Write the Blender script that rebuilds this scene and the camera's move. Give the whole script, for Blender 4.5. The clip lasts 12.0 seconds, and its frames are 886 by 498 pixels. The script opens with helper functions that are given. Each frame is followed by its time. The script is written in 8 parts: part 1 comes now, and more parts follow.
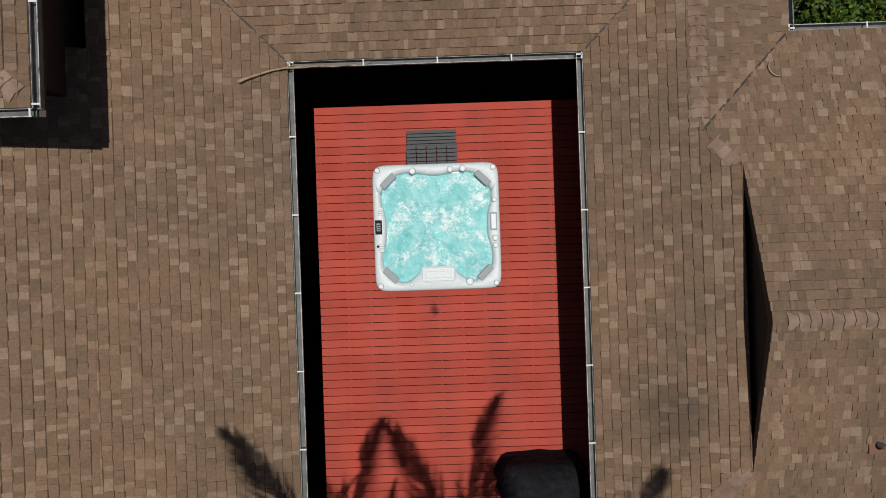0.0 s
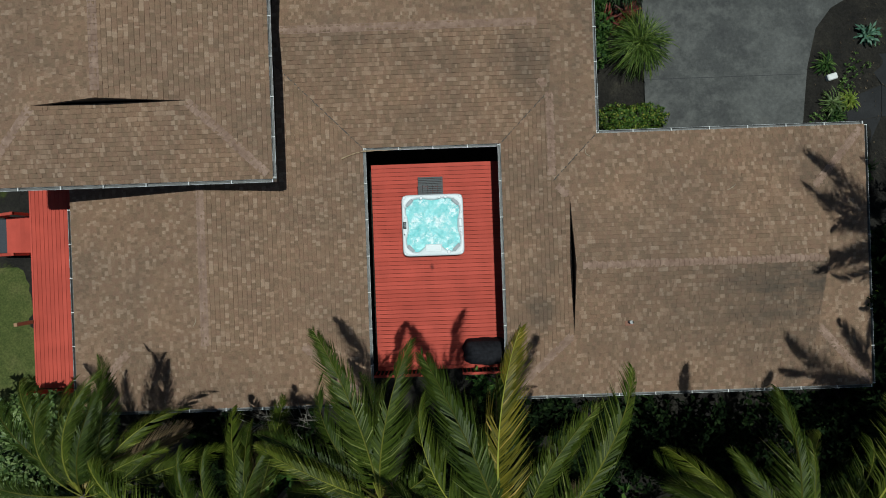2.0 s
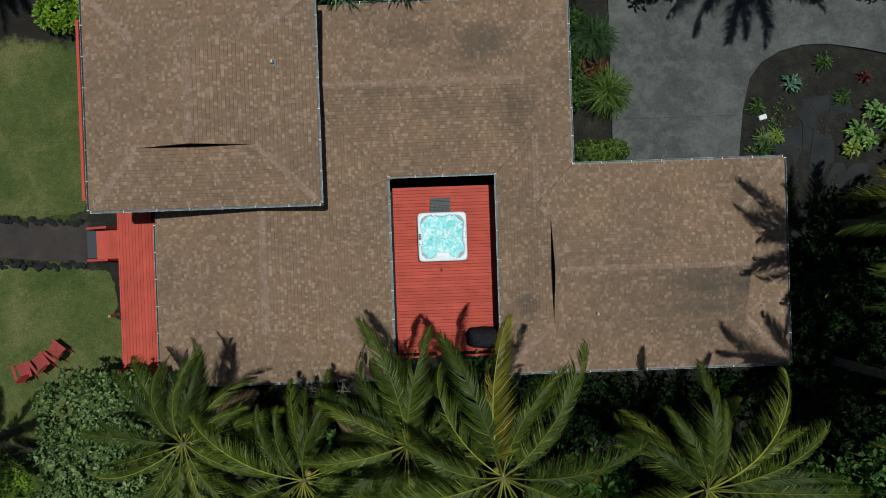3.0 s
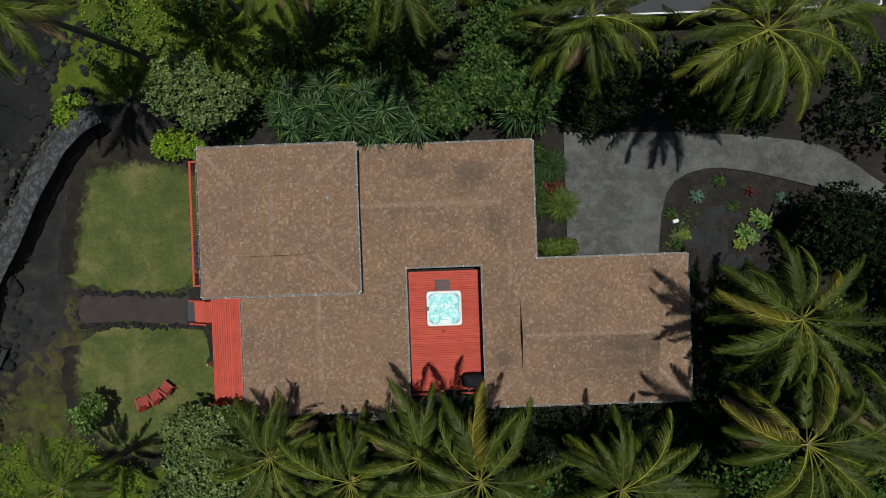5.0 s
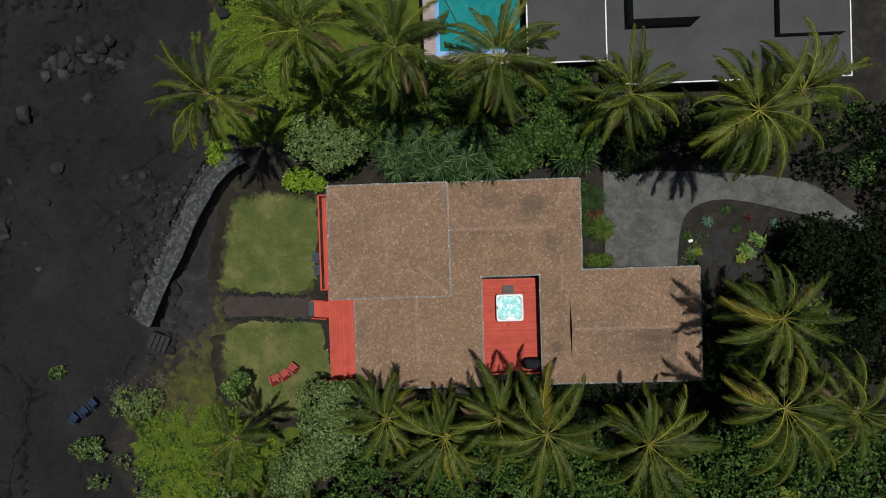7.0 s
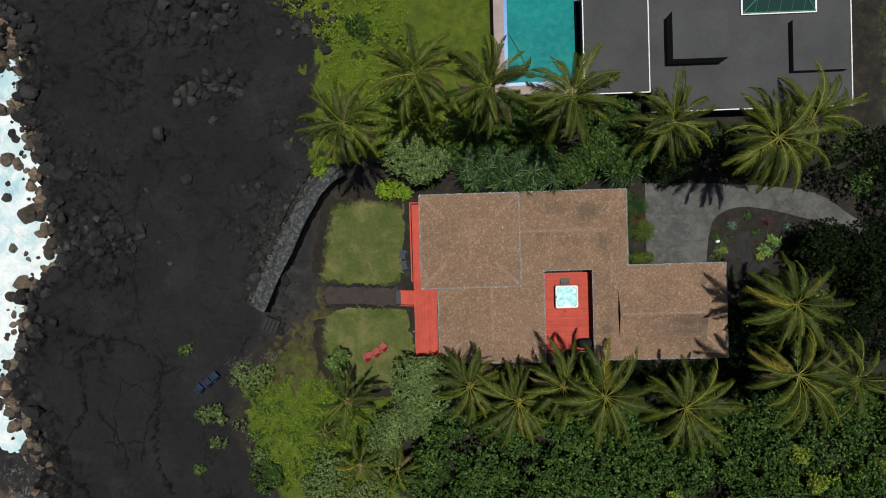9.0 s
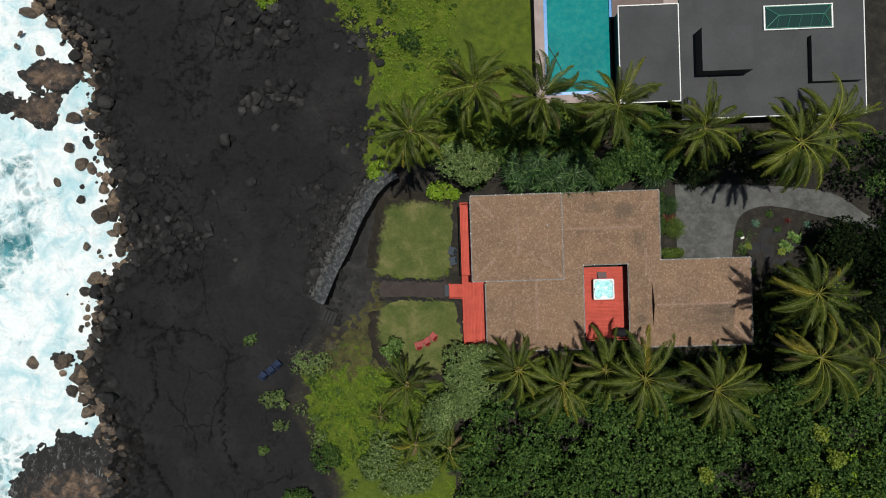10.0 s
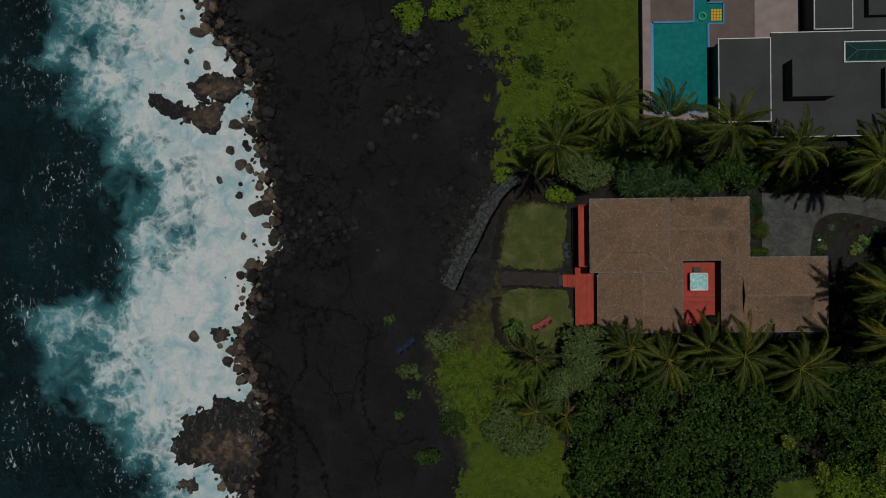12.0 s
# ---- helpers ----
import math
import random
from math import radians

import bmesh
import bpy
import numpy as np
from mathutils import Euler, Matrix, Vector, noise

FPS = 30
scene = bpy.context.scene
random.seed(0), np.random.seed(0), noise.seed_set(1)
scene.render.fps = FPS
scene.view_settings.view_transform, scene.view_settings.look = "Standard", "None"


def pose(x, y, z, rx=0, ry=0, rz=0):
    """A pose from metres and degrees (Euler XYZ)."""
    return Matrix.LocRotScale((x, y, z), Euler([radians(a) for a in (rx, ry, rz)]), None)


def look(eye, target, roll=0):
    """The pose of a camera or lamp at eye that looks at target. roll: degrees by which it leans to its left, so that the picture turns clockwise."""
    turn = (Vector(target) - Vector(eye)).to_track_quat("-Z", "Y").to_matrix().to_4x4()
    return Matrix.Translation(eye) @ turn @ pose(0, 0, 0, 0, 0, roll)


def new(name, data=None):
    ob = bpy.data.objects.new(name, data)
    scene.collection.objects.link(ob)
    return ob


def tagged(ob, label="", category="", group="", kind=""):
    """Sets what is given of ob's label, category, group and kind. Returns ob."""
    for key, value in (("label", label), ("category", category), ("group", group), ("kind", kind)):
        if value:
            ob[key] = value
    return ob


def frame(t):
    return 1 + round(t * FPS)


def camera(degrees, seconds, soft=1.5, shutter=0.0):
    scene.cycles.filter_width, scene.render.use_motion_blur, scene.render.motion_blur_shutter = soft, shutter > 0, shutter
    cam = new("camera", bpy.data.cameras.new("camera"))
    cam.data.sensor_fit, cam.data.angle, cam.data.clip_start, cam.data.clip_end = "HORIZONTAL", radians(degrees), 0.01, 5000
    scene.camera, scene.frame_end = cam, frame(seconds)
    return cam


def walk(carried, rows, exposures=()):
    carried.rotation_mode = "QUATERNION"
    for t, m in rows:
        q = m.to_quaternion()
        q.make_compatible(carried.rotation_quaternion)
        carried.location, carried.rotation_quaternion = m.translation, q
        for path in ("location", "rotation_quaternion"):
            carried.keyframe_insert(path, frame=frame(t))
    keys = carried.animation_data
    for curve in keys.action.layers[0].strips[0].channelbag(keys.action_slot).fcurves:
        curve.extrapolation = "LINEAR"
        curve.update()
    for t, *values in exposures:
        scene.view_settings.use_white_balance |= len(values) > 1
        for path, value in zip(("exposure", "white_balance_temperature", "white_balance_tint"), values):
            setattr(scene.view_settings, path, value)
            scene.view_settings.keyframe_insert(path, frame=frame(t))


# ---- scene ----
import functools

cam = camera(68.2, 12.0, soft=1.0)
METRES, EYE, TILT, LEAN, TURN = 79.0, 12.7, -90.0, 0.0, 0.0
ROWS = [
    (0.0, 0.0, 0.0, 0.0, -0.0, -0.06, 1.93),
    (0.5, 0.0002, -0.0373, -0.0007, -0.17, -0.06, 2.01),
    (1.0, 0.0013, -0.0741, -0.0013, -0.34, -0.21, 2.05),
    (1.5, 0.0028, -0.1107, -0.0043, -0.14, -0.19, 2.06),
    (2.0, 0.0032, -0.147, -0.005, 0.06, -0.2, 2.04),
    (2.5, 0.0006, -0.1831, -0.0042, 0.04, -0.3, 2.02),
    (3.0, -0.0014, -0.2193, 0.0013, -0.07, -0.55, 2.03),
    (5.0, 0.0055, -0.3615, 0.0541, 0.66, -0.46, 2.07),
    (5.5, -0.0127, -0.3971, 0.0649, 1.22, -0.74, 2.03),
    (6.0, -0.0366, -0.4331, 0.0709, 1.36, -0.86, 1.94),
    (6.5, -0.04, -0.4729, 0.0738, 1.58, -0.95, 1.87),
    (8.5, -0.093, -0.6078, 0.0772, 2.07, -0.85, 1.71),
    (9.0, -0.1185, -0.6422, 0.0763, 2.04, -0.79, 1.65),
    (9.5, -0.1464, -0.6768, 0.0741, 1.94, -0.67, 1.63),
    (10.0, -0.1777, -0.711, 0.0697, 1.96, -0.45, 1.81),
    (10.5, -0.2126, -0.7451, 0.0638, 1.99, -0.15, 1.86),
    (11.0, -0.2494, -0.7792, 0.061, 2.09, -0.04, 1.67),
    (11.5, -0.2933, -0.8155, 0.0611, 2.15, -0.1, 1.21),
    (12.0, -0.3462, -0.8538, 0.0628, 2.18, -0.29, 0.64),
]
walk(cam, [(t, pose(0, 0, EYE, TILT, LEAN, TURN) @ pose(METRES * x, METRES * y, METRES * z, 90 + pitch, roll, yaw)) for t, x, y, z, yaw, pitch, roll in ROWS],
     exposures=[(0.0, -0.78, 6400, 7), (0.4, -0.72, 5900, -3), (3.0, -0.66, 5900, -1), (5.0, -0.55, 6350, 5), (6.5, -0.50, 6450, 7), (8.5, -0.42, 6550, 8), (10.0, -0.36, 6500, 7), (11.65, -0.36, 6500, 6), (11.8, -0.75, 6500, 6), (12.0, -1.82, 6500, 6)])

# ---- world and sun ----
SUN_DIR = Vector((0.077, 0.06, 1.0)).normalized()
world = bpy.data.worlds.new("sky")
scene.world = world
world.use_nodes = True
sky = world.node_tree.nodes.new("ShaderNodeTexSky")
sky.sky_type, sky.sun_disc = "NISHITA", False
sky.sun_elevation = math.asin(SUN_DIR.z)
sky.sun_rotation = math.atan2(SUN_DIR.x, SUN_DIR.y)
bg = world.node_tree.nodes["Background"]
world.node_tree.links.new(sky.outputs[0], bg.inputs[0])
bg.inputs[1].default_value = 0.05
sun = new("sun", bpy.data.lights.new("sun", "SUN"))
sun.data.energy, sun.data.angle, sun.data.color = 5.0, radians(0.55), (1.0, 0.96, 0.9)
sun.matrix_world = look(SUN_DIR * 100, (0, 0, 0))


# ---- materials ----
def material(name, build, rough=0.8, metal=0.0, bump=None, spec=None):
    """A node material. build(n, link) returns the socket of the base colour, or a colour; bump(n, link) returns (height socket, distance)."""
    m = bpy.data.materials.new(name)
    m.use_nodes = True
    n, l = m.node_tree.nodes, m.node_tree.links
    b = n["Principled BSDF"]
    b.inputs["Roughness"].default_value, b.inputs["Metallic"].default_value = rough, metal
    if spec is not None:
        b.inputs["Specular IOR Level"].default_value = spec
    c = build(n, l) if callable(build) else build
    if isinstance(c, tuple):
        b.inputs["Base Color"].default_value = (*c, 1)
    else:
        l.new(c, b.inputs["Base Color"])
    if bump:
        h, d = bump(n, l)
        k = n.new("ShaderNodeBump")
        k.inputs["Distance"].default_value = d
        l.new(h, k.inputs["Height"])
        l.new(k.outputs[0], b.inputs["Normal"])
    return m


def world_pos(n, l, scale=(1, 1, 1)):
    g, mp = n.new("ShaderNodeNewGeometry"), n.new("ShaderNodeMapping")
    mp.inputs["Scale"].default_value = scale
    l.new(g.outputs["Position"], mp.inputs[0])
    return mp.outputs[0]


def noise_of(n, l, vec, scale, detail=4.0, rough=0.55, distort=0.0):
    t = n.new("ShaderNodeTexNoise")
    t.inputs["Scale"].default_value, t.inputs["Detail"].default_value = scale, detail
    t.inputs["Roughness"].default_value, t.inputs["Distortion"].default_value = rough, distort
    l.new(vec, t.inputs["Vector"])
    return t.outputs[0]


def ramp(n, l, fac, *stops):
    """A colour ramp; stops are (place, colour)."""
    r = n.new("ShaderNodeValToRGB")
    e = r.color_ramp.elements
    while len(e) < len(stops):
        e.new(0.5)
    for k, (p, c) in zip(e, stops):
        k.position, k.color = p, (*c, 1) if isinstance(c, tuple) else (c, c, c, 1)
    l.new(fac, r.inputs[0])
    return r.outputs[0]


def mixed(n, l, fac, a, b, mode="MIX"):
    m = n.new("ShaderNodeMix")
    m.data_type, m.blend_type = "RGBA", mode
    for s, v in ((m.inputs[0], fac), (m.inputs[6], a), (m.inputs[7], b)):
        if isinstance(v, (int, float)):
            s.default_value = v
        elif isinstance(v, tuple):
            s.default_value = (*v, 1)
        else:
            l.new(v, s)
    return m.outputs[2]


def maths(n, l, op, a, b=0.0):
    m = n.new("ShaderNodeMath")
    m.operation = op
    for s, v in ((m.inputs[0], a), (m.inputs[1], b)):
        if isinstance(v, (int, float)):
            s.default_value = v
        else:
            l.new(v, s)
    return m.outputs[0]


def attribute(n, name):
    a = n.new("ShaderNodeAttribute")
    a.attribute_name = name
    return a.outputs["Fac"]


def spot(n, l, p, cx, cy, rx, ry, wobble):
    """One for a patch of uneven outline round a place on the plan, nought outside it."""
    g = n.new("ShaderNodeVectorMath")
    g.operation = "MULTIPLY_ADD"
    l.new(p, g.inputs[0])
    g.inputs[1].default_value, g.inputs[2].default_value = (1 / rx, 1 / ry, 0), (-cx / rx, -cy / ry, 0)
    ln = n.new("ShaderNodeVectorMath")
    ln.operation = "LENGTH"
    l.new(g.outputs[0], ln.inputs[0])
    d = maths(n, l, "ADD", ln.outputs["Value"], maths(n, l, "MULTIPLY", maths(n, l, "SUBTRACT", noise_of(n, l, p, wobble, 5, 0.65), 0.5), 1.6))
    return ramp(n, l, d, (0.35, 1.0), (1.15, 0.0))


def algae_band(n, l, axis, a, b, stops):
    """A weight along one axis of the plan between a and b."""
    return ramp(n, l, maths(n, l, "DIVIDE", maths(n, l, "SUBTRACT", axis, a), b - a), *stops)


def shingle_material(name, by_island):
    def colour(n, l):
        g = n.new("ShaderNodeNewGeometry" if by_island else "ShaderNodeObjectInfo")
        r = g.outputs["Random Per Island"] if by_island else g.outputs["Random"]
        base = ramp(n, l, r, (0.0, (0.168, 0.111, 0.074)), (0.2, (0.195, 0.132, 0.086)), (0.22, (0.212, 0.132, 0.090)), (0.45, (0.202, 0.130, 0.086)), (0.65, (0.219, 0.143, 0.095)),
                    (0.76, (0.226, 0.153, 0.102)), (0.79, (0.248, 0.161, 0.110)), (0.9, (0.265, 0.180, 0.124)), (1.0, (0.305, 0.218, 0.155)))
        p = world_pos(n, l)
        grain = ramp(n, l, noise_of(n, l, p, 160, 3), (0.25, 0.72), (0.75, 1.25))
        c = mixed(n, l, 1.0, base, grain, "MULTIPLY")
        c = mixed(n, l, 1.0, c, ramp(n, l, noise_of(n, l, p, 26, 5, 0.7), (0.3, 0.80), (0.7, 1.20)), "MULTIPLY")
        # broad weathering and algae
        broad = noise_of(n, l, p, 0.35, 5, 0.6)
        c = mixed(n, l, 1.0, c, ramp(n, l, broad, (0.3, (0.86, 0.88, 0.9)), (0.7, (1.12, 1.08, 1.04))), "MULTIPLY")
        stain = maths(n, l, "MULTIPLY", ramp(n, l, noise_of(n, l, p, 0.55, 6, 0.65, 0.6), (0.50, 0.0), (0.68, 1.0)),
                      ramp(n, l, noise_of(n, l, p, 0.12, 2), (0.45, 0.0), (0.6, 1.0)))
        # old algae stains on the east wing and the north slope
        marks = maths(n, l, "MULTIPLY", stain, 0.4)
        sep = n.new("ShaderNodeSeparateXYZ")
        l.new(p, sep.inputs[0])
        east = maths(n, l, "MULTIPLY", algae_band(n, l, sep.outputs[0], 4.6, 12.28, ((0.0, 0.0), (0.45, 0.35), (0.75, 0.9), (0.985, 1.0), (1.0, 0.0))),
                     algae_band(n, l, sep.outputs[1], -5.2, -1.12, ((0.0, 0.0), (0.2, 0.35), (0.55, 0.75), (0.85, 1.0), (0.96, 0.9), (1.0, 0.0))))
        streak = ramp(n, l, noise_of(n, l, world_pos(n, l, (0.55, 1.5, 1)), 1.3, 6, 0.7), (0.36, 0.25), (0.62, 1.0))
        marks = maths(n, l, "MAXIMUM", marks, maths(n, l, "MULTIPLY", maths(n, l, "MULTIPLY", east, streak), 0.86))
        for cx, cy, rx, ry, k in ((1.8, 8.3, 1.9, 1.0, 0.6), (3.0, 5.4, 0.7, 1.2, 0.5), (12.6, 1.6, 1.3, 1.2, 0.45), (3.3, -2.6, 0.8, 0.7, 0.6), (-1.0, 8.6, 1.6, 0.8, 0.4)):
            marks = maths(n, l, "MAXIMUM", marks, maths(n, l, "MULTIPLY", spot(n, l, p, cx, cy, rx, ry, 1.3), k * 0.85))
        return mixed(n, l, marks, c, (0.060, 0.052, 0.042))
    return material(name, colour, 0.93, spec=0.2, bump=lambda n, l: (noise_of(n, l, world_pos(n, l), 220, 2), 0.002))


M_SHINGLE = shingle_material("asphalt_shingle", True)
M_SHINGLE_ONE = shingle_material("asphalt_shingle_piece", False)
M_CAP = material("cap_shingle", lambda n, l: mixed(n, l, 1.0, ramp(n, l, noise_of(n, l, world_pos(n, l), 4, 3), (0.3, (0.195, 0.124, 0.092)), (0.5, (0.250, 0.166, 0.124)), (0.7, (0.330, 0.228, 0.175))), ramp(n, l, noise_of(n, l, world_pos(n, l), 150, 3), (0.25, 0.75), (0.75, 1.25)), "MULTIPLY"), 0.93, spec=0.2)
M_VALLEY = material("valley_metal", lambda n, l: ramp(n, l, noise_of(n, l, world_pos(n, l), 5, 4), (0.3, (0.03, 0.026, 0.022)), (0.7, (0.06, 0.05, 0.042))), 0.7)


def red_colour(n, l):
    p = world_pos(n, l)
    i = n.new("ShaderNodeObjectInfo")
    c = ramp(n, l, i.outputs["Random"], (0.0, (0.42, 0.064, 0.042)), (1.0, (0.49, 0.080, 0.055)))
    c = mixed(n, l, 1.0, c, ramp(n, l, noise_of(n, l, p, 1.3, 5), (0.3, (0.86, 0.86, 0.86)), (0.7, (1.1, 1.12, 1.12))), "MULTIPLY")
    c = mixed(n, l, ramp(n, l, noise_of(n, l, p, 30, 4, 0.7), (0.62, 0.0), (0.8, 0.35)), c, (0.46, 0.11, 0.075))
    # one old scorch by the tub
    return mixed(n, l, spot(n, l, p, -0.19, -1.10, 0.09, 0.14, 14), c, (0.16, 0.024, 0.018))


M_RED = material("red_deck_paint", red_colour, 0.7, spec=0.2,
                 bump=lambda n, l: (noise_of(n, l, world_pos(n, l, (6, 60, 6)), 3, 3), 0.002))
M_CHAIRRED = material("deep_red_paint", lambda n, l: ramp(n, l, noise_of(n, l, world_pos(n, l), 6, 4), (0.3, (0.23, 0.022, 0.018)), (0.7, (0.31, 0.034, 0.028))), 0.6)
M_DARK_RED = material("dark_red_trim", lambda n, l: ramp(n, l, noise_of(n, l, world_pos(n, l), 5), (0.3, (0.10, 0.022, 0.018)), (0.7, (0.14, 0.03, 0.024))), 0.6)
M_SIDING = material("brown_red_siding", lambda n, l: ramp(n, l, noise_of(n, l, world_pos(n, l, (1, 1, 8)), 3), (0.3, (0.028, 0.014, 0.012)), (0.7, (0.04, 0.02, 0.016))), 0.7)
M_GUTTER = material("weathered_gutter", lambda n, l: ramp(n, l, noise_of(n, l, world_pos(n, l), 7, 5, 0.7), (0.3, (0.085, 0.082, 0.078)), (0.6, (0.15, 0.150, 0.148)), (0.8, (0.28, 0.285, 0.285))), 0.6, 0.1)
M_DRIP = material("worn_white_metal", lambda n, l: ramp(n, l, noise_of(n, l, world_pos(n, l), 3.5, 6, 0.75), (0.40, (0.10, 0.10, 0.10)), (0.52, (0.42, 0.43, 0.43)), (0.7, (0.72, 0.73, 0.73))), 0.5)
M_BRACKET = material("white_bracket", (0.75, 0.75, 0.73), 0.5)
# near black, with the shade of upright faces and hollows put into it
M_SHADEFACE = material("shade_dark_face", lambda n, l: ramp(n, l, noise_of(n, l, world_pos(n, l), 12), (0.3, (0.012, 0.01, 0.01)), (0.7, (0.02, 0.016, 0.015))), 0.7)
M_SOFFIT = material("soffit", lambda n, l: ramp(n, l, noise_of(n, l, world_pos(n, l), 2), (0.3, (0.07, 0.05, 0.04)), (0.7, (0.09, 0.065, 0.05))), 0.8)


M_ACRYLIC = material("white_acrylic", lambda n, l: ramp(n, l, noise_of(n, l, world_pos(n, l), 25, 5, 0.7), (0.3, (0.62, 0.67, 0.69)), (0.7, (0.75, 0.79, 0.80))), 0.42, spec=0.35)
M_KNOB = material("white_plastic", (0.72, 0.76, 0.78), 0.45)
M_COLLAR = material("grey_collar", (0.36, 0.39, 0.41), 0.7, spec=0.15)


def tub_colour(n, l):
    p = world_pos(n, l)
    c = ramp(n, l, noise_of(n, l, p, 1.7, 4), (0.35, (0.13, 0.52, 0.54)), (0.7, (0.24, 0.64, 0.65)))
    c = mixed(n, l, ramp(n, l, noise_of(n, l, p, 7, 4, 0.6), (0.45, 0.0), (0.75, 0.5)), c, (0.42, 0.78, 0.78))
    jets = ramp(n, l, noise_of(n, l, p, 2.9, 3, 0.5), (0.43, 0.0), (0.60, 1.0))
    fizz = ramp(n, l, noise_of(n, l, p, 38, 5, 0.75), (0.52, 0.0), (0.62, 1.0))
    cloud = ramp(n, l, noise_of(n, l, p, 8, 7, 0.75), (0.48, 0.0), (0.60, 1.0))
    white = maths(n, l, "ADD", maths(n, l, "MULTIPLY", jets, maths(n, l, "ADD", maths(n, l, "MULTIPLY", cloud, 0.7), maths(n, l, "MULTIPLY", fizz, 0.8))), maths(n, l, "MULTIPLY", maths(n, l, "MULTIPLY", fizz, cloud), 0.55))
    return mixed(n, l, white, c, (0.86, 0.94, 0.94))


M_TUBWATER = material("tub_water", tub_colour, 0.12,
                      bump=lambda n, l: (noise_of(n, l, world_pos(n, l), 9, 5, 0.6), 0.03))
M_GREY_PAD = material("grey_pad", (0.36, 0.39, 0.41), 0.6, spec=0.2)
M_DARK_PANEL = material("dark_panel", (0.018, 0.02, 0.023), 0.7, spec=0.1)
M_STEP = material("dark_plastic", lambda n, l: ramp(n, l, noise_of(n, l, world_pos(n, l), 18, 5), (0.3, (0.035, 0.037, 0.04)), (0.7, (0.06, 0.062, 0.066))), 0.6)
M_BLACK_COVER = material("black_cover", lambda n, l: ramp(n, l, noise_of(n, l, world_pos(n, l), 9, 5), (0.3, (0.010, 0.010, 0.012)), (0.7, (0.022, 0.022, 0.026))), 0.9, spec=0.1,
                         bump=lambda n, l: (noise_of(n, l, world_pos(n, l), 6, 4), 0.03))


def concrete(n, l):
    p = world_pos(n, l)
    c = ramp(n, l, noise_of(n, l, p, 0.5, 6, 0.65), (0.32, (0.044, 0.044, 0.044)), (0.5, (0.063, 0.064, 0.061)), (0.68, (0.100, 0.101, 0.096)))
    c = mixed(n, l, ramp(n, l, noise_of(n, l, p, 0.28, 4, 0.6, 0.5), (0.60, 0.0), (0.74, 0.45)), c, (0.087, 0.068, 0.050))
    c = mixed(n, l, ramp(n, l, noise_of(n, l, p, 1.6, 6, 0.7), (0.46, 0.0), (0.64, 0.65)), c, (0.115, 0.116, 0.108))
    return mixed(n, l, 1.0, c, ramp(n, l, noise_of(n, l, p, 8, 5, 0.7), (0.3, 0.8), (0.7, 1.2)), "MULTIPLY")


M_CONCRETE = material("weathered_concrete", concrete, 0.9, bump=lambda n, l: (noise_of(n, l, world_pos(n, l), 30, 4), 0.004))


def lawn_colour(n, l):
    p = world_pos(n, l)
    c = ramp(n, l, noise_of(n, l, p, 0.45, 5, 0.6, 0.4), (0.3, (0.056, 0.080, 0.021)), (0.5, (0.090, 0.106, 0.032)), (0.66, (0.142, 0.140, 0.053)))
    c = mixed(n, l, 1.0, c, ramp(n, l, noise_of(n, l, p, 14, 5, 0.75), (0.25, 0.58), (0.75, 1.42)), "MULTIPLY")
    c = mixed(n, l, 1.0, c, ramp(n, l, noise_of(n, l, p, 3.5, 6, 0.75), (0.3, (0.74, 0.80, 0.8)), (0.7, (1.24, 1.18, 1.2))), "MULTIPLY")
    c = mixed(n, l, ramp(n, l, noise_of(n, l, p, 1.7, 5, 0.7), (0.62, 0.0), (0.8, 0.55)), c, (0.10, 0.085, 0.035))
    soil = ramp(n, l, noise_of(n, l, p, 0.9, 6, 0.65), (0.3, (0.016, 0.014, 0.012)), (0.6, (0.030, 0.026, 0.020)), (0.75, (0.050, 0.044, 0.028)))
    bare = maths(n, l, "ADD", attribute(n, "edge"), maths(n, l, "MULTIPLY", maths(n, l, "SUBTRACT", noise_of(n, l, p, 2.2, 7, 0.72), 0.5), 1.5))
    return mixed(n, l, ramp(n, l, bare, (0.30, 1.0), (0.72, 0.0)), c, soil)


M_LAWN = material("lawn_grass", lawn_colour, 0.95, spec=0.1, bump=lambda n, l: (noise_of(n, l, world_pos(n, l), 26, 5, 0.7), 0.05))


def long_cracks(n, l):
    """Jagged hairline cracks that run mostly along the shore, some of them closed."""
    out = None
    for scale, low, high, gate in (((0.105, 0.060, 0.1), 0.005, 0.012, 0.52), ((0.30, 0.20, 0.3), 0.007, 0.019, 0.56)):
        p = world_pos(n, l, scale)
        w = n.new("ShaderNodeVectorMath")
        w.operation = "MULTIPLY_ADD"
        k = n.new("ShaderNodeTexNoise")
        k.inputs["Scale"].default_value, k.inputs["Detail"].default_value, k.inputs["Roughness"].default_value = 2.2, 9, 0.62
        l.new(p, k.inputs["Vector"])
        l.new(k.outputs[1], w.inputs[0])
        w.inputs[1].default_value = (0.55, 0.55, 0)
        l.new(p, w.inputs[2])
        v = n.new("ShaderNodeTexVoronoi")
        v.feature, v.voronoi_dimensions = "DISTANCE_TO_EDGE", "2D"
        v.inputs["Scale"].default_value = 1.0
        l.new(w.outputs[0], v.inputs["Vector"])
        c = maths(n, l, "MULTIPLY", ramp(n, l, v.outputs[0], (low, 1.0), (high, 0.0)), ramp(n, l, noise_of(n, l, world_pos(n, l), 0.11, 3), (gate - 0.03, 0.0), (gate + 0.04, 1.0)))
        out = c if out is None else maths(n, l, "MAXIMUM", out, c)
    return out


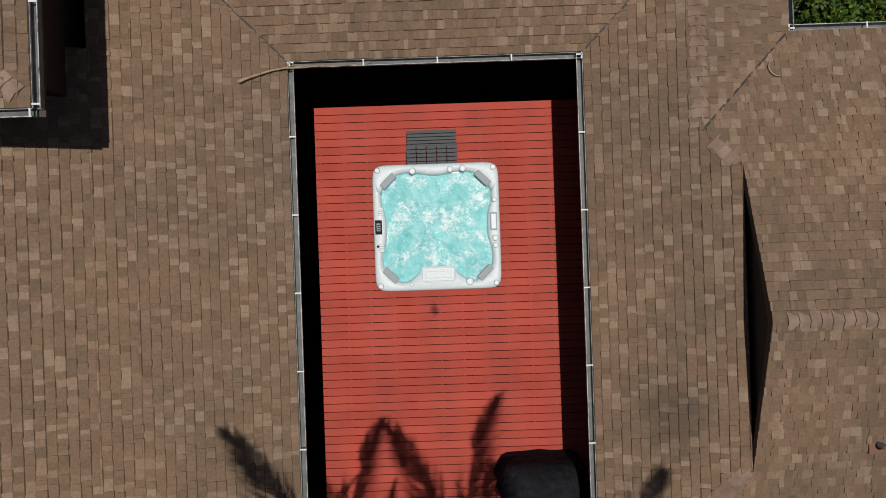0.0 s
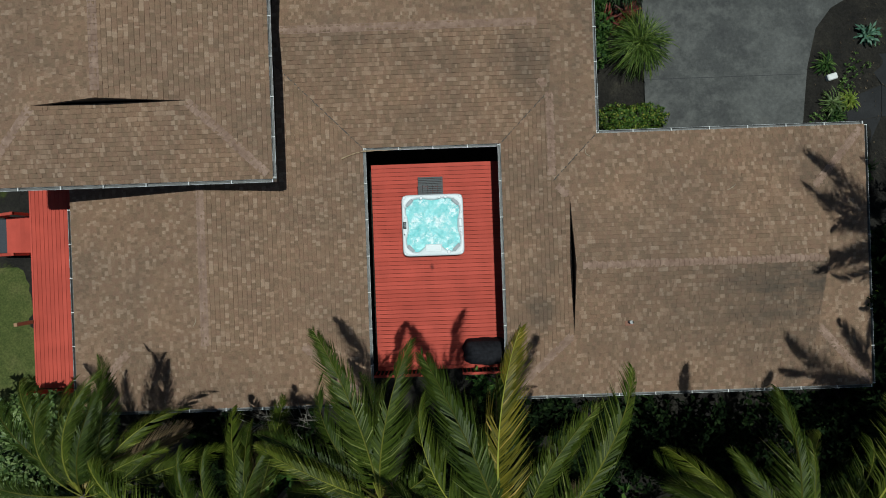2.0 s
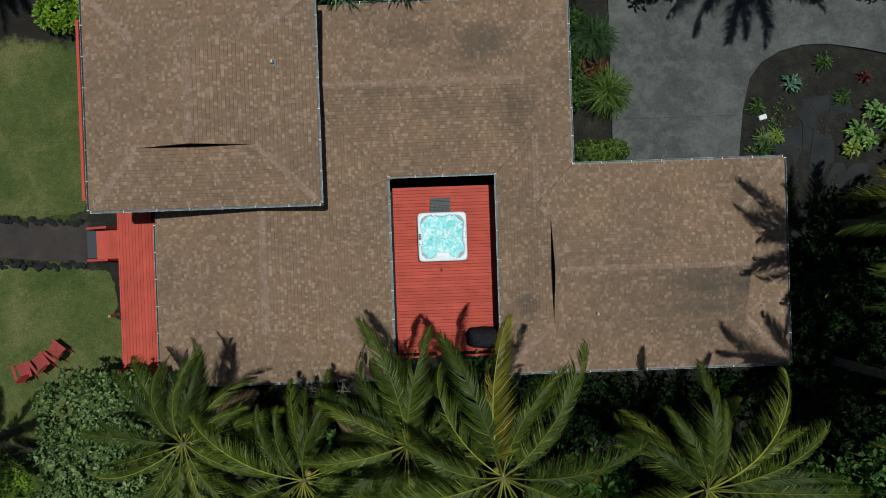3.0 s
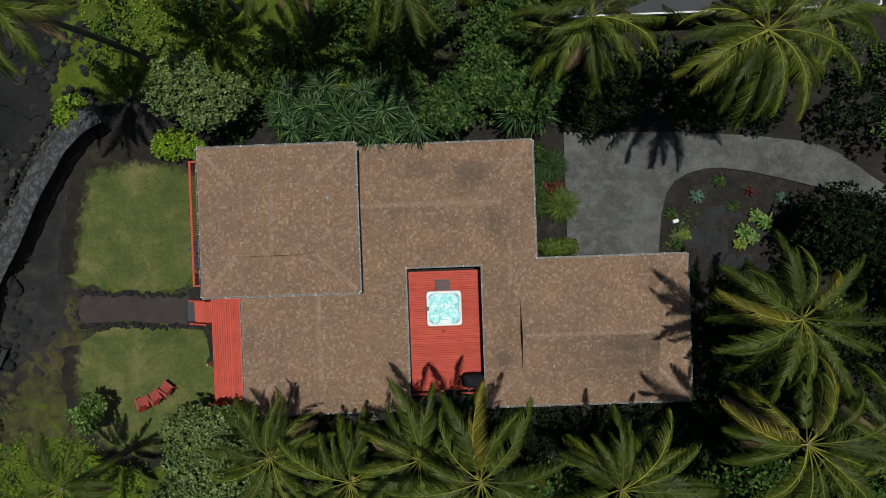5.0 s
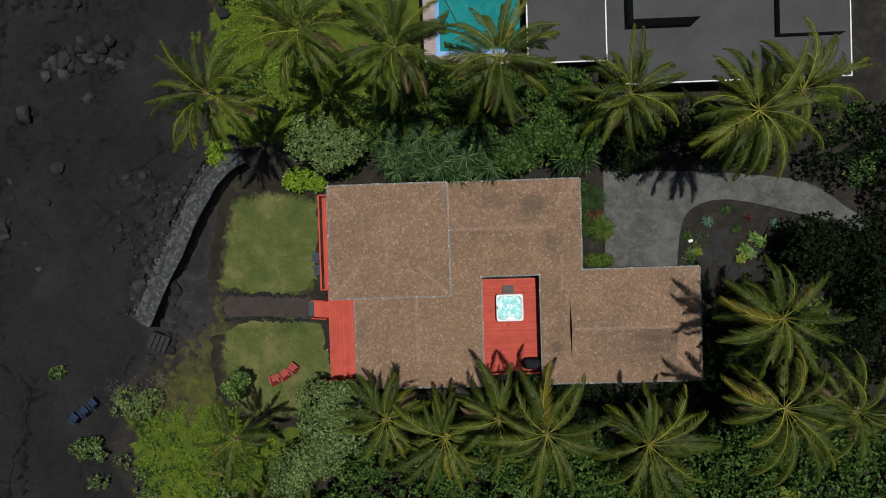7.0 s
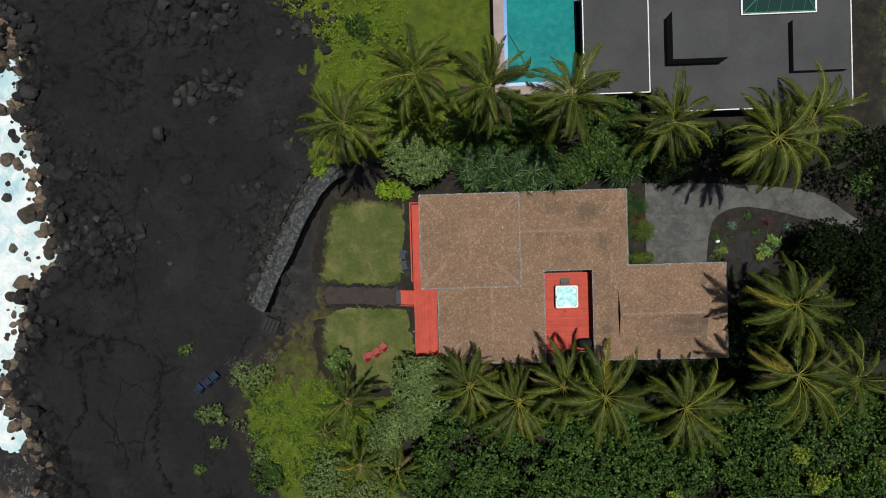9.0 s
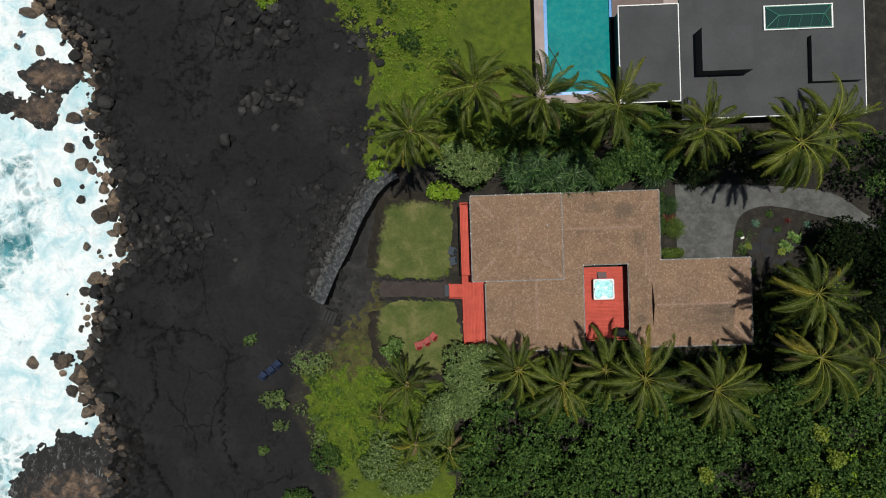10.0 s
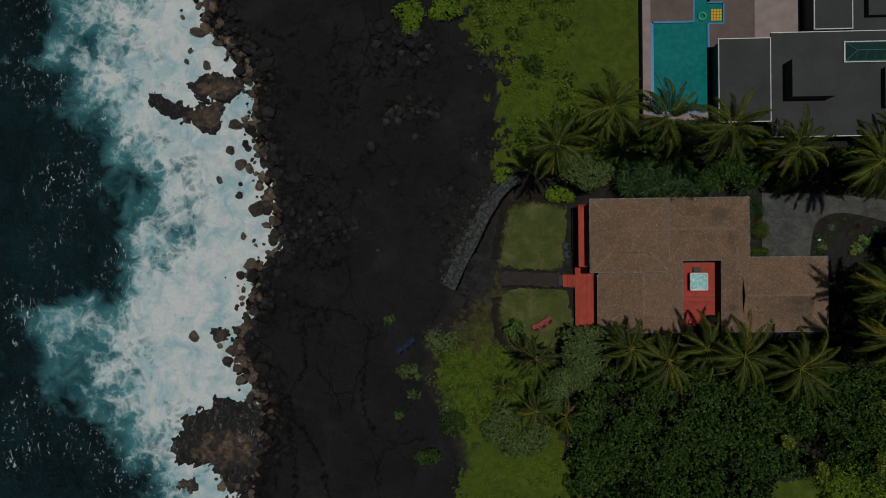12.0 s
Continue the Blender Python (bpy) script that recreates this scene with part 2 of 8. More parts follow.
def ground_colour(n, l):
    p = world_pos(n, l)
    lava = ramp(n, l, noise_of(n, l, p, 0.16, 7, 0.62, 0.5), (0.3, (0.0126, 0.0124, 0.0134)), (0.52, (0.0186, 0.0182, 0.0192)), (0.72, (0.031, 0.0300, 0.0302)))
    lava = mixed(n, l, 1.0, lava, ramp(n, l, noise_of(n, l, p, 2.6, 6, 0.7), (0.3, 0.72), (0.7, 1.32)), "MULTIPLY")
    lava = mixed(n, l, ramp(n, l, noise_of(n, l, p, 0.09, 5, 0.6, 1.0), (0.58, 0.0), (0.74, 0.4)), lava, (0.0225, 0.0190, 0.0185))
    # shade in the joints of the broken stretches and fissures, put into the colour, and long thin cracks across the
    # flow
    lava = mixed(n, l, maths(n, l, "MULTIPLY", attribute(n, "crack"), 0.96), lava, (0.0014, 0.0014, 0.0016))
    lava = mixed(n, l, maths(n, l, "MULTIPLY", long_cracks(n, l), 0.92), lava, (0.0016, 0.0016, 0.0018))
    soil = ramp(n, l, noise_of(n, l, p, 0.9, 7, 0.72, 0.3), (0.3, (0.016, 0.0145, 0.0135)), (0.55, (0.036, 0.032, 0.026)), (0.72, (0.070, 0.062, 0.046)))
    soil = mixed(n, l, 1.0, soil, ramp(n, l, noise_of(n, l, p, 12, 5, 0.7), (0.3, 0.7), (0.7, 1.3)), "MULTIPLY")
    moss = ramp(n, l, noise_of(n, l, p, 1.1, 6, 0.65), (0.3, (0.060, 0.096, 0.010)), (0.5, (0.105, 0.150, 0.012)), (0.75, (0.165, 0.190, 0.026)))
    moss = mixed(n, l, ramp(n, l, noise_of(n, l, p, 0.28, 6, 0.7, 0.5), (0.42, 0.45), (0.60, 0.0)), moss, (0.060, 0.092, 0.014))
    moss = mixed(n, l, 1.0, moss, ramp(n, l, noise_of(n, l, p, 11, 5, 0.75), (0.25, 0.6), (0.75, 1.4)), "MULTIPLY")
    wob = maths(n, l, "SUBTRACT", noise_of(n, l, p, 1.3, 8, 0.78), 0.5)
    fl = ramp(n, l, maths(n, l, "ADD", attribute(n, "lava"), maths(n, l, "MULTIPLY", wob, 0.9)), (0.42, 0.0), (0.58, 1.0))
    fv = ramp(n, l, maths(n, l, "ADD", attribute(n, "green"), maths(n, l, "MULTIPLY", wob, 1.3)), (0.38, 0.0), (0.72, 1.0))
    wet = attribute(n, "wet")
    c = mixed(n, l, fv, mixed(n, l, fl, soil, lava), moss)
    brown = ramp(n, l, noise_of(n, l, p, 0.7, 5), (0.45, (0.0045, 0.0045, 0.005)), (0.62, (0.018, 0.015, 0.013)), (0.78, (0.075, 0.052, 0.033)))
    grit = mixed(n, l, 1.0, ramp(n, l, noise_of(n, l, p, 0.7, 7, 0.72, 0.8), (0.32, (0.020, 0.020, 0.021)), (0.5, (0.040, 0.040, 0.040)), (0.68, (0.070, 0.069, 0.066))), ramp(n, l, noise_of(n, l, p, 9, 5, 0.7), (0.3, 0.75), (0.7, 1.3)), "MULTIPLY")
    dusty = maths(n, l, "MULTIPLY", attribute(n, "dust"), maths(n, l, "SUBTRACT", 1.0, maths(n, l, "MULTIPLY", fv, 0.8)))
    c = mixed(n, l, maths(n, l, "MULTIPLY", dusty, 0.85), c, grit)
    thin = ramp(n, l, noise_of(n, l, p, 1.0, 7, 0.7, 0.5), (0.34, (0.040, 0.036, 0.018)), (0.5, (0.080, 0.074, 0.026)), (0.68, (0.125, 0.120, 0.040)))
    thin = mixed(n, l, 1.0, thin, ramp(n, l, noise_of(n, l, p, 12, 5, 0.75), (0.25, 0.65), (0.75, 1.35)), "MULTIPLY")
    c = mixed(n, l, ramp(n, l, maths(n, l, "ADD", attribute(n, "olive"), maths(n, l, "MULTIPLY", wob, 1.4)), (0.42, 0.0), (0.68, 0.9)), c, thin)
    return mixed(n, l, wet, c, brown)


M_GROUND = material("lava_and_soil", ground_colour, 0.85, spec=0.25,
                    bump=lambda n, l: (maths(n, l, "ADD", noise_of(n, l, world_pos(n, l), 1.3, 8, 0.7), maths(n, l, "MULTIPLY", noise_of(n, l, world_pos(n, l), 9, 6, 0.7), 0.25)), 0.55))


def rock_colour(low, high):
    def f(n, l):
        p = world_pos(n, l)
        i = n.new("ShaderNodeObjectInfo")
        c = ramp(n, l, noise_of(n, l, p, 1.9, 8, 0.78), (0.38, low), (0.66, high))
        return mixed(n, l, 1.0, c, ramp(n, l, i.outputs["Random"], (0.0, 0.6), (1.0, 1.5)), "MULTIPLY")
    return f


ROCK_BUMP = lambda n, l: (noise_of(n, l, world_pos(n, l), 7, 7, 0.7), 0.12)
M_ROCK = material("black_lava_rock", rock_colour((0.006, 0.006, 0.0066), (0.017, 0.0162, 0.016)), 0.85, bump=ROCK_BUMP)
# near black, for the sea wall's landward side and the strip by the pool
M_BLACKFACE = material("black_wall_side", lambda n, l: ramp(n, l, noise_of(n, l, world_pos(n, l), 3.0, 7, 0.75), (0.35, (0.0022, 0.0022, 0.0025)), (0.65, (0.009, 0.0088, 0.009))), 0.95, spec=0.05, bump=ROCK_BUMP)
M_ROCK_GREY = material("grey_lava_rock", rock_colour((0.018, 0.0175, 0.018), (0.050, 0.048, 0.046)), 0.9, bump=ROCK_BUMP)
M_ROCK_WET = material("wet_brown_rock", rock_colour((0.028, 0.023, 0.020), (0.165, 0.118, 0.076)), 0.6, bump=ROCK_BUMP)
def ledge_colour(n, l):
    p = world_pos(n, l)
    k = maths(n, l, "ADD", maths(n, l, "MULTIPLY", attribute(n, "tone"), 0.55), maths(n, l, "MULTIPLY", maths(n, l, "SUBTRACT", noise_of(n, l, p, 1.2, 8, 0.8, 0.4), 0.5), 2.2))
    c = ramp(n, l, k, (0.05, (0.009, 0.0085, 0.0085)), (0.28, (0.030, 0.024, 0.021)), (0.52, (0.085, 0.058, 0.041)), (0.85, (0.205, 0.138, 0.088)))
    # thin veins of foam run off the ledges
    k2 = n.new("ShaderNodeTexNoise")
    k2.inputs["Scale"].default_value, k2.inputs["Detail"].default_value = 0.9, 5
    l.new(p, k2.inputs["Vector"])
    w = n.new("ShaderNodeVectorMath")
    w.operation = "MULTIPLY_ADD"
    l.new(k2.outputs[1], w.inputs[0])
    w.inputs[1].default_value = (2.4, 2.4, 0)
    l.new(p, w.inputs[2])
    v = n.new("ShaderNodeTexVoronoi")
    v.feature = "DISTANCE_TO_EDGE"
    v.inputs["Scale"].default_value = 1.5
    l.new(w.outputs[0], v.inputs["Vector"])
    vein = maths(n, l, "MULTIPLY", ramp(n, l, v.outputs[0], (0.006, 0.5), (0.04, 0.0)), ramp(n, l, noise_of(n, l, p, 0.7, 6, 0.7), (0.54, 0.0), (0.64, 1.0)))
    speck = ramp(n, l, noise_of(n, l, p, 3.2, 6, 0.75), (0.64, 0.0), (0.72, 0.6))
    # strands of foam draining off the wet seaward part
    strand = ramp(n, l, noise_of(n, l, world_pos(n, l, (2.2, 0.55, 1)), 1.0, 8, 0.72, 1.2), (0.56, 0.0), (0.66, 0.42))
    strand = maths(n, l, "MULTIPLY", strand, ramp(n, l, attribute(n, "tone"), (0.0, 1.0), (0.1, 0.0)))
    return mixed(n, l, maths(n, l, "MAXIMUM", strand, maths(n, l, "MAXIMUM", vein, speck)), c, (0.55, 0.57, 0.57))


M_LEDGE = material("fractured_shore_rock", ledge_colour, 0.7, bump=ROCK_BUMP)


def rubble_colour(low, mid, high):
    def f(n, l):
        g = n.new("ShaderNodeNewGeometry")
        c = ramp(n, l, g.outputs["Random Per Island"], (0.0, low), (0.6, mid), (1.0, high))
        return mixed(n, l, 1.0, c, ramp(n, l, noise_of(n, l, world_pos(n, l), 2.4, 7, 0.78), (0.34, 0.35), (0.66, 1.75)), "MULTIPLY")
    return f


M_RUBBLE = material("black_rubble", rubble_colour((0.0055, 0.0055, 0.006), (0.012, 0.0115, 0.0115), (0.027, 0.0255, 0.025)), 0.85, bump=ROCK_BUMP)
M_RUBBLE_WET = material("wet_rubble", rubble_colour((0.010, 0.009, 0.0085), (0.048, 0.036, 0.027), (0.20, 0.142, 0.092)), 0.6, bump=ROCK_BUMP)
M_WALLTOP = material("wall_mortar", lambda n, l: mixed(n, l, ramp(n, l, noise_of(n, l, world_pos(n, l), 2.6, 7, 0.8), (0.50, 0.0), (0.58, 0.75)),
                     ramp(n, l, noise_of(n, l, world_pos(n, l), 1.4, 7, 0.72), (0.3, (0.016, 0.018, 0.020)), (0.7, (0.044, 0.049, 0.053))), (0.128, 0.134, 0.132)), 0.9, bump=ROCK_BUMP)
M_WALLFOOT = material("pale_wall_foot", lambda n, l: mixed(n, l, ramp(n, l, noise_of(n, l, world_pos(n, l), 1.5, 8, 0.8), (0.45, 0.0), (0.56, 0.8)),
                      ramp(n, l, noise_of(n, l, world_pos(n, l), 2.5, 6), (0.3, (0.010, 0.010, 0.010)), (0.7, (0.030, 0.029, 0.027))), (0.115, 0.118, 0.112)), 0.95, bump=ROCK_BUMP)


def leaf_material(name, *stops, rough=0.5, spec=0.35, thin=0.25, each=None):
    def colour(n, l):
        g = n.new("ShaderNodeNewGeometry")
        c = ramp(n, l, g.outputs["Random Per Island"], *stops)
        if each:
            i = n.new("ShaderNodeObjectInfo")
            c = mixed(n, l, 1.0, c, ramp(n, l, i.outputs["Random"], *each), "MULTIPLY")
        return mixed(n, l, 1.0, c, ramp(n, l, noise_of(n, l, world_pos(n, l), 0.7, 4), (0.3, 0.75), (0.7, 1.25)), "MULTIPLY")
    m = material(name, colour, rough, spec=spec)
    n, l = m.node_tree.nodes, m.node_tree.links
    b, out = n["Principled BSDF"], n["Material Output"]
    t, x = n.new("ShaderNodeBsdfTranslucent"), n.new("ShaderNodeMixShader")
    l.new(b.inputs["Base Color"].links[0].from_socket, t.inputs[0])
    x.inputs[0].default_value = thin
    l.new(b.outputs[0], x.inputs[1]), l.new(t.outputs[0], x.inputs[2]), l.new(x.outputs[0], out.inputs[0])
    return m


M_FROND = leaf_material("palm_leaflet", (0.0, (0.033, 0.051, 0.006)), (0.5, (0.055, 0.079, 0.009)), (0.9, (0.092, 0.117, 0.016)), (1.0, (0.26, 0.28, 0.09)), rough=0.48, spec=0.2, thin=0.28, each=((0.0, (0.5, 0.58, 0.5)), (0.4, (0.88, 0.9, 0.85)), (0.8, (1.25, 1.2, 1.0)), (0.96, (1.5, 1.3, 1.1)), (1.0, (2.4, 1.5, 1.3))))
M_FROND_DRY = leaf_material("dry_palm_leaflet", (0.0, (0.13, 0.092, 0.045)), (0.6, (0.20, 0.135, 0.072)), (1.0, (0.28, 0.20, 0.12)), rough=0.7)
def rachis_colour(n, l):
    i = n.new("ShaderNodeObjectInfo")
    c = ramp(n, l, noise_of(n, l, world_pos(n, l), 6), (0.3, (0.24, 0.25, 0.033)), (0.7, (0.42, 0.41, 0.070)))
    return mixed(n, l, 1.0, c, ramp(n, l, i.outputs["Random"], (0.0, 0.25), (0.5, 0.6), (1.0, 1.1)), "MULTIPLY")


M_RACHIS = material("palm_rachis", rachis_colour, 0.45)
M_TRUNK = material("palm_trunk", lambda n, l: ramp(n, l, noise_of(n, l, world_pos(n, l, (1, 1, 7)), 2.5, 5), (0.3, (0.055, 0.045, 0.036)), (0.7, (0.14, 0.118, 0.095))), 0.9)
M_BARK = material("bark", lambda n, l: ramp(n, l, noise_of(n, l, world_pos(n, l, (3, 3, 1)), 4, 5), (0.3, (0.05, 0.04, 0.032)), (0.7, (0.13, 0.11, 0.09))), 0.9)
M_SILVER = leaf_material("silvery_leaf", (0.0, (0.046, 0.084, 0.022)), (0.5, (0.112, 0.170, 0.047)), (0.85, (0.195, 0.262, 0.086)), (1.0, (0.29, 0.35, 0.145)))
M_BROAD = leaf_material("green_leaf", (0.0, (0.018, 0.046, 0.010)), (0.6, (0.047, 0.100, 0.021)), (1.0, (0.125, 0.19, 0.044)), rough=0.6, spec=0.2)
M_WOOD_LEAF = leaf_material("dark_green_leaf", (0.0, (0.020, 0.050, 0.010)), (0.6, (0.050, 0.104, 0.020)), (1.0, (0.120, 0.190, 0.040)), rough=0.6, spec=0.2)
# near-black leaf colour, with the shade of dense growth put into it
M_SHADELEAF = leaf_material("shade_dark_leaf", (0.0, (0.004, 0.009, 0.003)), (0.7, (0.009, 0.020, 0.005)), (1.0, (0.030, 0.050, 0.014)), rough=0.75, spec=0.1)
M_BRIGHT = leaf_material("bright_green_leaf", (0.0, (0.085, 0.165, 0.010)), (0.6, (0.19, 0.32, 0.018)), (1.0, (0.33, 0.43, 0.045)))
M_YELLOW = leaf_material("yellow_green_leaf", (0.0, (0.10, 0.15, 0.018)), (0.6, (0.20, 0.27, 0.032)), (1.0, (0.36, 0.38, 0.07)))
M_LIGHT = leaf_material("light_green_leaf", (0.0, (0.045, 0.095, 0.018)), (0.6, (0.105, 0.185, 0.040)), (1.0, (0.22, 0.30, 0.085)))
M_HEDGE = leaf_material("hedge_leaf", (0.0, (0.04, 0.08, 0.012)), (0.75, (0.09, 0.16, 0.022)), (1.0, (0.30, 0.30, 0.05)))
M_STRAP = leaf_material("strap_leaf", (0.0, (0.010, 0.030, 0.008)), (0.6, (0.034, 0.082, 0.022)), (1.0, (0.14, 0.23, 0.075)), rough=0.4, spec=0.4, thin=0.15)
M_GREYTWIG = leaf_material("grey_twig", (0.0, (0.10, 0.09, 0.075)), (1.0, (0.24, 0.22, 0.19)), rough=0.9, thin=0.0)


def sea_colour(n, l):
    p = world_pos(n, l)
    f = attribute(n, "foam")
    swirl = noise_of(n, l, p, 0.36, 7, 0.60, 0.7)
    lace = n.new("ShaderNodeTexVoronoi")
    lace.feature = "DISTANCE_TO_EDGE"
    lace.inputs["Scale"].default_value = 0.55
    k = n.new("ShaderNodeTexNoise")
    k.inputs["Scale"].default_value, k.inputs["Detail"].default_value = 0.5, 6
    l.new(p, k.inputs["Vector"])
    w = n.new("ShaderNodeVectorMath")
    w.operation = "MULTIPLY_ADD"
    l.new(k.outputs[1], w.inputs[0])
    w.inputs[1].default_value = (4, 4, 4)
    l.new(p, w.inputs[2])
    l.new(w.outputs[0], lace.inputs["Vector"])
    web = ramp(n, l, lace.outputs[0], (0.0, 1.0), (0.22, 0.0))
    deep = ramp(n, l, noise_of(n, l, p, 0.22, 6, 0.6), (0.35, (0.0016, 0.0095, 0.0125)), (0.65, (0.0042, 0.024, 0.031)))
    teal = ramp(n, l, noise_of(n, l, p, 0.3, 5), (0.3, (0.02, 0.135, 0.165)), (0.7, (0.13, 0.39, 0.43)))
    turn = maths(n, l, "SUBTRACT", swirl, 0.5)
    body = maths(n, l, "ADD", f, maths(n, l, "MULTIPLY", turn, 0.8))
    c = mixed(n, l, ramp(n, l, body, (0.14, 0.0), (0.46, 1.0)), deep, teal)
    white = maths(n, l, "ADD", maths(n, l, "ADD", f, maths(n, l, "MULTIPLY", turn, 1.25)), maths(n, l, "MULTIPLY", web, maths(n, l, "MULTIPLY", f, 0.28)))
    froth = ramp(n, l, noise_of(n, l, p, 0.33, 7, 0.62, 0.8), (0.34, (0.44, 0.67, 0.73)), (0.57, (0.83, 0.88, 0.89)))
    froth = mixed(n, l, 1.0, froth, ramp(n, l, noise_of(n, l, p, 1.5, 7, 0.7, 0.6), (0.3, (0.90, 0.94, 0.95)), (0.58, (1.03, 1.02, 1.02))), "MULTIPLY")
    c = mixed(n, l, ramp(n, l, white, (0.46, 0.0), (0.76, 1.0)), c, froth)
    # white specks painted for sun sparkle and small whitecaps on open water
    sparkle_caps = maths(n, l, "MULTIPLY", ramp(n, l, noise_of(n, l, world_pos(n, l, (1.0, 0.55, 1.0)), 1.9, 6, 0.75, 0.8), (0.585, 0.0), (0.66, 1.0)), ramp(n, l, noise_of(n, l, p, 0.13, 5, 0.6), (0.46, 0.0), (0.60, 1.0)))
    return mixed(n, l, sparkle_caps, c, (0.75, 0.82, 0.84))


M_SEA = material("sea_and_foam", sea_colour, 0.4, spec=0.12,
                 bump=lambda n, l: (maths(n, l, "ADD", noise_of(n, l, world_pos(n, l), 0.9, 6, 0.6), maths(n, l, "MULTIPLY", noise_of(n, l, world_pos(n, l), 4, 5, 0.6), 0.3)), 0.5))
M_ROOFGREY = material("grey_membrane", lambda n, l: mixed(n, l, 1.0, ramp(n, l, noise_of(n, l, world_pos(n, l), 0.25, 6, 0.6), (0.3, (0.035, 0.0365, 0.039)), (0.7, (0.055, 0.057, 0.060))),
                      ramp(n, l, noise_of(n, l, world_pos(n, l), 5, 5, 0.7), (0.3, 0.88), (0.7, 1.12)), "MULTIPLY"), 0.85)
M_WHITE = material("white_paint", lambda n, l: ramp(n, l, noise_of(n, l, world_pos(n, l), 3), (0.3, (0.66, 0.66, 0.65)), (0.7, (0.8, 0.8, 0.79))), 0.6)
M_POOLWATER = material("pool_water", lambda n, l: mixed(n, l, ramp(n, l, noise_of(n, l, world_pos(n, l), 1.6, 6, 0.65), (0.42, 0.0), (0.75, 0.7)),
                       ramp(n, l, noise_of(n, l, world_pos(n, l), 0.35, 4), (0.3, (0.003, 0.155, 0.165)), (0.7, (0.008, 0.21, 0.21))), (0.035, 0.26, 0.22)), 0.08,
                       bump=lambda n, l: (noise_of(n, l, world_pos(n, l), 2.5, 4), 0.02))
M_BLUETILE = material("blue_tile", lambda n, l: ramp(n, l, noise_of(n, l, world_pos(n, l), 6), (0.3, (0.05, 0.20, 0.50)), (0.7, (0.09, 0.30, 0.62))), 0.3)
M_PAVING = material("brown_paving", lambda n, l: mixed(n, l, 1.0, ramp(n, l, noise_of(n, l, world_pos(n, l), 0.6, 6), (0.3, (0.12, 0.088, 0.080)), (0.7, (0.17, 0.128, 0.118))),
                    ramp(n, l, noise_of(n, l, world_pos(n, l), 9, 4), (0.3, 0.85), (0.7, 1.15)), "MULTIPLY"), 0.85)
M_PINK = material("pink_paving", lambda n, l: ramp(n, l, noise_of(n, l, world_pos(n, l), 0.9, 6), (0.3, (0.27, 0.21, 0.20)), (0.7, (0.36, 0.29, 0.275))), 0.85)
M_GREENFRAME = material("green_frame", (0.03, 0.16, 0.11), 0.5)
M_GLASS = material("tinted_glass", (0.02, 0.05, 0.045), 0.05)
M_BLUECHAIR = material("navy_plastic", lambda n, l: ramp(n, l, noise_of(n, l, world_pos(n, l), 8), (0.3, (0.012, 0.022, 0.050)), (0.7, (0.022, 0.036, 0.075))), 0.7, spec=0.15)
M_LOUNGER = material("slate_fabric", lambda n, l: ramp(n, l, noise_of(n, l, world_pos(n, l), 20), (0.3, (0.022, 0.032, 0.045)), (0.7, (0.045, 0.06, 0.08))), 0.8)
M_YELLOWFLOAT = material("yellow_vinyl", (0.75, 0.45, 0.02), 0.35)
M_GREENFLOAT = material("green_vinyl", (0.03, 0.33, 0.16), 0.35)
M_CHARCOAL = material("charcoal_wall", (0.02, 0.02, 0.022), 0.7)
M_PATH = material("dark_gravel", lambda n, l: mixed(n, l, 1.0, ramp(n, l, noise_of(n, l, world_pos(n, l), 1.2, 5), (0.3, (0.027, 0.0205, 0.0188)), (0.7, (0.047, 0.0365, 0.0315))), ramp(n, l, noise_of(n, l, world_pos(n, l), 22, 4, 0.7), (0.3, 0.7), (0.7, 1.3)), "MULTIPLY"), 0.95)
M_MAT = material("slate_mat", lambda n, l: ramp(n, l, noise_of(n, l, world_pos(n, l), 25, 4), (0.3, (0.035, 0.042, 0.05)), (0.7, (0.055, 0.062, 0.072))), 0.9)
M_WHITEROCK = material("pale_plastic", lambda n, l: ramp(n, l, noise_of(n, l, world_pos(n, l), 8), (0.3, (0.62, 0.62, 0.60)), (0.7, (0.75, 0.75, 0.73))), 0.5)


# ---- builders ----
def empty(name, label, category, group="", kind="", at=(0, 0, 0)):
    ob = new(name)
    ob.empty_display_size = 0.2
    ob.location = at
    return tagged(ob, label, category, group, kind)


def link_mesh(name, me, mat, parent=None, label=""):
    for m in mat if isinstance(mat, (list, tuple)) else (mat,):
        me.materials.append(m)
    ob = new(name, me)
    if parent is not None:
        ob.parent = parent
        ob.matrix_parent_inverse = Matrix.Translation(-Vector(parent.location)) if parent.type == "EMPTY" and parent.parent is None else Matrix.Identity(4)
    return tagged(ob, label)


def part(name, bm, mat, parent=None, label="", smooth=False):
    me = bpy.data.meshes.new(name)
    bm.normal_update()
    bm.to_mesh(me)
    bm.free()
    if smooth:
        me.shade_smooth()
    return link_mesh(name, me, mat, parent, label)


def raw(name, verts, faces, mat, parent=None, label="", smooth=False, index=None):
    me = bpy.data.meshes.new(name)
    me.from_pydata(verts, [], faces)
    if smooth:
        me.shade_smooth()
    ob = link_mesh(name, me, mat, parent, label)
    if index is not None:
        me.polygons.foreach_set("material_index", index)
    return ob


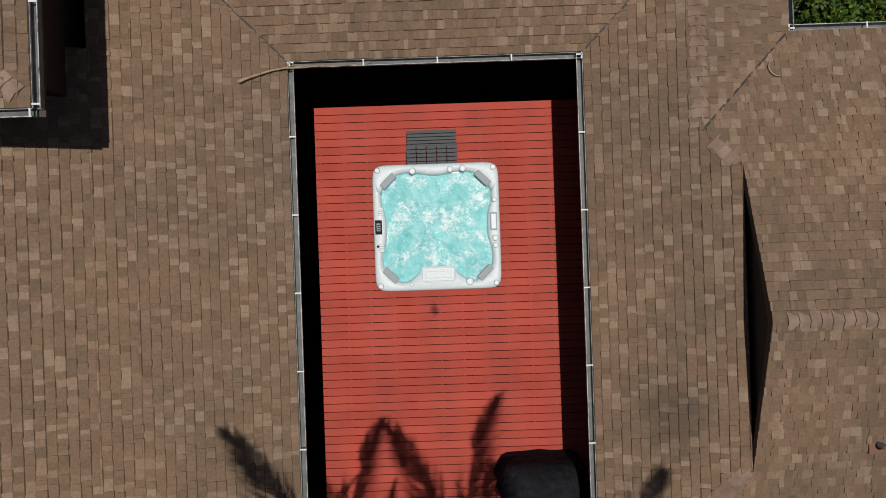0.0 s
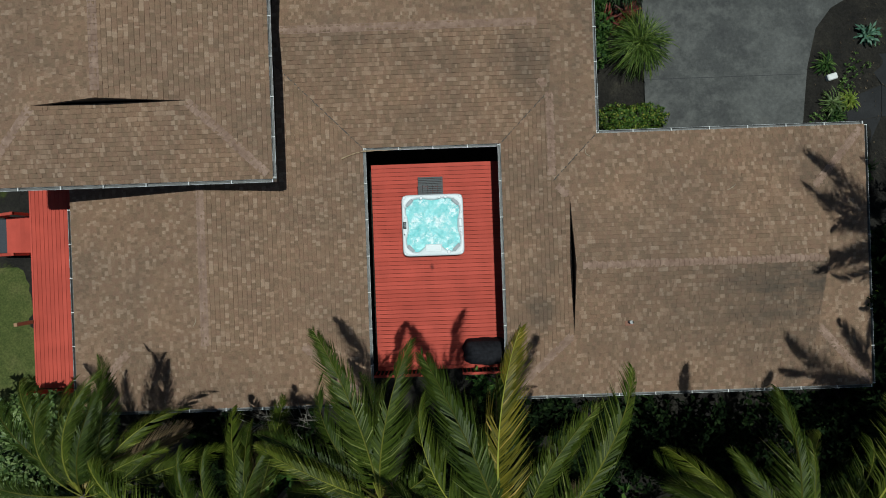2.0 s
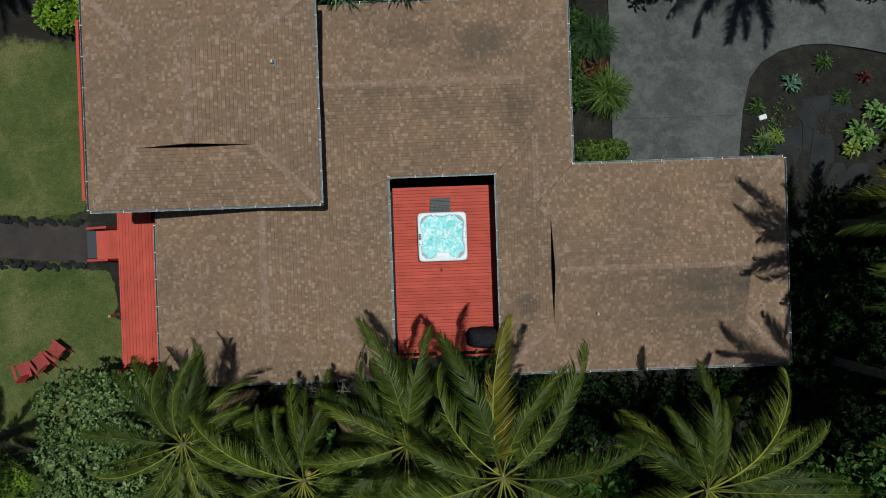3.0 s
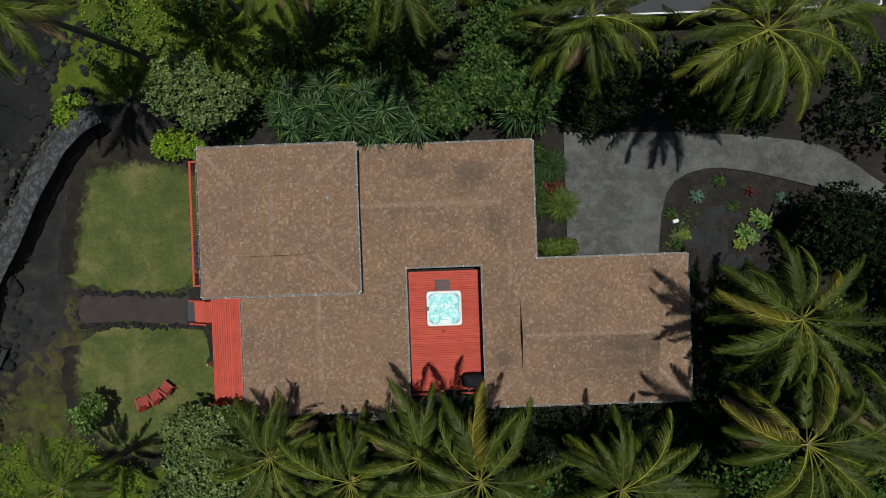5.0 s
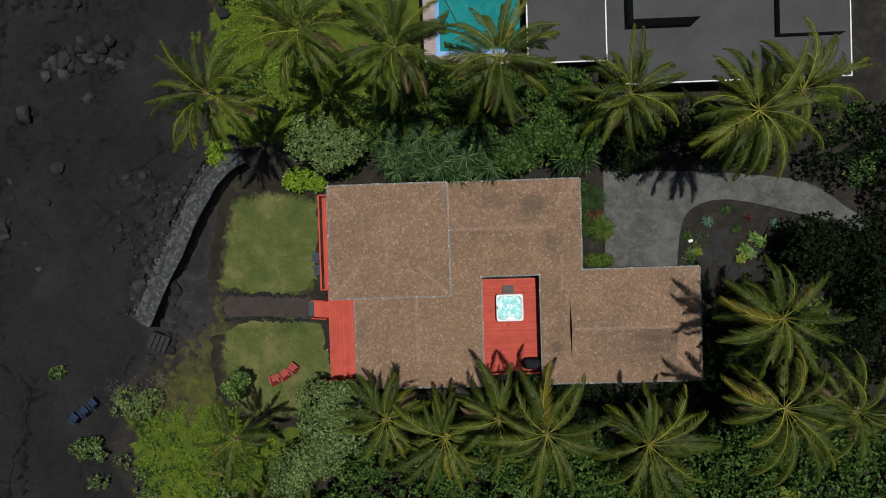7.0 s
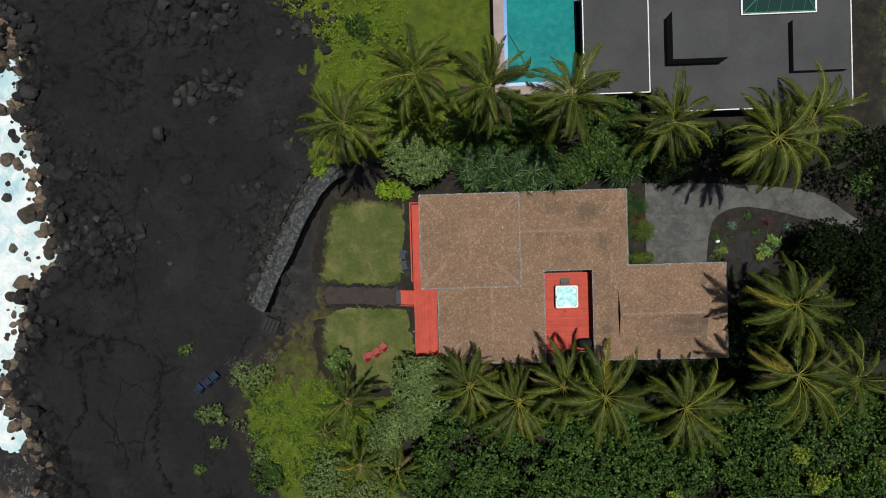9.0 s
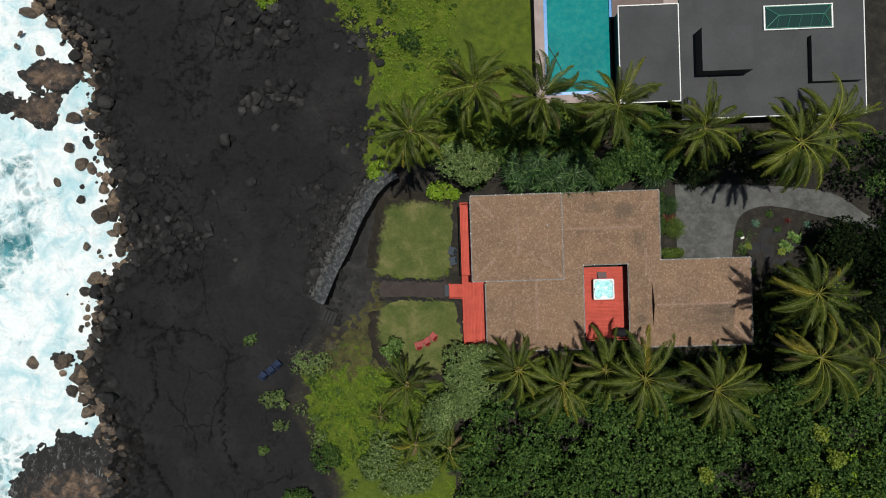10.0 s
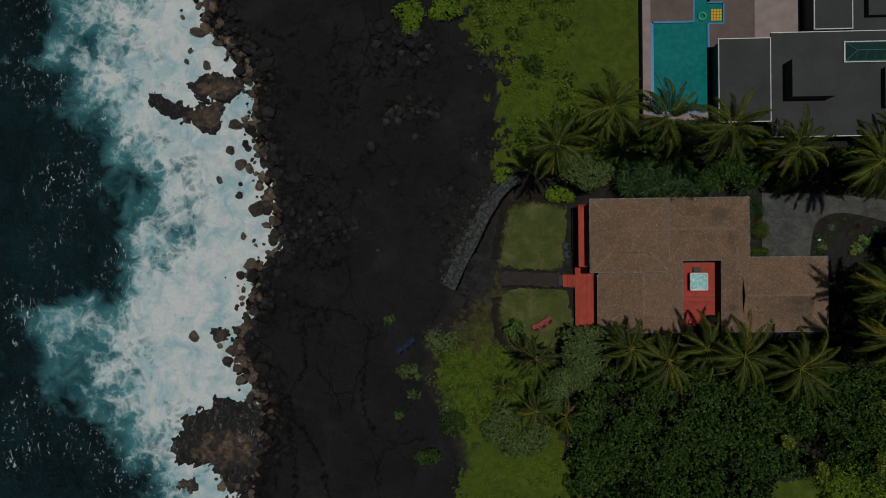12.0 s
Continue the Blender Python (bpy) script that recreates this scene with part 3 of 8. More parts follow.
def box(bm, x0, x1, y0, y1, z0, z1, bevel=0.0):
    vs = [bm.verts.new((x, y, z)) for z in (z0, z1) for y in (y0, y1) for x in (x0, x1)]
    for f in ((0, 2, 3, 1), (4, 5, 7, 6), (0, 1, 5, 4), (2, 6, 7, 3), (0, 4, 6, 2), (1, 3, 7, 5)):
        bm.faces.new([vs[i] for i in f])
    if bevel:
        es = list({e for v in vs for e in v.link_edges})
        bmesh.ops.bevel(bm, geom=es, offset=bevel, segments=1, affect="EDGES")
    return bm


def boxed(x0, x1, y0, y1, z0, z1, bevel=0.0):
    return box(bmesh.new(), min(x0, x1), max(x0, x1), min(y0, y1), max(y0, y1), z0, z1, bevel)


def tube(path, radii, sides=8):
    """A tube along points with a radius each, closed at both ends."""
    bm = bmesh.new()
    rings = []
    pts = [Vector(p) for p in path]
    for i, p in enumerate(pts):
        d = (pts[min(i + 1, len(pts) - 1)] - pts[max(i - 1, 0)]).normalized()
        q = d.to_track_quat("Z", "Y")
        rings.append([bm.verts.new(p + q @ Vector((math.cos(a), math.sin(a), 0)) * radii[i]) for a in (2 * math.pi * k / sides for k in range(sides))])
    for a, b in zip(rings, rings[1:]):
        for k in range(sides):
            bm.faces.new((a[k], a[(k + 1) % sides], b[(k + 1) % sides], b[k]))
    bm.faces.new(rings[0][::-1]), bm.faces.new(rings[-1])
    return bm


def clip(poly, area):
    """The part of a plan polygon inside a convex, counterclockwise plan area."""
    for (ax, ay), (bx, by) in zip(area, area[1:] + area[:1]):
        out = []
        for i, p in enumerate(poly):
            q = poly[i - 1]
            sp = (bx - ax) * (p[1] - ay) - (by - ay) * (p[0] - ax)
            sq = (bx - ax) * (q[1] - ay) - (by - ay) * (q[0] - ax)
            if (sp >= 0) != (sq >= 0):
                k = sq / (sq - sp)
                out.append((q[0] + k * (p[0] - q[0]), q[1] + k * (p[1] - q[1])))
            if sp >= 0:
                out.append(p)
        poly = out
        if len(poly) < 3:
            return []
    return poly


def inside_distance(x, y, poly):
    """Signed distance to a plan polygon, positive inside, for arrays."""
    d, ins = np.full(x.shape, 1e9), np.zeros(x.shape, bool)
    for (ax, ay), (bx, by) in zip(poly, poly[1:] + poly[:1]):
        ex, ey = bx - ax, by - ay
        k = np.clip(((x - ax) * ex + (y - ay) * ey) / (ex * ex + ey * ey), 0, 1)
        d = np.minimum(d, np.hypot(x - ax - k * ex, y - ay - k * ey))
        ins ^= ((ay > y) != (by > y)) & (x < (bx - ax) * (y - ay) / (by - ay + 1e-12) + ax)
    return np.where(ins, d, -d)


def step(a, b, x):
    k = np.clip((x - a) / (b - a), 0, 1)
    return k * k * (3 - 2 * k)


@functools.lru_cache(None)
def waves(seed):
    """Nine random waves: direction, frequency and phase."""
    r, out = np.random.default_rng(seed), []
    for _ in range(9):
        a, f, p = r.uniform(0, 6.28), r.uniform(0.5, 1.9), r.uniform(0, 6.28)
        out.append((math.cos(a), math.sin(a), f, p))
    return out


def lumps(x, y, size, seed=0):
    """Cheap smooth noise from summed waves, about -1 to 1, for arrays."""
    s = 0
    for c, d, f, p in waves(seed):
        k = f / size
        s = s + np.sin((x * c + y * d) * (k * 6.28) + p + 1.3 * np.sin((x * d - y * c) * (k * 3.1) + 2 * p))
    return s / 4.5


def sheet(name, xs, ys, height, mat, attributes=(), smooth=True, keep=None):
    """A grid of quads over the plan with a height for each point and named point attributes."""
    X, Y = np.meshgrid(xs, ys)
    Z = height(X, Y)
    nx, ny = len(xs), len(ys)
    v = np.stack([X, Y, Z], -1).reshape(-1, 3)
    i = (np.arange(ny - 1)[:, None] * nx + np.arange(nx - 1)).reshape(-1)
    f = np.stack([i, i + 1, i + nx + 1, i + nx], -1)
    if keep is not None:
        f = f[keep(v[f].mean(1)[:, 0], v[f].mean(1)[:, 1])]
    me = bpy.data.meshes.new(name)
    me.vertices.add(len(v)), me.loops.add(f.size), me.polygons.add(len(f))
    me.vertices.foreach_set("co", v.ravel())
    me.loops.foreach_set("vertex_index", f.ravel())
    me.polygons.foreach_set("loop_start", np.arange(len(f)) * 4)
    me.update(calc_edges=True)
    for key, fn in attributes:
        me.attributes.new(key, "FLOAT", "POINT").data.foreach_set("value", fn(X, Y).ravel().astype(np.float32))
    if smooth:
        me.shade_smooth()
    return link_mesh(name, me, mat)


# ---- the lie of the land ----
SHORE_Y = [-60, -27, -22.5, -19.2, -16.9, -14.7, -12.0, -9.8, -7.4, -5.5, -3.3, -1.0, 1.5, 3.1, 4.4, 7.3, 9.9, 11.8, 13.8, 15.7, 17.7, 19.6, 21.6, 23.5, 25.4, 28.1, 30.1, 32.8, 34.7, 60]
SHORE_X = [-57, -56.5, -55.6, -54.2, -53.7, -53.6, -54.9, -55.8, -57.2, -56.4, -55.2, -55.1, -55.1, -54.1, -52.2, -52.0, -52.2, -53.1, -53.5, -54.0, -54.2, -54.4, -55.0, -54.5, -54.4, -55.8, -57.4, -59.3, -60.2, -63]
FOAM_Y = [-60, -25, -19, -14, -8, -2.6, 0, 5, 13, 22, 31, 36, 60]
FOAM_X = [-66, -67, -69.5, -76, -79.5, -77, -72, -69, -68.5, -75, -78, -76, -75]
LAVA_Y = [-40, -30, -21, -17, -14, -10.8, -4.6, -1.5, 1.5, 8, 12, 13.8, 17.5, 19.9, 21.8, 24, 27.4, 30, 32.5, 60]
LAVA_X = [-27, -27, -29, -30, -32, -33.5, -31, -27, -25, -24, -24.5, -24.8, -24.5, -23, -24.6, -23.4, -24, -27.4, -28, -30]
SEA = -2.2


def cells(x, y, size, seed):
    """Broken plates over the plan: for each point the distance to the nearest joint and a random number of its plate, for arrays."""
    ix, iy = np.floor(x / size), np.floor(y / size)
    near, next_, tone = np.full(np.shape(x), 1e9), np.full(np.shape(x), 1e9), np.zeros(np.shape(x))
    chance = lambda a, b, k: np.modf(np.abs(np.sin(a * 127.1 + b * 311.7 + seed * 17.3 + k) * 43758.5453))[0]
    for dx in (-1, 0, 1):
        for dy in (-1, 0, 1):
            cx, cy = ix + dx, iy + dy
            d = np.hypot((cx + 0.1 + 0.8 * chance(cx, cy, 1.0)) * size - x, (cy + 0.1 + 0.8 * chance(cx, cy, 5.0)) * size - y)
            closer = d < near
            next_ = np.where(closer, near, np.minimum(next_, d))
            tone = np.where(closer, chance(cx, cy, 9.0), tone)
            near = np.where(closer, d, near)
    return (next_ - near) * 0.5, tone


# stretches where the flow is broken into small blocks: centre and half sizes
BROKEN = ((-46.0, 8.0, 5.0, 7.0), (-34.5, 28.5, 5.5, 4.0), (-34.0, 22.0, 4.0, 1.8), (-28.6, 5.5, 2.2, 7.0), (-24.6, 18.0, 2.0, 7.0), (-43.0, 24.0, 3.0, 5.0), (-47.0, -4.0, 3.0, 2.0))


def broken_mask(x, y):
    d = x - np.interp(y, SHORE_Y, SHORE_X)
    m = step(7.0, 3.5, d + 1.5 * lumps(x, y, 5, 77))
    for cx, cy, rx, ry in BROKEN:
        m = np.maximum(m, step(1.25, 0.6, np.hypot((x - cx) / rx, (y - cy) / ry) + 0.3 * lumps(x, y, 3.5, 78)))
    return m


# the long fissures in the smooth part of the flow, and dark bands for the shade under the lips of some raised plates
FISSURES = (([(-47.7, -3.8), (-47.6, -8.2), (-47.5, -9.8), (-48.7, -11.8), (-49.7, -13.6), (-49.5, -15.2), (-49.8, -16.5), (-49.5, -18.5), (-49.0, -19.9), (-48.9, -21.7), (-49.1, -26)], 0.20),
            ([(-49.8, -15.9), (-48.2, -17.0), (-47.2, -18.6), (-46.1, -20.4), (-45.5, -22.3), (-44.8, -26)], 0.18), ([(-39.8, -9.0), (-40.3, -10.9), (-40.6, -13.3), (-40.3, -15.6), (-39.3, -17.5), (-38.7, -18.6)], 0.13),
            ([(-45.8, 3.5), (-45.6, 2.4), (-44.3, 2.6), (-42.9, 3.2)], 0.16), ([(-46.2, 14.6), (-46.9, 12.9), (-48.1, 12.4)], 0.2), ([(-52.2, 31.6), (-49.9, 30.7), (-47.9, 31.3)], 0.16), ([(-43.1, 31.8), (-43.5, 29.8), (-44.3, 28.2)], 0.16),
            ([(-48.6, -1.8), (-46.6, -2.6), (-43.2, -2.9), (-41.2, -4.1)], 0.12), ([(-39.5, 26.0), (-38.4, 26.2), (-37.7, 26.8)], 0.26), ([(-39.1, 16.2), (-38.6, 16.8), (-38.1, 17.5)], 0.26))


def fissures(x, y):
    """How deep in a long fissure each point lies (0 to 1)."""
    wx, wy = x + 0.35 * lumps(x, y, 1.5, 91) + 0.14 * lumps(x, y, 0.5, 92), y + 0.35 * lumps(x, y, 1.5, 93) + 0.14 * lumps(x, y, 0.5, 94)
    out = np.zeros(np.shape(x))
    for line, half in FISSURES:
        half = half * np.clip(0.8 + 0.7 * lumps(x, y, 2.2, 95), 0.45, 1.3)
        for (ax, ay), (bx, by) in zip(line, line[1:]):
            k = np.clip(((wx - ax) * (bx - ax) + (wy - ay) * (by - ay)) / ((bx - ax) ** 2 + (by - ay) ** 2), 0, 1)
            d = np.hypot(wx - ax - k * (bx - ax), wy - ay - k * (by - ay))
            out = np.maximum(out, np.clip(2.0 - 2.0 * d / half, 0, 1))
    return out


def lava_relief(x, y):
    """Height of the broken lava crust over its smooth swell, and how deep in a joint each point lies (0 to 1)."""
    wx, wy = x + 0.9 * lumps(x, y, 4.5, 71) + 0.30 * lumps(x, y, 1.1, 72) + 0.08 * lumps(x, y, 0.35, 81), y + 0.9 * lumps(x, y, 4.5, 73) + 0.30 * lumps(x, y, 1.1, 74) + 0.08 * lumps(x, y, 0.35, 82)
    t1 = cells(wx, wy, 9.0, 3.0)[1]
    e2, t2 = cells(wx, wy, 1.7, 7.0)
    e3, t3 = cells(wx, wy, 3.6, 11.0)
    b = broken_mask(x, y)
    mid = step(-0.25, 0.25, lumps(x, y, 13, 75)) * (1 - b)
    small = np.clip(1 - e2 / 0.12, 0, 1) * b
    medium = np.clip(1 - e3 / 0.085, 0, 1) * mid
    z = 0.16 * (t1 - 0.5) + b * 0.50 * (t2 - 0.4) + mid * 0.14 * (t3 - 0.5) - 0.34 * small - 0.20 * medium
    deep = fissures(x, y)
    z = z - 0.4 * deep
    z = z + 0.05 * np.abs(lumps(x, y, 0.9, 79)) + 0.03 * lumps(x, y, 0.45, 80)
    return z, np.clip(np.maximum(np.maximum(small * 0.9, medium * 0.6) * 1.3, deep * 1.2), 0, 1)


def crack_mask(x, y):
    return lava_relief(x, y)[1] * step(0.5, 3.0, np.interp(y, LAVA_Y, LAVA_X) - x)


def ground_z(x, y):
    e = 0.9 * step(-12, 4, x)
    lava = step(0.0, 5.0, np.interp(y, LAVA_Y, LAVA_X) - x)
    d = x - np.interp(y, SHORE_Y, SHORE_X) - 1.2 * lumps(x, y, 9, 3) - 1.1 * lumps(x, y, 3.2, 8)
    z = e + lava * (0.35 + 0.22 * lumps(x, y, 9, 1) + 0.10 * lumps(x, y, 2.6, 2) + 0.05 * np.abs(lumps(x, y, 1.1, 4)))
    z = z + (1 - lava) * 0.05 * lumps(x, y, 5, 5) + (lava * lava_relief(x, y)[0] if np.any(lava > 0) else 0)
    rough = np.abs(lumps(x, y, 3.0, 6)) * 0.5 * step(9, 2, d) * step(-4, 1, d)
    z = z - 0.7 * ((x > -5.7) & (x < 3.3) & (y > 20.3) & (y < 46)) - 0.5 * ((x > 3.3) & (x < 12.0) & (y > 28.8) & (y < 46))
    z = z - 1.6 * ((x > -3.6) & (x < 4.2) & (y > -4.3) & (y < 5.1))
    return z * step(-1, 5, d) + rough + (SEA - 1.2) * step(4.5, -2.0, d) - 5 * step(-3, -14, d)


LAWN_N = [(-22.2, 9.5), (-19.4, 10.0), (-16.8, 9.7), (-15.5, 9.2), (-15.3, 7.1), (-15.8, 4.6), (-15.7, 3.0), (-16.6, 2.2), (-18.4, 1.9), (-21.5, 2.3), (-23.4, 2.8), (-23.1, 5.6), (-22.6, 7.4)]
LAWN_S = [(-22.7, -0.9), (-21.6, -0.3), (-18.5, -0.4), (-15.4, -0.7), (-15.1, -2.5), (-14.8, -4.9), (-16.0, -6.2), (-17.0, -7.9), (-20.1, -8.3), (-21.8, -7.6), (-23.1, -5.8), (-23.5, -3.6), (-23.3, -1.8)]
DRIVE = [(7.6, 10.85), (7.6, 3.3), (13.15, 3.2), (13.4, 5.5), (13.75, 6.9), (14.3, 7.6), (15.1, 8.05), (16.1, 8.3), (17.3, 8.3), (18.8, 8.05), (20.2, 7.7), (22.7, 7.0), (25.5, 6.2), (34, 2.5), (60, -10), (60, -7),
         (34, 4.2), (27.5, 6.6), (26.2, 7.5), (24.6, 8.8), (22.8, 9.65), (19.2, 10.2), (14.4, 10.6)]


FIELD = [(-31.4, -7.9), (-28, -6.9), (-23.7, -7.5), (-20.2, -9), (-18.2, -11.5), (-19.0, -15), (-22.5, -17.4), (-26.3, -18), (-29.3, -17), (-31.0, -12.1)]
SOUTH = [(-14.5, -10.5), (-8, -9.3), (4, -10), (14, -9.5), (24, -8), (36, -9), (36, -19), (20, -21.5), (8, -24), (2, -34), (-10, -34), (-14.5, -24), (-16.2, -20), (-16.6, -16.5)]
MEADOW = [(-29.0, -24), (-25.9, -21.1), (-19.7, -20.5), (-12, -18.6), (-6.2, -19.8), (-4.2, -24), (-4, -32), (-28, -32)]


def green_mask(x, y):
    g = 0.30 + 0.25 * lumps(x, y, 6, 11)
    north = step(12.5, 15.5, y) * step(-1.0, 1.5, x - np.interp(y, LAVA_Y, LAVA_X) + 1.3 * lumps(x, y, 3.0, 16) + 0.7 * lumps(x, y, 1.1, 18)) * step(3, -3, x)
    south = step(-2.5, -6, y) * step(0, 4, x - np.interp(y, LAVA_Y, LAVA_X)) * step(-15, -18, x)
    far = np.maximum(step(-12, -16, y) * step(-1, 3, x - np.interp(y, LAVA_Y, LAVA_X)), step(27, 33, x))
    wild = np.maximum(step(34, 40, y) * step(0, 4, x - np.interp(y, LAVA_Y, LAVA_X)), step(40, 60, x))
    g = np.maximum(g * step(1, -3, y) * step(0, 3, x - np.interp(y, LAVA_Y, LAVA_X) - 1) * step(-14, -17, x), 0)
    fringe = np.maximum(*(step(-1.7, 0.0, inside_distance(x, y, p)) for p in (LAWN_N, LAWN_S))) * (0.52 + 0.3 * lumps(x, y, 2.5, 14)) * (x < -15.6)
    field = np.maximum(*(step(-1.2, 0.8, inside_distance(x, y, p) + 0.8 * lumps(x, y, 2.6, 15) + 0.5 * lumps(x, y, 0.9, 19)) for p in (FIELD, MEADOW)))
    wood = step(-0.5, 0.7, inside_distance(x, y, SOUTH) + 0.6 * lumps(x, y, 2.2, 13))
    far, field, south = far * (1 - wood), field * (1 - wood), south * (1 - wood)
    return np.maximum.reduce([g, fringe, field, north * 0.95, south * (0.62 + 0.3 * lumps(x, y, 5, 12)), far * 0.9, wild])


# thin tan and olive growth between the lava and the south lawn, and along the west ends of the lawns
OLIVE = [(-25.8, -1.4), (-24.2, -0.3), (-23.6, 4.0), (-23.0, 8.6), (-21.9, 8.6), (-22.8, 3.0), (-22.4, -0.2), (-22.9, -2.7), (-23.0, -6.6), (-26.1, -8.6), (-29.6, -8.4), (-30.2, -6.0), (-27.9, -3.4)]


def olive_mask(x, y):
    return step(-0.6, 0.7, inside_distance(x, y, OLIVE) + 0.7 * lumps(x, y, 2.2, 17)) * np.clip(0.80 + 0.75 * lumps(x, y, 1.3, 20), 0, 1)


def lava_mask(x, y):
    return np.maximum(step(-2.5, 2.5, np.interp(y, LAVA_Y, LAVA_X) - x), 0.55 * step(-23, -25, x) * step(-3, 0, y))


def dust_mask(x, y):
    return step(-30.5, -28.5, x) * step(-22.6, -23.8, x) * step(-4.2, -2.0, y) * step(11.5, 8.5, y) * np.clip(0.75 + 0.4 * lumps(x, y, 3, 61), 0, 1) + 0.16 * step(1.3, 0.5, np.hypot((x + 33.5) / 5.5, (y - 1) / 9.0) + 0.4 * lumps(x, y, 4, 62)) * (x < -28.5)


def wet_mask(x, y):
    d = x - np.interp(y, SHORE_Y, SHORE_X)
    return 0.85 * step(5.0, 1.5, d) * np.clip(0.75 + 0.6 * lumps(x, y, 6, 21), 0, 1)


far_w, far_e = [-2800, -1200, -600, -300, -160, -110], [60, 90, 150, 300, 700, 1500, 2800]
gx = np.array(far_w + list(np.arange(-84, -66, 1.0)) + list(np.arange(-66, -22, 0.15)) + list(np.arange(-22, 32, 0.5)) + list(np.arange(32, 52, 2)) + far_e)
gy = np.array([-2800, -1200, -500, -200, -100, -60] + list(np.arange(-48, -28, 1.0)) + list(np.arange(-28, 40, 0.16)) + list(np.arange(40, 60, 1.0)) + [70, 100, 200, 500, 1200, 2800])
ground = sheet("ground", gx, gy, ground_z, M_GROUND, [("lava", lava_mask), ("green", green_mask), ("wet", wet_mask), ("dust", dust_mask), ("crack", crack_mask), ("olive", olive_mask)])
tagged(ground, "black lava shelf with dark soil and moss inland", "ground", kind="structure")


def foam_mask(x, y):
    xs, xf = np.interp(y, SHORE_Y, SHORE_X), np.interp(y, FOAM_Y, FOAM_X)
    k = (x - xf) / (xs - xf)
    return np.clip(0.40 + 0.78 * k + 0.16 * lumps(x, y, 12, 31), 0.0, 1.0) * step(-0.9, -0.1, k)


def sea_z(x, y):
    xs = np.interp(y, SHORE_Y, SHORE_X)
    near = step(-26, -4, x - xs) * step(8, 0, x - xs)
    return SEA + (0.28 * lumps(x, y, 7, 41) + 0.16 * lumps(x, y, 2.2, 42)) * (0.35 + 0.65 * near) * step(-300, -90, x)


sx = np.array([-2800, -1200, -500, -250, -150, -115] + list(np.arange(-100, -45, 0.4)))
sy = np.array([-2800, -1200, -500, -200, -90] + list(np.arange(-50, 60, 0.4)) + [90, 200, 500, 1200, 2800])
water = sheet("water", sx, sy, sea_z, M_SEA, [("foam", foam_mask)])
tagged(water, "dark teal ocean with white surf breaking on rocks", "sea", kind="structure")


def lawn(name, poly, label):
    xs = np.arange(min(p[0] for p in poly) - 2, max(p[0] for p in poly) + 1, 0.09)
    ys = np.arange(min(p[1] for p in poly) - 2, max(p[1] for p in poly) + 2, 0.09)

    # the shore side and the far ends thin out into soil; the path and deck sides are trimmed
    loose = lambda x, y: np.maximum.reduce([step(-21.2, -22.4, x), step(8.4, 9.3, y), step(-5.4, -6.4, y)]) * (1 - step(-1.6, -0.9, y) * step(3.4, 2.7, y)) * step(-15.0, -15.8, x)

    def dist(x, y):
        return inside_distance(x, y, poly) + 0.16 * lumps(x, y, 1.9, 51) + 0.05 * lumps(x, y, 0.7, 52)

    def h(x, y):
        d = dist(x, y) + 1.1 * loose(x, y)
        return ground_z(x, y) + 0.05 * step(-0.15, 0.25, d) - 0.06 * step(0.1, -0.4, d) + 0.012 * lumps(x, y, 0.6, 53)
    ob = sheet(name, xs, ys, h, M_LAWN, [("edge", lambda x, y: 1 - loose(x, y) * step(0.9, -1.0, dist(x, y)))], keep=lambda x, y: inside_distance(x, y, poly) > -0.6 - 1.2 * loose(x, y))
    return tagged(ob, label, "lawn", kind="structure")


lawn("lawn_north", LAWN_N, "mown green lawn with yellowish worn patches")
lawn("lawn_south", LAWN_S, "mown green lawn holding red chairs")


def slab(name, poly, z0, z1, mat, parent=None, label=""):
    bm = bmesh.new()
    f = bm.faces.new([bm.verts.new((x, y, z1)) for x, y in poly])
    r = bmesh.ops.extrude_face_region(bm, geom=[f])
    bmesh.ops.translate(bm, verts=[v for v in r["geom"] if isinstance(v, bmesh.types.BMVert)], vec=(0, 0, z0 - z1))
    bmesh.ops.recalc_face_normals(bm, faces=bm.faces[:])
    bmesh.ops.triangulate(bm, faces=[f for f in bm.faces if len(f.verts) > 4])
    return part(name, bm, mat, parent, label)


drive = slab("driveway", DRIVE, 0.6, 1.0, M_CONCRETE)
tagged(drive, "weathered grey concrete driveway with stains", "driveway", kind="structure")
joint = part("joint", boxed(7.65, 13.3, 5.28, 5.30, 0.9, 1.004), M_CHARCOAL, drive)
bm = boxed(-0.01, 0.01, -1.12, 1.12, 0.9, 1.004)
bm.transform(pose(21.1, 8.75, 0, 0, 0, -14))
part("joint", bm, M_CHARCOAL, drive)
garden_path = slab("garden_path", [(-22.7, 1.95), (-23.05, 1.7), (-23.25, 1.3), (-23.3, 0.8), (-23.2, 0.35), (-22.9, 0.05), (-20, 0.1), (-16.4, -0.3), (-16.2, 1.6), (-20, 1.75)], -0.2, 0.045, M_PATH)
tagged(garden_path, "dark gravel garden path edged with lava stones", "path", kind="structure")

# ---- the house ----
PITCH, EAVE, EAVE_UP = 0.325, 2.58, 5.2
house = empty("house", "low house with brown asphalt shingle roofs and red decks", "house")


class Plane:
    """One slope of a roof: its eave line, the way up it in plan, its eave height and its convex plan areas."""

    def __init__(self, foot, up, z, areas):
        self.foot, self.up, self.z = foot, up, z
        self.areas = [a if sum(p[0] * q[1] - q[0] * p[1] for p, q in zip(a, a[1:] + a[:1])) > 0 else a[::-1] for a in areas]

    def d(self, x, y):
        return (x - self.foot[0]) * self.up[0] + (y - self.foot[1]) * self.up[1]

    def h(self, x, y):
        return self.z + PITCH * self.d(x, y)


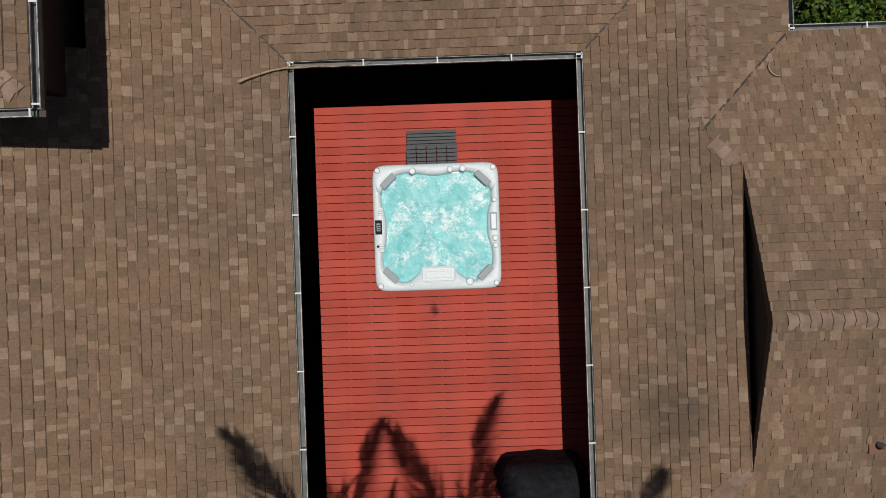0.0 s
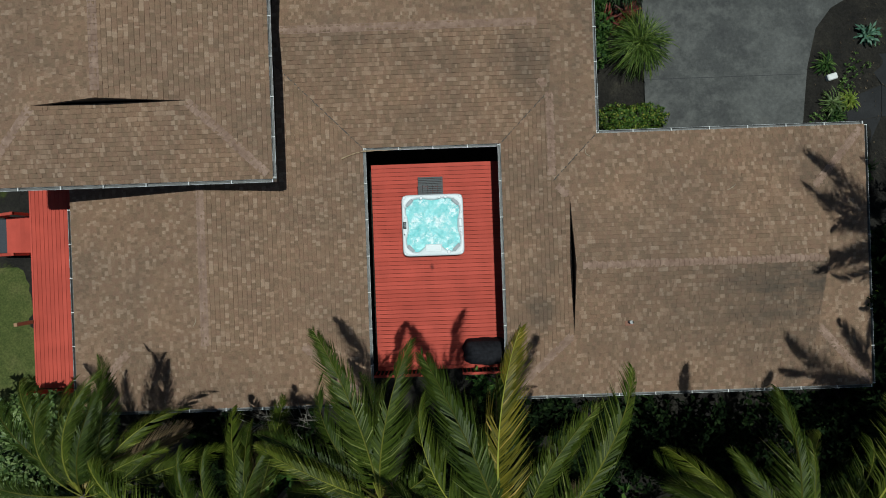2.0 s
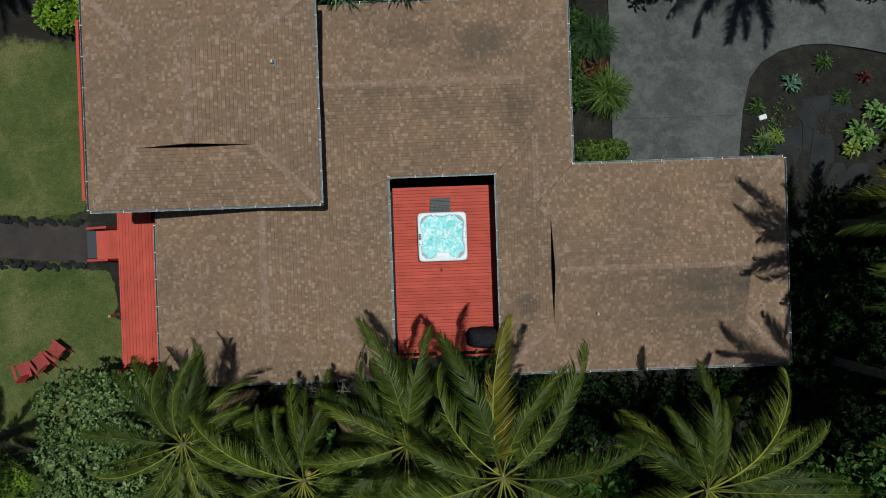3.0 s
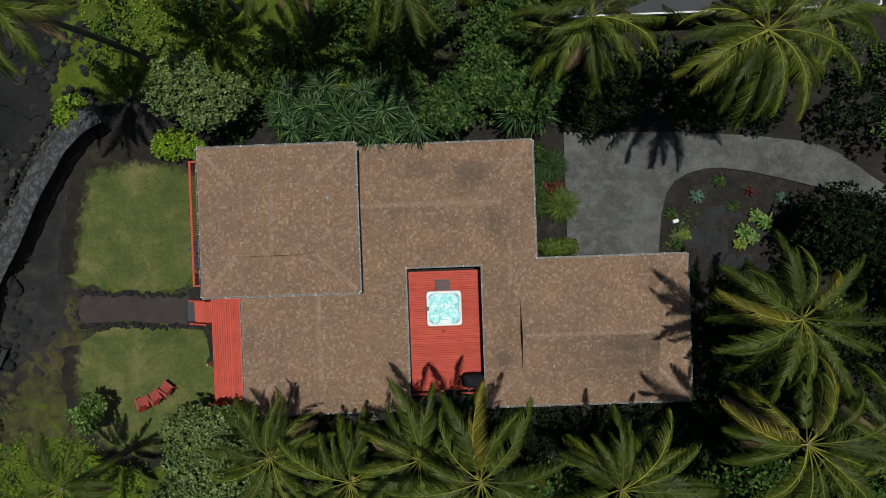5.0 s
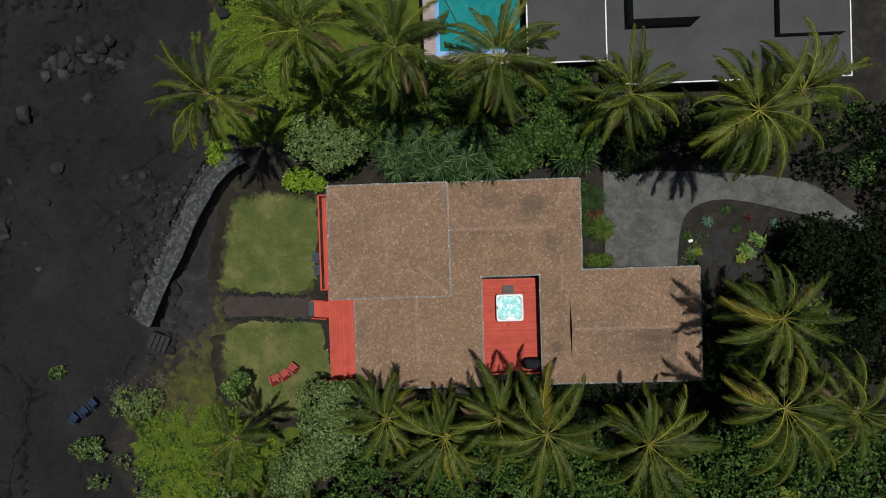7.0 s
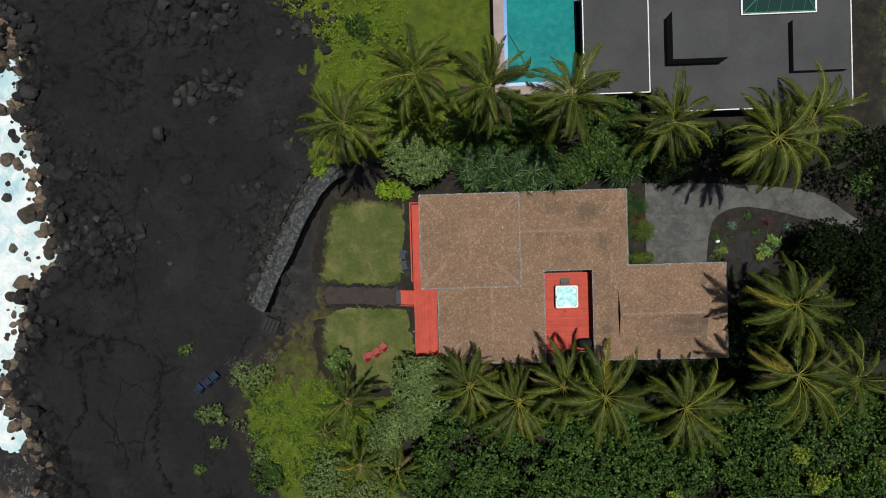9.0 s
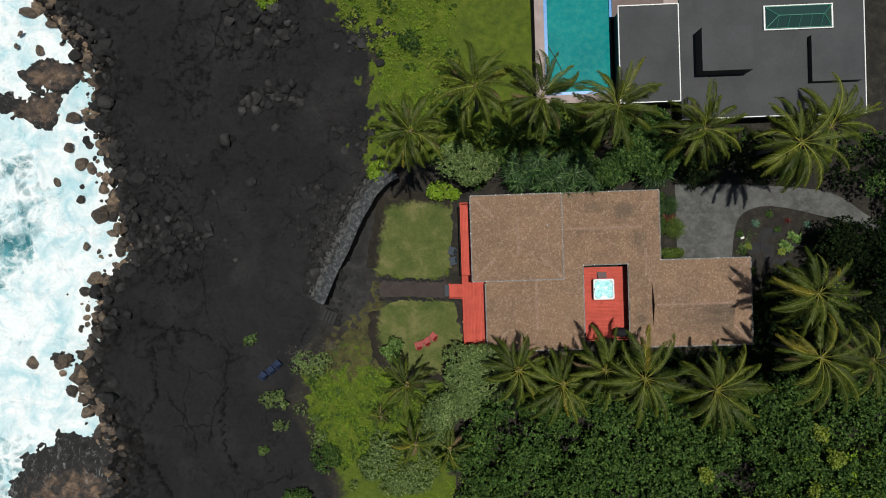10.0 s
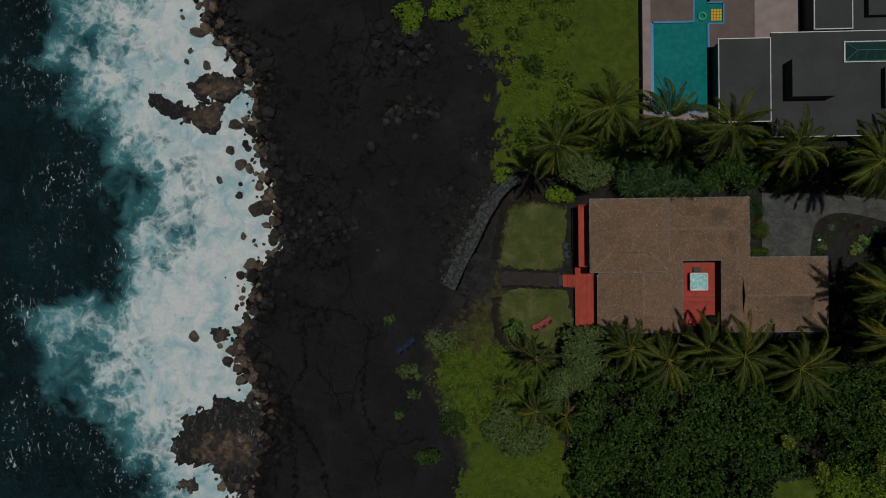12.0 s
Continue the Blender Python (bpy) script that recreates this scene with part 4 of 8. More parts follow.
WX0, WX1, WY0 = -12.1, -2.32, -5.5
CY, CX1, EX, EY0, EY1 = 2.97, 2.26, 14.32, -5.45, 3.18
NX, NY = 5.44, 10.2
UX0, UX1, UY0, UY1 = -13.42, -4.66, 1.77, 10.02
EM, NM, WM, UM = (EY0 + EY1) / 2, (CY + NY) / 2, (WX0 + WX1) / 2, (UX0 + UX1) / 2
G = 2.1                                     # run of a hip below its gablet
CM = (CX1 + NX) / 2                         # ridge of the link between court and drive
cj = CY + (CM - CX1)                        # where its valleys and hips meet
nj = EY1 - (NX - CM)
UG = 2.2
PLANES = {
    "west_west": Plane((WX0, 0), (1, 0), EAVE, [[(WX0, WY0), (WX0, 3.0), (WX0 + G, 3.0), (WX0 + G, WY0 + G)], [(WX0 + G, WY0 + G), (WX0 + G, 3.0), (WM, 3.0), (WM, WY0 + G)]]),
    "west_east": Plane((WX1, 0), (-1, 0), EAVE, [[(WX1, WY0), (WX1, CY), (WX1 - G, CY + G), (WX1 - G, WY0 + G)], [(WX1 - G, WY0 + G), (WX1 - G, CY + G), (-4.95, CY + 2.63), (-4.95, WY0 + G)],
                                                 [(-4.95, WY0 + G), (-4.95, 3.0), (WM, 3.0), (WM, WY0 + G)]]),
    "west_south": Plane((0, WY0), (0, 1), EAVE, [[(WX0, WY0), (WX1, WY0), (WX1 - G, WY0 + G), (WX0 + G, WY0 + G)]]),
    "north_south": Plane((0, CY), (0, 1), EAVE, [[(WX1, CY), (CX1, CY), (CM, cj), (CM, NM), (-4.95, NM), (-4.95, CY + 2.63)], [(CM, cj), (CM + 0.001, cj), (NX - 2.0, CY + 2.0), (NX - 2.0, NM), (CM, NM)]]),
    "north_north": Plane((0, NY), (0, -1), EAVE, [[(-4.95, NY), (NX - 2.0, NY), (NX - 2.0, NM), (-4.95, NM)], [(NX - 2.0, NY), (NX, NY), (NX - 2.0, NY - 2.0)]]),
    "north_east": Plane((NX, 0), (-1, 0), EAVE, [[(NX, cj), (NX, NY), (NX - 2.0, NY - 2.0), (NX - 2.0, CY + 2.0), (CM, cj)], [(NX, EY1), (NX, cj), (CM, cj), (CM, nj)]]),
    "east_west": Plane((CX1, 0), (1, 0), EAVE, [[(CX1, nj), (CX1, CY), (CM, cj), (CM, nj)], [(CX1, EY0), (CX1, nj), (CM, nj), (CX1 + G, EY1 - G), (CX1 + G, EY0 + G)]]),
    "east_north": Plane((0, EY1), (0, -1), EAVE, [[(NX, EY1), (EX, EY1), (EX - G, EY1 - G), (CX1 + G, EY1 - G), (CM, nj)], [(CX1 + G, EY1 - G), (EX - G, EY1 - G), (EX - G, EM), (CX1 + G, EM)]]),
    "east_south": Plane((0, EY0), (0, 1), EAVE, [[(CX1, EY0), (EX, EY0), (EX - G, EY0 + G), (CX1 + G, EY0 + G)], [(CX1 + G, EY0 + G), (EX - G, EY0 + G), (EX - G, EM), (CX1 + G, EM)]]),
    "east_east": Plane((EX, 0), (-1, 0), EAVE, [[(EX, EY0), (EX, EY1), (EX - G, EY1 - G), (EX - G, EY0 + G)]]),
    "upper_west": Plane((UX0, 0), (1, 0), EAVE_UP, [[(UX0, UY0), (UX0, UY1), (UX0 + UG, UY1 - UG), (UX0 + UG, UY0 + UG)], [(UX0 + UG, UY0 + UG), (UX0 + UG, UY1 - UG), (UM, UY1 - UG), (UM, UY0 + UG)]]),
    "upper_east": Plane((UX1, 0), (-1, 0), EAVE_UP, [[(UX1, UY0), (UX1, UY1), (UX1 - UG, UY1 - UG), (UX1 - UG, UY0 + UG)], [(UX1 - UG, UY0 + UG), (UX1 - UG, UY1 - UG), (UM, UY1 - UG), (UM, UY0 + UG)]]),
    "upper_south": Plane((0, UY0), (0, 1), EAVE_UP, [[(UX0, UY0), (UX1, UY0), (UX1 - UG, UY0 + UG), (UX0 + UG, UY0 + UG)]]),
    "upper_north": Plane((0, UY1), (0, -1), EAVE_UP, [[(UX0, UY1), (UX1, UY1), (UX1 - UG, UY1 - UG), (UX0 + UG, UY1 - UG)]]),
}

# roof boards below the shingles
for p in PLANES.values():
    for a in p.areas:
        bm = bmesh.new()
        top = [bm.verts.new((x, y, p.h(x, y) - 0.012)) for x, y in a]
        low = [bm.verts.new((x, y, p.h(x, y) - 0.10)) for x, y in a]
        bm.faces.new(top), bm.faces.new(low[::-1])
        for i in range(len(a)):
            bm.faces.new((low[i - 1], low[i], top[i], top[i - 1]))
        part("roof_board", bm, M_SOFFIT, house)

# shingles: courses of tabs, clipped to the slopes; those round the court are pieces of their own
COURSE, WIDTHS = 0.131, (0.07, 0.09, 0.11, 0.15)
TAB_MESH = {}


def tab_solid(quad, p, lift):
    """Vertices and faces of one tab over a plan polygon: thick at the lower edge, thin at the upper."""
    lo = min(p.d(*q) for q in quad)
    top = [(x, y, p.h(x, y) + 0.003 + lift * max(0.0, 1 - (p.d(x, y) - lo) / (COURSE * 1.15))) for x, y in quad]
    n = len(quad)
    low = [(x - p.up[0] * 0.010, y - p.up[1] * 0.010) if p.d(x, y) - lo < 0.004 else (x, y) for x, y in quad]
    return top + [(x, y, p.h(x, y) - 0.01) for x, y in low], [tuple(range(n))] + [(i, i - 1 if i else n - 1, n + (i - 1 if i else n - 1), n + i) for i in range(n)]


rng = random.Random(4)
pieces = []
verts, faces = [], []
for key, p in PLANES.items():
    ux, uy = p.up
    sx_, sy_ = -uy, ux
    pts = [q for a in p.areas for q in a]
    umin, umax = min(q[0] * sx_ + q[1] * sy_ for q in pts), max(q[0] * sx_ + q[1] * sy_ for q in pts)
    dmax = max(p.d(*q) for q in pts)
    row = 0
    while row * COURSE < dmax:
        d0, d1 = row * COURSE - 0.02, (row + 1) * COURSE
        u = umin - rng.random() * 0.3
        while u < umax:
            w = rng.choice(WIDTHS)
            thick = rng.random() < 0.55
            lift = rng.choice((0.020, 0.024, 0.027)) if thick else rng.choice((0.009, 0.012))
            d0j = d0 + (rng.choice((0.0, 0.002)) if thick else rng.choice((0.008, 0.012)))
            base = (p.foot[0] * abs(ux), p.foot[1] * abs(uy))
            quad = [(base[0] + ux * d + sx_ * s, base[1] + uy * d + sy_ * s) for s, d in ((u, d0j), (u + w - 0.0014, d0j), (u + w - 0.0014, d1 - 0.008), (u, d1 - 0.008))]
            if ux * sy_ - uy * sx_ > 0:
                quad = quad[::-1]
            u += w
            for a in p.areas:
                c = clip(quad, a)
                if len(c) < 3:
                    continue
                size = abs(sum(m[0] * n[1] - n[0] * m[1] for m, n in zip(c, c[1:] + c[:1]))) / 2
                if key == "east_west" and size > 0.999 * (w - 0.0014) * (d1 - 0.008 - d0j) and len(pieces) < 300 and -1.75 < quad[0][1] < 1.6 and quad[0][0] < 4.2:
                    pieces.append((quad, p, w, lift, d0j))
                    continue
                v, f = tab_solid(c, p, lift)
                o = len(verts)
                verts += v
                faces += [tuple(o + i for i in g) for g in f]
        row += 1
tagged(raw("shingles", verts, faces, M_SHINGLE, house), "brown asphalt shingles with pale tabs", kind="stuff")


def roof_z(x, y, upper):
    """Height of the shingled surface at a plan point."""
    best = -9
    for k, p in PLANES.items():
        if k.startswith("upper") == upper:
            for a in p.areas:
                if all((bx - ax) * (y - ay) - (by - ay) * (x - ax) >= -1e-6 for (ax, ay), (bx, by) in zip(a, a[1:] + a[:1])):
                    best = max(best, p.h(x, y))
    return best


def caps(p0, p1, upper, step_=0.15, wing=0.13):
    """Folded cap shingles along a ridge or hip."""
    a, b = Vector(p0), Vector(p1)
    d = (b - a).normalized()
    s = Vector((-d.y, d.x))
    vs, fs = [], []
    a, b = a + d * 0.2, b - d * 0.04
    for i in range(int((b - a).length / step_)):
        o = len(vs)
        for k, lift in ((i * step_, 0.035), (i * step_ + step_ * 1.1, 0.018)):
            c = a + d * k
            zc = max(roof_z(c.x + e, c.y + f, upper) for e in (-0.03, 0, 0.03) for f in (-0.03, 0, 0.03))
            if zc < 0:
                continue
            for w in (-wing, 0, wing):
                q = c + s * w
                z = roof_z(q.x, q.y, upper)
                vs.append((q.x, q.y, (z if z > 0 else zc - PITCH * 0.7 * abs(w)) + lift - (0.012 if w else 0)))
                vs.append((q.x, q.y, (z if z > 0 else zc - PITCH * 0.7 * abs(w)) - 0.03))
        fs += [(o, o + 6, o + 8, o + 2), (o + 2, o + 8, o + 10, o + 4), (o + 1, o, o + 2, o + 3), (o + 3, o + 2, o + 4, o + 5), (o, o + 1, o + 7, o + 6), (o + 4, o + 10, o + 11, o + 5)]
    return vs, fs


cap_lines = [((WM, WY0 + G), (WM, 1.9), False), ((WX0, WY0), (WX0 + G, WY0 + G), False), ((WX1, WY0), (WX1 - G, WY0 + G), False),
             ((-4.9, NM), (NX - 2.0, NM), False), ((NX, NY), (NX - 2.0, NY - 2.0), False), ((CM, cj), (NX - 2.0, CY + 2.0), False), ((CM, nj), (CM, cj), False),
             ((CM, nj), (CX1 + G, EY1 - G), False), ((CX1, EY0), (CX1 + G, EY0 + G), False), ((CX1 + G, EM), (EX - G, EM), False), ((EX, EY1), (EX - G, EY1 - G), False), ((EX, EY0), (EX - G, EY0 + G), False),
             ((UM, UY0 + UG), (UM, UY1 - UG), True), ((UX0, UY0), (UX0 + UG, UY0 + UG), True), ((UX1, UY0), (UX1 - UG, UY0 + UG), True), ((UX0, UY1), (UX0 + UG, UY1 - UG), True), ((UX1, UY1), (UX1 - UG, UY1 - UG), True)]
cv, cf = [], []
cap_count = 0
for a, b, up in cap_lines:
    v, f = caps(a, b, up)
    if not up and cap_count < 280 and max(a[0], b[0]) < 13 and min(a[0], b[0]) > -5:
        for k in range(0, len(f), 6):
            o = 2 * k
            raw("ridge_cap", v[o:o + 12], [tuple(i - o for i in g) for g in f[k:k + 6]], M_CAP, house)
            cap_count += 1
    else:
        cf += [tuple(i + len(cv) for i in g) for g in f]
        cv += v
tagged(raw("ridge_capping", cv, cf, M_CAP, house), "folded cap shingles on ridges and hips", kind="stuff")


# dark metal in the valleys
for (ax, ay), (bx, by) in (((WX1, CY), (-4.95, CY + 2.63)), ((CX1, CY), (CM, cj)), ((NX, EY1), (CM, nj))):
    d = Vector((bx - ax, by - ay)).normalized()
    s = Vector((-d.y, d.x)) * 0.016
    za, zb = EAVE + 0.02, EAVE + PITCH * abs(bx - ax) + 0.02
    ring = [(ax + s.x, ay + s.y), (ax - s.x, ay - s.y), (bx - s.x, by - s.y), (bx + s.x, by + s.y)]
    v = [(x, y, z) for (x, y), z in zip(ring, (za, za, zb, zb))] + [(x, y, z - 0.04) for (x, y), z in zip(ring, (za, za, zb, zb))]
    raw("valley_flashing", v, [(0, 1, 2, 3)[::-1], (4, 5, 6, 7), (0, 1, 5, 4), (1, 2, 6, 5), (2, 3, 7, 6), (3, 0, 4, 7)], M_VALLEY, house)


def gablet(along, at, mid, half, base, rise, face):
    """The small dark gable at the top of a hip: a recessed triangular louver, near black for its shade, and two barge
    boards. along: 'y' when the triangle runs along y.
    """
    bm = bmesh.new()
    place = lambda s, n, z: (at + n, mid + s, z) if along == "y" else (mid + s, at + n, z)
    back = -face * 0.05
    tri = [place(-half, back, base - 0.05), place(half, back, base - 0.05), place(0, back, base + rise - 0.02)]
    deep = [place(-half, back - face * 0.06, base - 0.05), place(half, back - face * 0.06, base - 0.05), place(0, back - face * 0.06, base + rise - 0.02)]
    a, b = [bm.verts.new(v) for v in tri], [bm.verts.new(v) for v in deep]
    bm.faces.new(a), bm.faces.new(b[::-1])
    for i in range(3):
        bm.faces.new((a[i - 1], a[i], b[i], b[i - 1]))
    g = part("gablet", bm, M_SHADEFACE, house, "dark triangular gable vent")
    for sgn in (-1, 1):
        bm = bmesh.new()
        q = [(sgn * half, base), (0, base + rise), (0, base + rise - 0.13), (sgn * half * 0.97, base - 0.03)]
        a = [bm.verts.new(place(s, 0.0, z - 0.012)) for s, z in q]
        b = [bm.verts.new(place(s, -face * 0.025, z - 0.012)) for s, z in q]
        bm.faces.new(a), bm.faces.new(b[::-1])
        for i in range(4):
            bm.faces.new((a[i - 1], a[i], b[i], b[i - 1]))
        part("barge_board", bm, M_DARK_RED, house, "dark red barge board")


hw = (EY1 - EY0) / 2 - G
gablet("y", CX1 + G + 0.01, EM, hw, EAVE + PITCH * G, PITCH * hw, -1)
gablet("y", EX - G - 0.01, EM, hw, EAVE + PITCH * G, PITCH * hw, 1)
hn = (NY - CY) / 2 - 2.0
gablet("y", NX - 2.0 - 0.01, NM, hn, EAVE + PITCH * 2.0, PITCH * hn, 1)
hw2 = (WX1 - WX0) / 2 - G
gablet("x", WY0 + G + 0.01, WM, hw2, EAVE + PITCH * G, PITCH * hw2, -1)
hu = (UX1 - UX0) / 2 - UG
gablet("x", UY0 + UG + 0.01, UM, hu, EAVE_UP + PITCH * UG, PITCH * hu, -1)
gablet("x", UY1 - UG - 0.01, UM, hu, EAVE_UP + PITCH * UG, PITCH * hu, 1)


def gutter(a, b, out, z, name="gutter"):
    """A metal gutter trough along an eave, with white straps every metre or so; out: the plan way away from the roof."""
    a, b, o = Vector(a), Vector(b), Vector(out)
    d = (b - a).normalized()
    prof = [(0.0, -0.03), (0.0, -0.12), (0.085, -0.12), (0.10, -0.012), (0.09, -0.012), (0.078, -0.10), (0.008, -0.10), (0.008, -0.03)]
    bm = bmesh.new()
    r = [[bm.verts.new((c.x + o.x * s, c.y + o.y * s, z + h)) for s, h in prof] for c in (a, b)]
    for i in range(len(prof)):
        bm.faces.new((r[0][i - 1], r[0][i], r[1][i], r[1][i - 1]))
    bm.faces.new(r[0]), bm.faces.new(r[1][::-1])
    bmesh.ops.recalc_face_normals(bm, faces=bm.faces[:])
    g = part(name, bm, M_GUTTER, house, "weathered grey metal gutter")
    n = max(1, int((b - a).length / 1.12))
    for i in range(n + 1):
        c = a + d * min((b - a).length - 0.03, 0.03 + i * (b - a).length / n)
        e = c + d * 0.022 + o * 0.105
        c2 = c - o * 0.01
        part("gutter_strap", boxed(min(c2.x, e.x), max(c2.x, e.x), min(c2.y, e.y), max(c2.y, e.y), z - 0.012, z + 0.006), M_BRACKET, g)
    e0, e1 = a - o * 0.002, b + o * 0.012
    part("drip_edge", boxed(min(e0.x, e1.x), max(e0.x, e1.x), min(e0.y, e1.y), max(e0.y, e1.y), z - 0.028, z - 0.004), M_DRIP, g, "worn white drip edge")
    e0, e1 = a + o * 0.091, b + o * 0.101
    part("front_lip", boxed(min(e0.x, e1.x), max(e0.x, e1.x), min(e0.y, e1.y), max(e0.y, e1.y), z - 0.012, z - 0.006), M_DRIP, g)
    f0, f1 = a - o * 0.03, b - o * 0.005
    part("fascia", boxed(min(f0.x, f1.x) - 0.003, max(f0.x, f1.x) + 0.003, min(f0.y, f1.y) - 0.003, max(f0.y, f1.y) + 0.003, z - 0.2, z - 0.025), M_DARK_RED, house)


for a, b, o in (((WX0, 1.3), (WX0, WY0), (-1, 0)), ((WX0, WY0), (WX1, WY0), (0, -1)), ((WX1, WY0), (WX1, CY), (1, 0)), ((WX1, CY), (CX1, CY), (0, -1)), ((CX1, CY), (CX1, EY0), (-1, 0)),
                ((CX1, EY0), (EX, EY0), (0, -1)), ((EX, EY0), (EX, EY1), (1, 0)), ((EX, EY1), (NX, EY1), (0, 1)), ((NX, EY1), (NX, NY), (1, 0)), ((NX, NY), (-4.4, NY), (0, 1))):
    gutter(a, b, o, EAVE)
for a, b, o in (((UX0, UY1), (UX0, UY0), (-1, 0)), ((UX0, UY0), (UX1, UY0), (0, -1)), ((UX1, UY0), (UX1, UY1), (1, 0)), ((UX1, UY1), (UX0, UY1), (0, 1))):
    gutter(a, b, o, EAVE_UP)

# walls
for x0, x1, y0, y1, z0, z1 in ((-11.4, -11.25, -4.8, 1.6, -0.2, 2.6), (-11.25, -3.1, -4.8, -4.65, -0.2, 2.6), (-3.1, -2.95, -4.8, 3.6, -0.2, 2.6), (-2.95, 2.95, 3.6, 3.75, 0.2, 2.6),
                               (2.95, 3.1, -4.75, 3.75, 0.3, 2.6), (3.1, 13.5, -4.75, -4.6, 0.3, 2.6), (13.5, 13.65, -4.75, 2.5, 0.3, 2.6), (4.75, 13.5, 2.35, 2.5, 0.3, 2.6), (4.75, 4.9, 2.5, 9.5, 0.3, 2.6),
                               (-5.2, 4.75, 9.35, 9.5, 0.0, 2.6), (-12.7, -12.55, 2.3, 9.4, -0.2, 5.15), (-12.55, -5.2, 2.3, 2.45, -0.2, 5.15), (-5.35, -5.2, 2.45, 9.4, 0.0, 5.15), (-12.55, -5.35, 9.25, 9.4, -0.2, 5.15)):
    part("wall", boxed(x0, x1, y0, y1, z0, z1), M_SIDING, house, "reddish brown siding")
# soffits
for x0, x1, y0, y1, z in ((-13.5, -4.58, 1.69, 10.1, EAVE_UP - 0.14),):
    part("soffit", boxed(x0, x1, y0, y1, z - 0.02, z), M_SOFFIT, house)

# vents on the roofs
for i, (x, y, up) in enumerate(((6.12, -3.0, False), (-6.14, 7.0, True))):
    z = roof_z(x, y, up)
    f = part("roof_vent", tube([(x, y, z - 0.02), (x, y, z + 0.22), (x + 0.02, y, z + 0.24)], [0.06, 0.06, 0.057], 14), M_BRACKET, house, "short white vent pipe")
    # near-black disc stands in for the shade inside the open pipe
    part("pipe_mouth", tube([(x + 0.02, y, z + 0.2), (x + 0.02, y, z + 0.245)], [0.044, 0.044], 12), M_SHADEFACE, f)
    part("flashing", boxed(x - 0.16, x + 0.12, y - 0.13, y + 0.13, z - 0.03, z + 0.025, 0.005), material("rust_flashing", (0.20, 0.085, 0.05), 0.7) if i == 0 else M_GUTTER, f, "rusty square flashing")

# ---- court deck, west deck, balcony ----
DECK = 0.92
deck = empty("deck", "red painted timber deck of the inner court", "deck", kind="structure")
y = 2.60
while y > -4.72:
    board = part("board", boxed(-2.24, 2.94, y - 0.1335, y, DECK - 0.03, DECK, 0.002), M_RED, deck)
    y -= 0.1445
for k in range(13):
    x = -2.15 + k * 0.412
    part("joist", boxed(x - 0.02, x + 0.02, -4.7, 2.58, DECK - 0.2, DECK - 0.032), M_DARK_RED, deck)
    # added red strips stand for the joist tops seen in the gaps
    part("joint_filling", boxed(x - 0.006, x + 0.006, -4.7, 2.46, DECK - 0.031, DECK - 0.014), M_RED, deck)
rail = part("handrail", boxed(-2.3, -0.55, -4.84, -4.75, DECK + 0.82, DECK + 0.86, 0.006), M_RED, deck)
rail = part("handrail", boxed(0.75, 2.9, -4.84, -4.75, DECK + 0.82, DECK + 0.86, 0.006), M_RED, deck)
for x in [v * 0.14 - 2.28 for v in range(13)] + [0.78 + v * 0.14 for v in range(16)]:
    part("baluster", boxed(x - 0.018, x + 0.018, -4.815, -4.78, DECK - 0.1, DECK + 0.82), M_RED, deck)
for i in range(4):
    part("stair_tread", boxed(-0.5, 0.7, -5.02 - 0.27 * i, -4.76 - 0.27 * i, DECK - 0.2 - 0.18 * i, DECK - 0.16 - 0.18 * i, 0.005), M_RED, deck)

west_deck = empty("deck", "red painted timber deck along the west wall", "deck", kind="structure")
x = -14.45
while x < -12.2:
    part("board", boxed(x, x + 0.137, -4.95 if x < -12.3 else -4.9, 2.2 if x < -13.1 else 1.5, DECK - 0.03, DECK, 0.004), M_RED, west_deck)
    x += 0.1445
part("rim_board", boxed(-14.52, -14.46, -4.97, 2.2, DECK - 0.25, DECK - 0.005), M_RED, west_deck)
part("boards_under_wall", boxed(-12.2, -11.4, -4.9, 1.5, DECK - 0.03, DECK - 0.004), M_RED, west_deck)
for i in range(5):
    part("stair_tread", boxed(-14.80 - 0.27 * i, -14.53 - 0.27 * i, -0.12, 1.24, DECK - 0.21 - 0.155 * i, DECK - 0.165 - 0.155 * i, 0.005), M_RED, west_deck)
for y in (-0.18, 1.24):
    bm = bmesh.new()
    q = [(-15.95, 0.85), (-14.55, 1.78), (-14.55, 1.72), (-15.95, 0.79)]
    a, b = [bm.verts.new((x, y, z)) for x, z in q], [bm.verts.new((x, y + 0.1, z)) for x, z in q]
    bm.faces.new(a), bm.faces.new(b[::-1])
    for i in range(4):
        bm.faces.new((a[i - 1], a[i], b[i], b[i - 1]))
    bmesh.ops.recalc_face_normals(bm, faces=bm.faces[:])
    part("handrail", bm, M_RED, west_deck)
    for x, top in ((-15.85, 0.82), (-14.6, 1.82)):
        part("post", boxed(x - 0.05, x + 0.05, y, y + 0.1, 0.0, top, 0.006), M_RED, west_deck)
part("post", boxed(-14.62, -14.5, -2.62, -2.5, 0.0, 1.85, 0.008), material("bare_post", (0.35, 0.20, 0.11), 0.8), west_deck, "bare timber post top")
part("handrail", boxed(-14.6, -12.35, -5.06, -4.96, DECK + 0.84, DECK + 0.88, 0.006), M_RED, west_deck)
for x in [-14.5 + 0.14 * v for v in range(16)]:
    part("baluster", boxed(x - 0.018, x + 0.018, -5.03, -4.99, DECK - 0.1, DECK + 0.84), M_RED, west_deck)

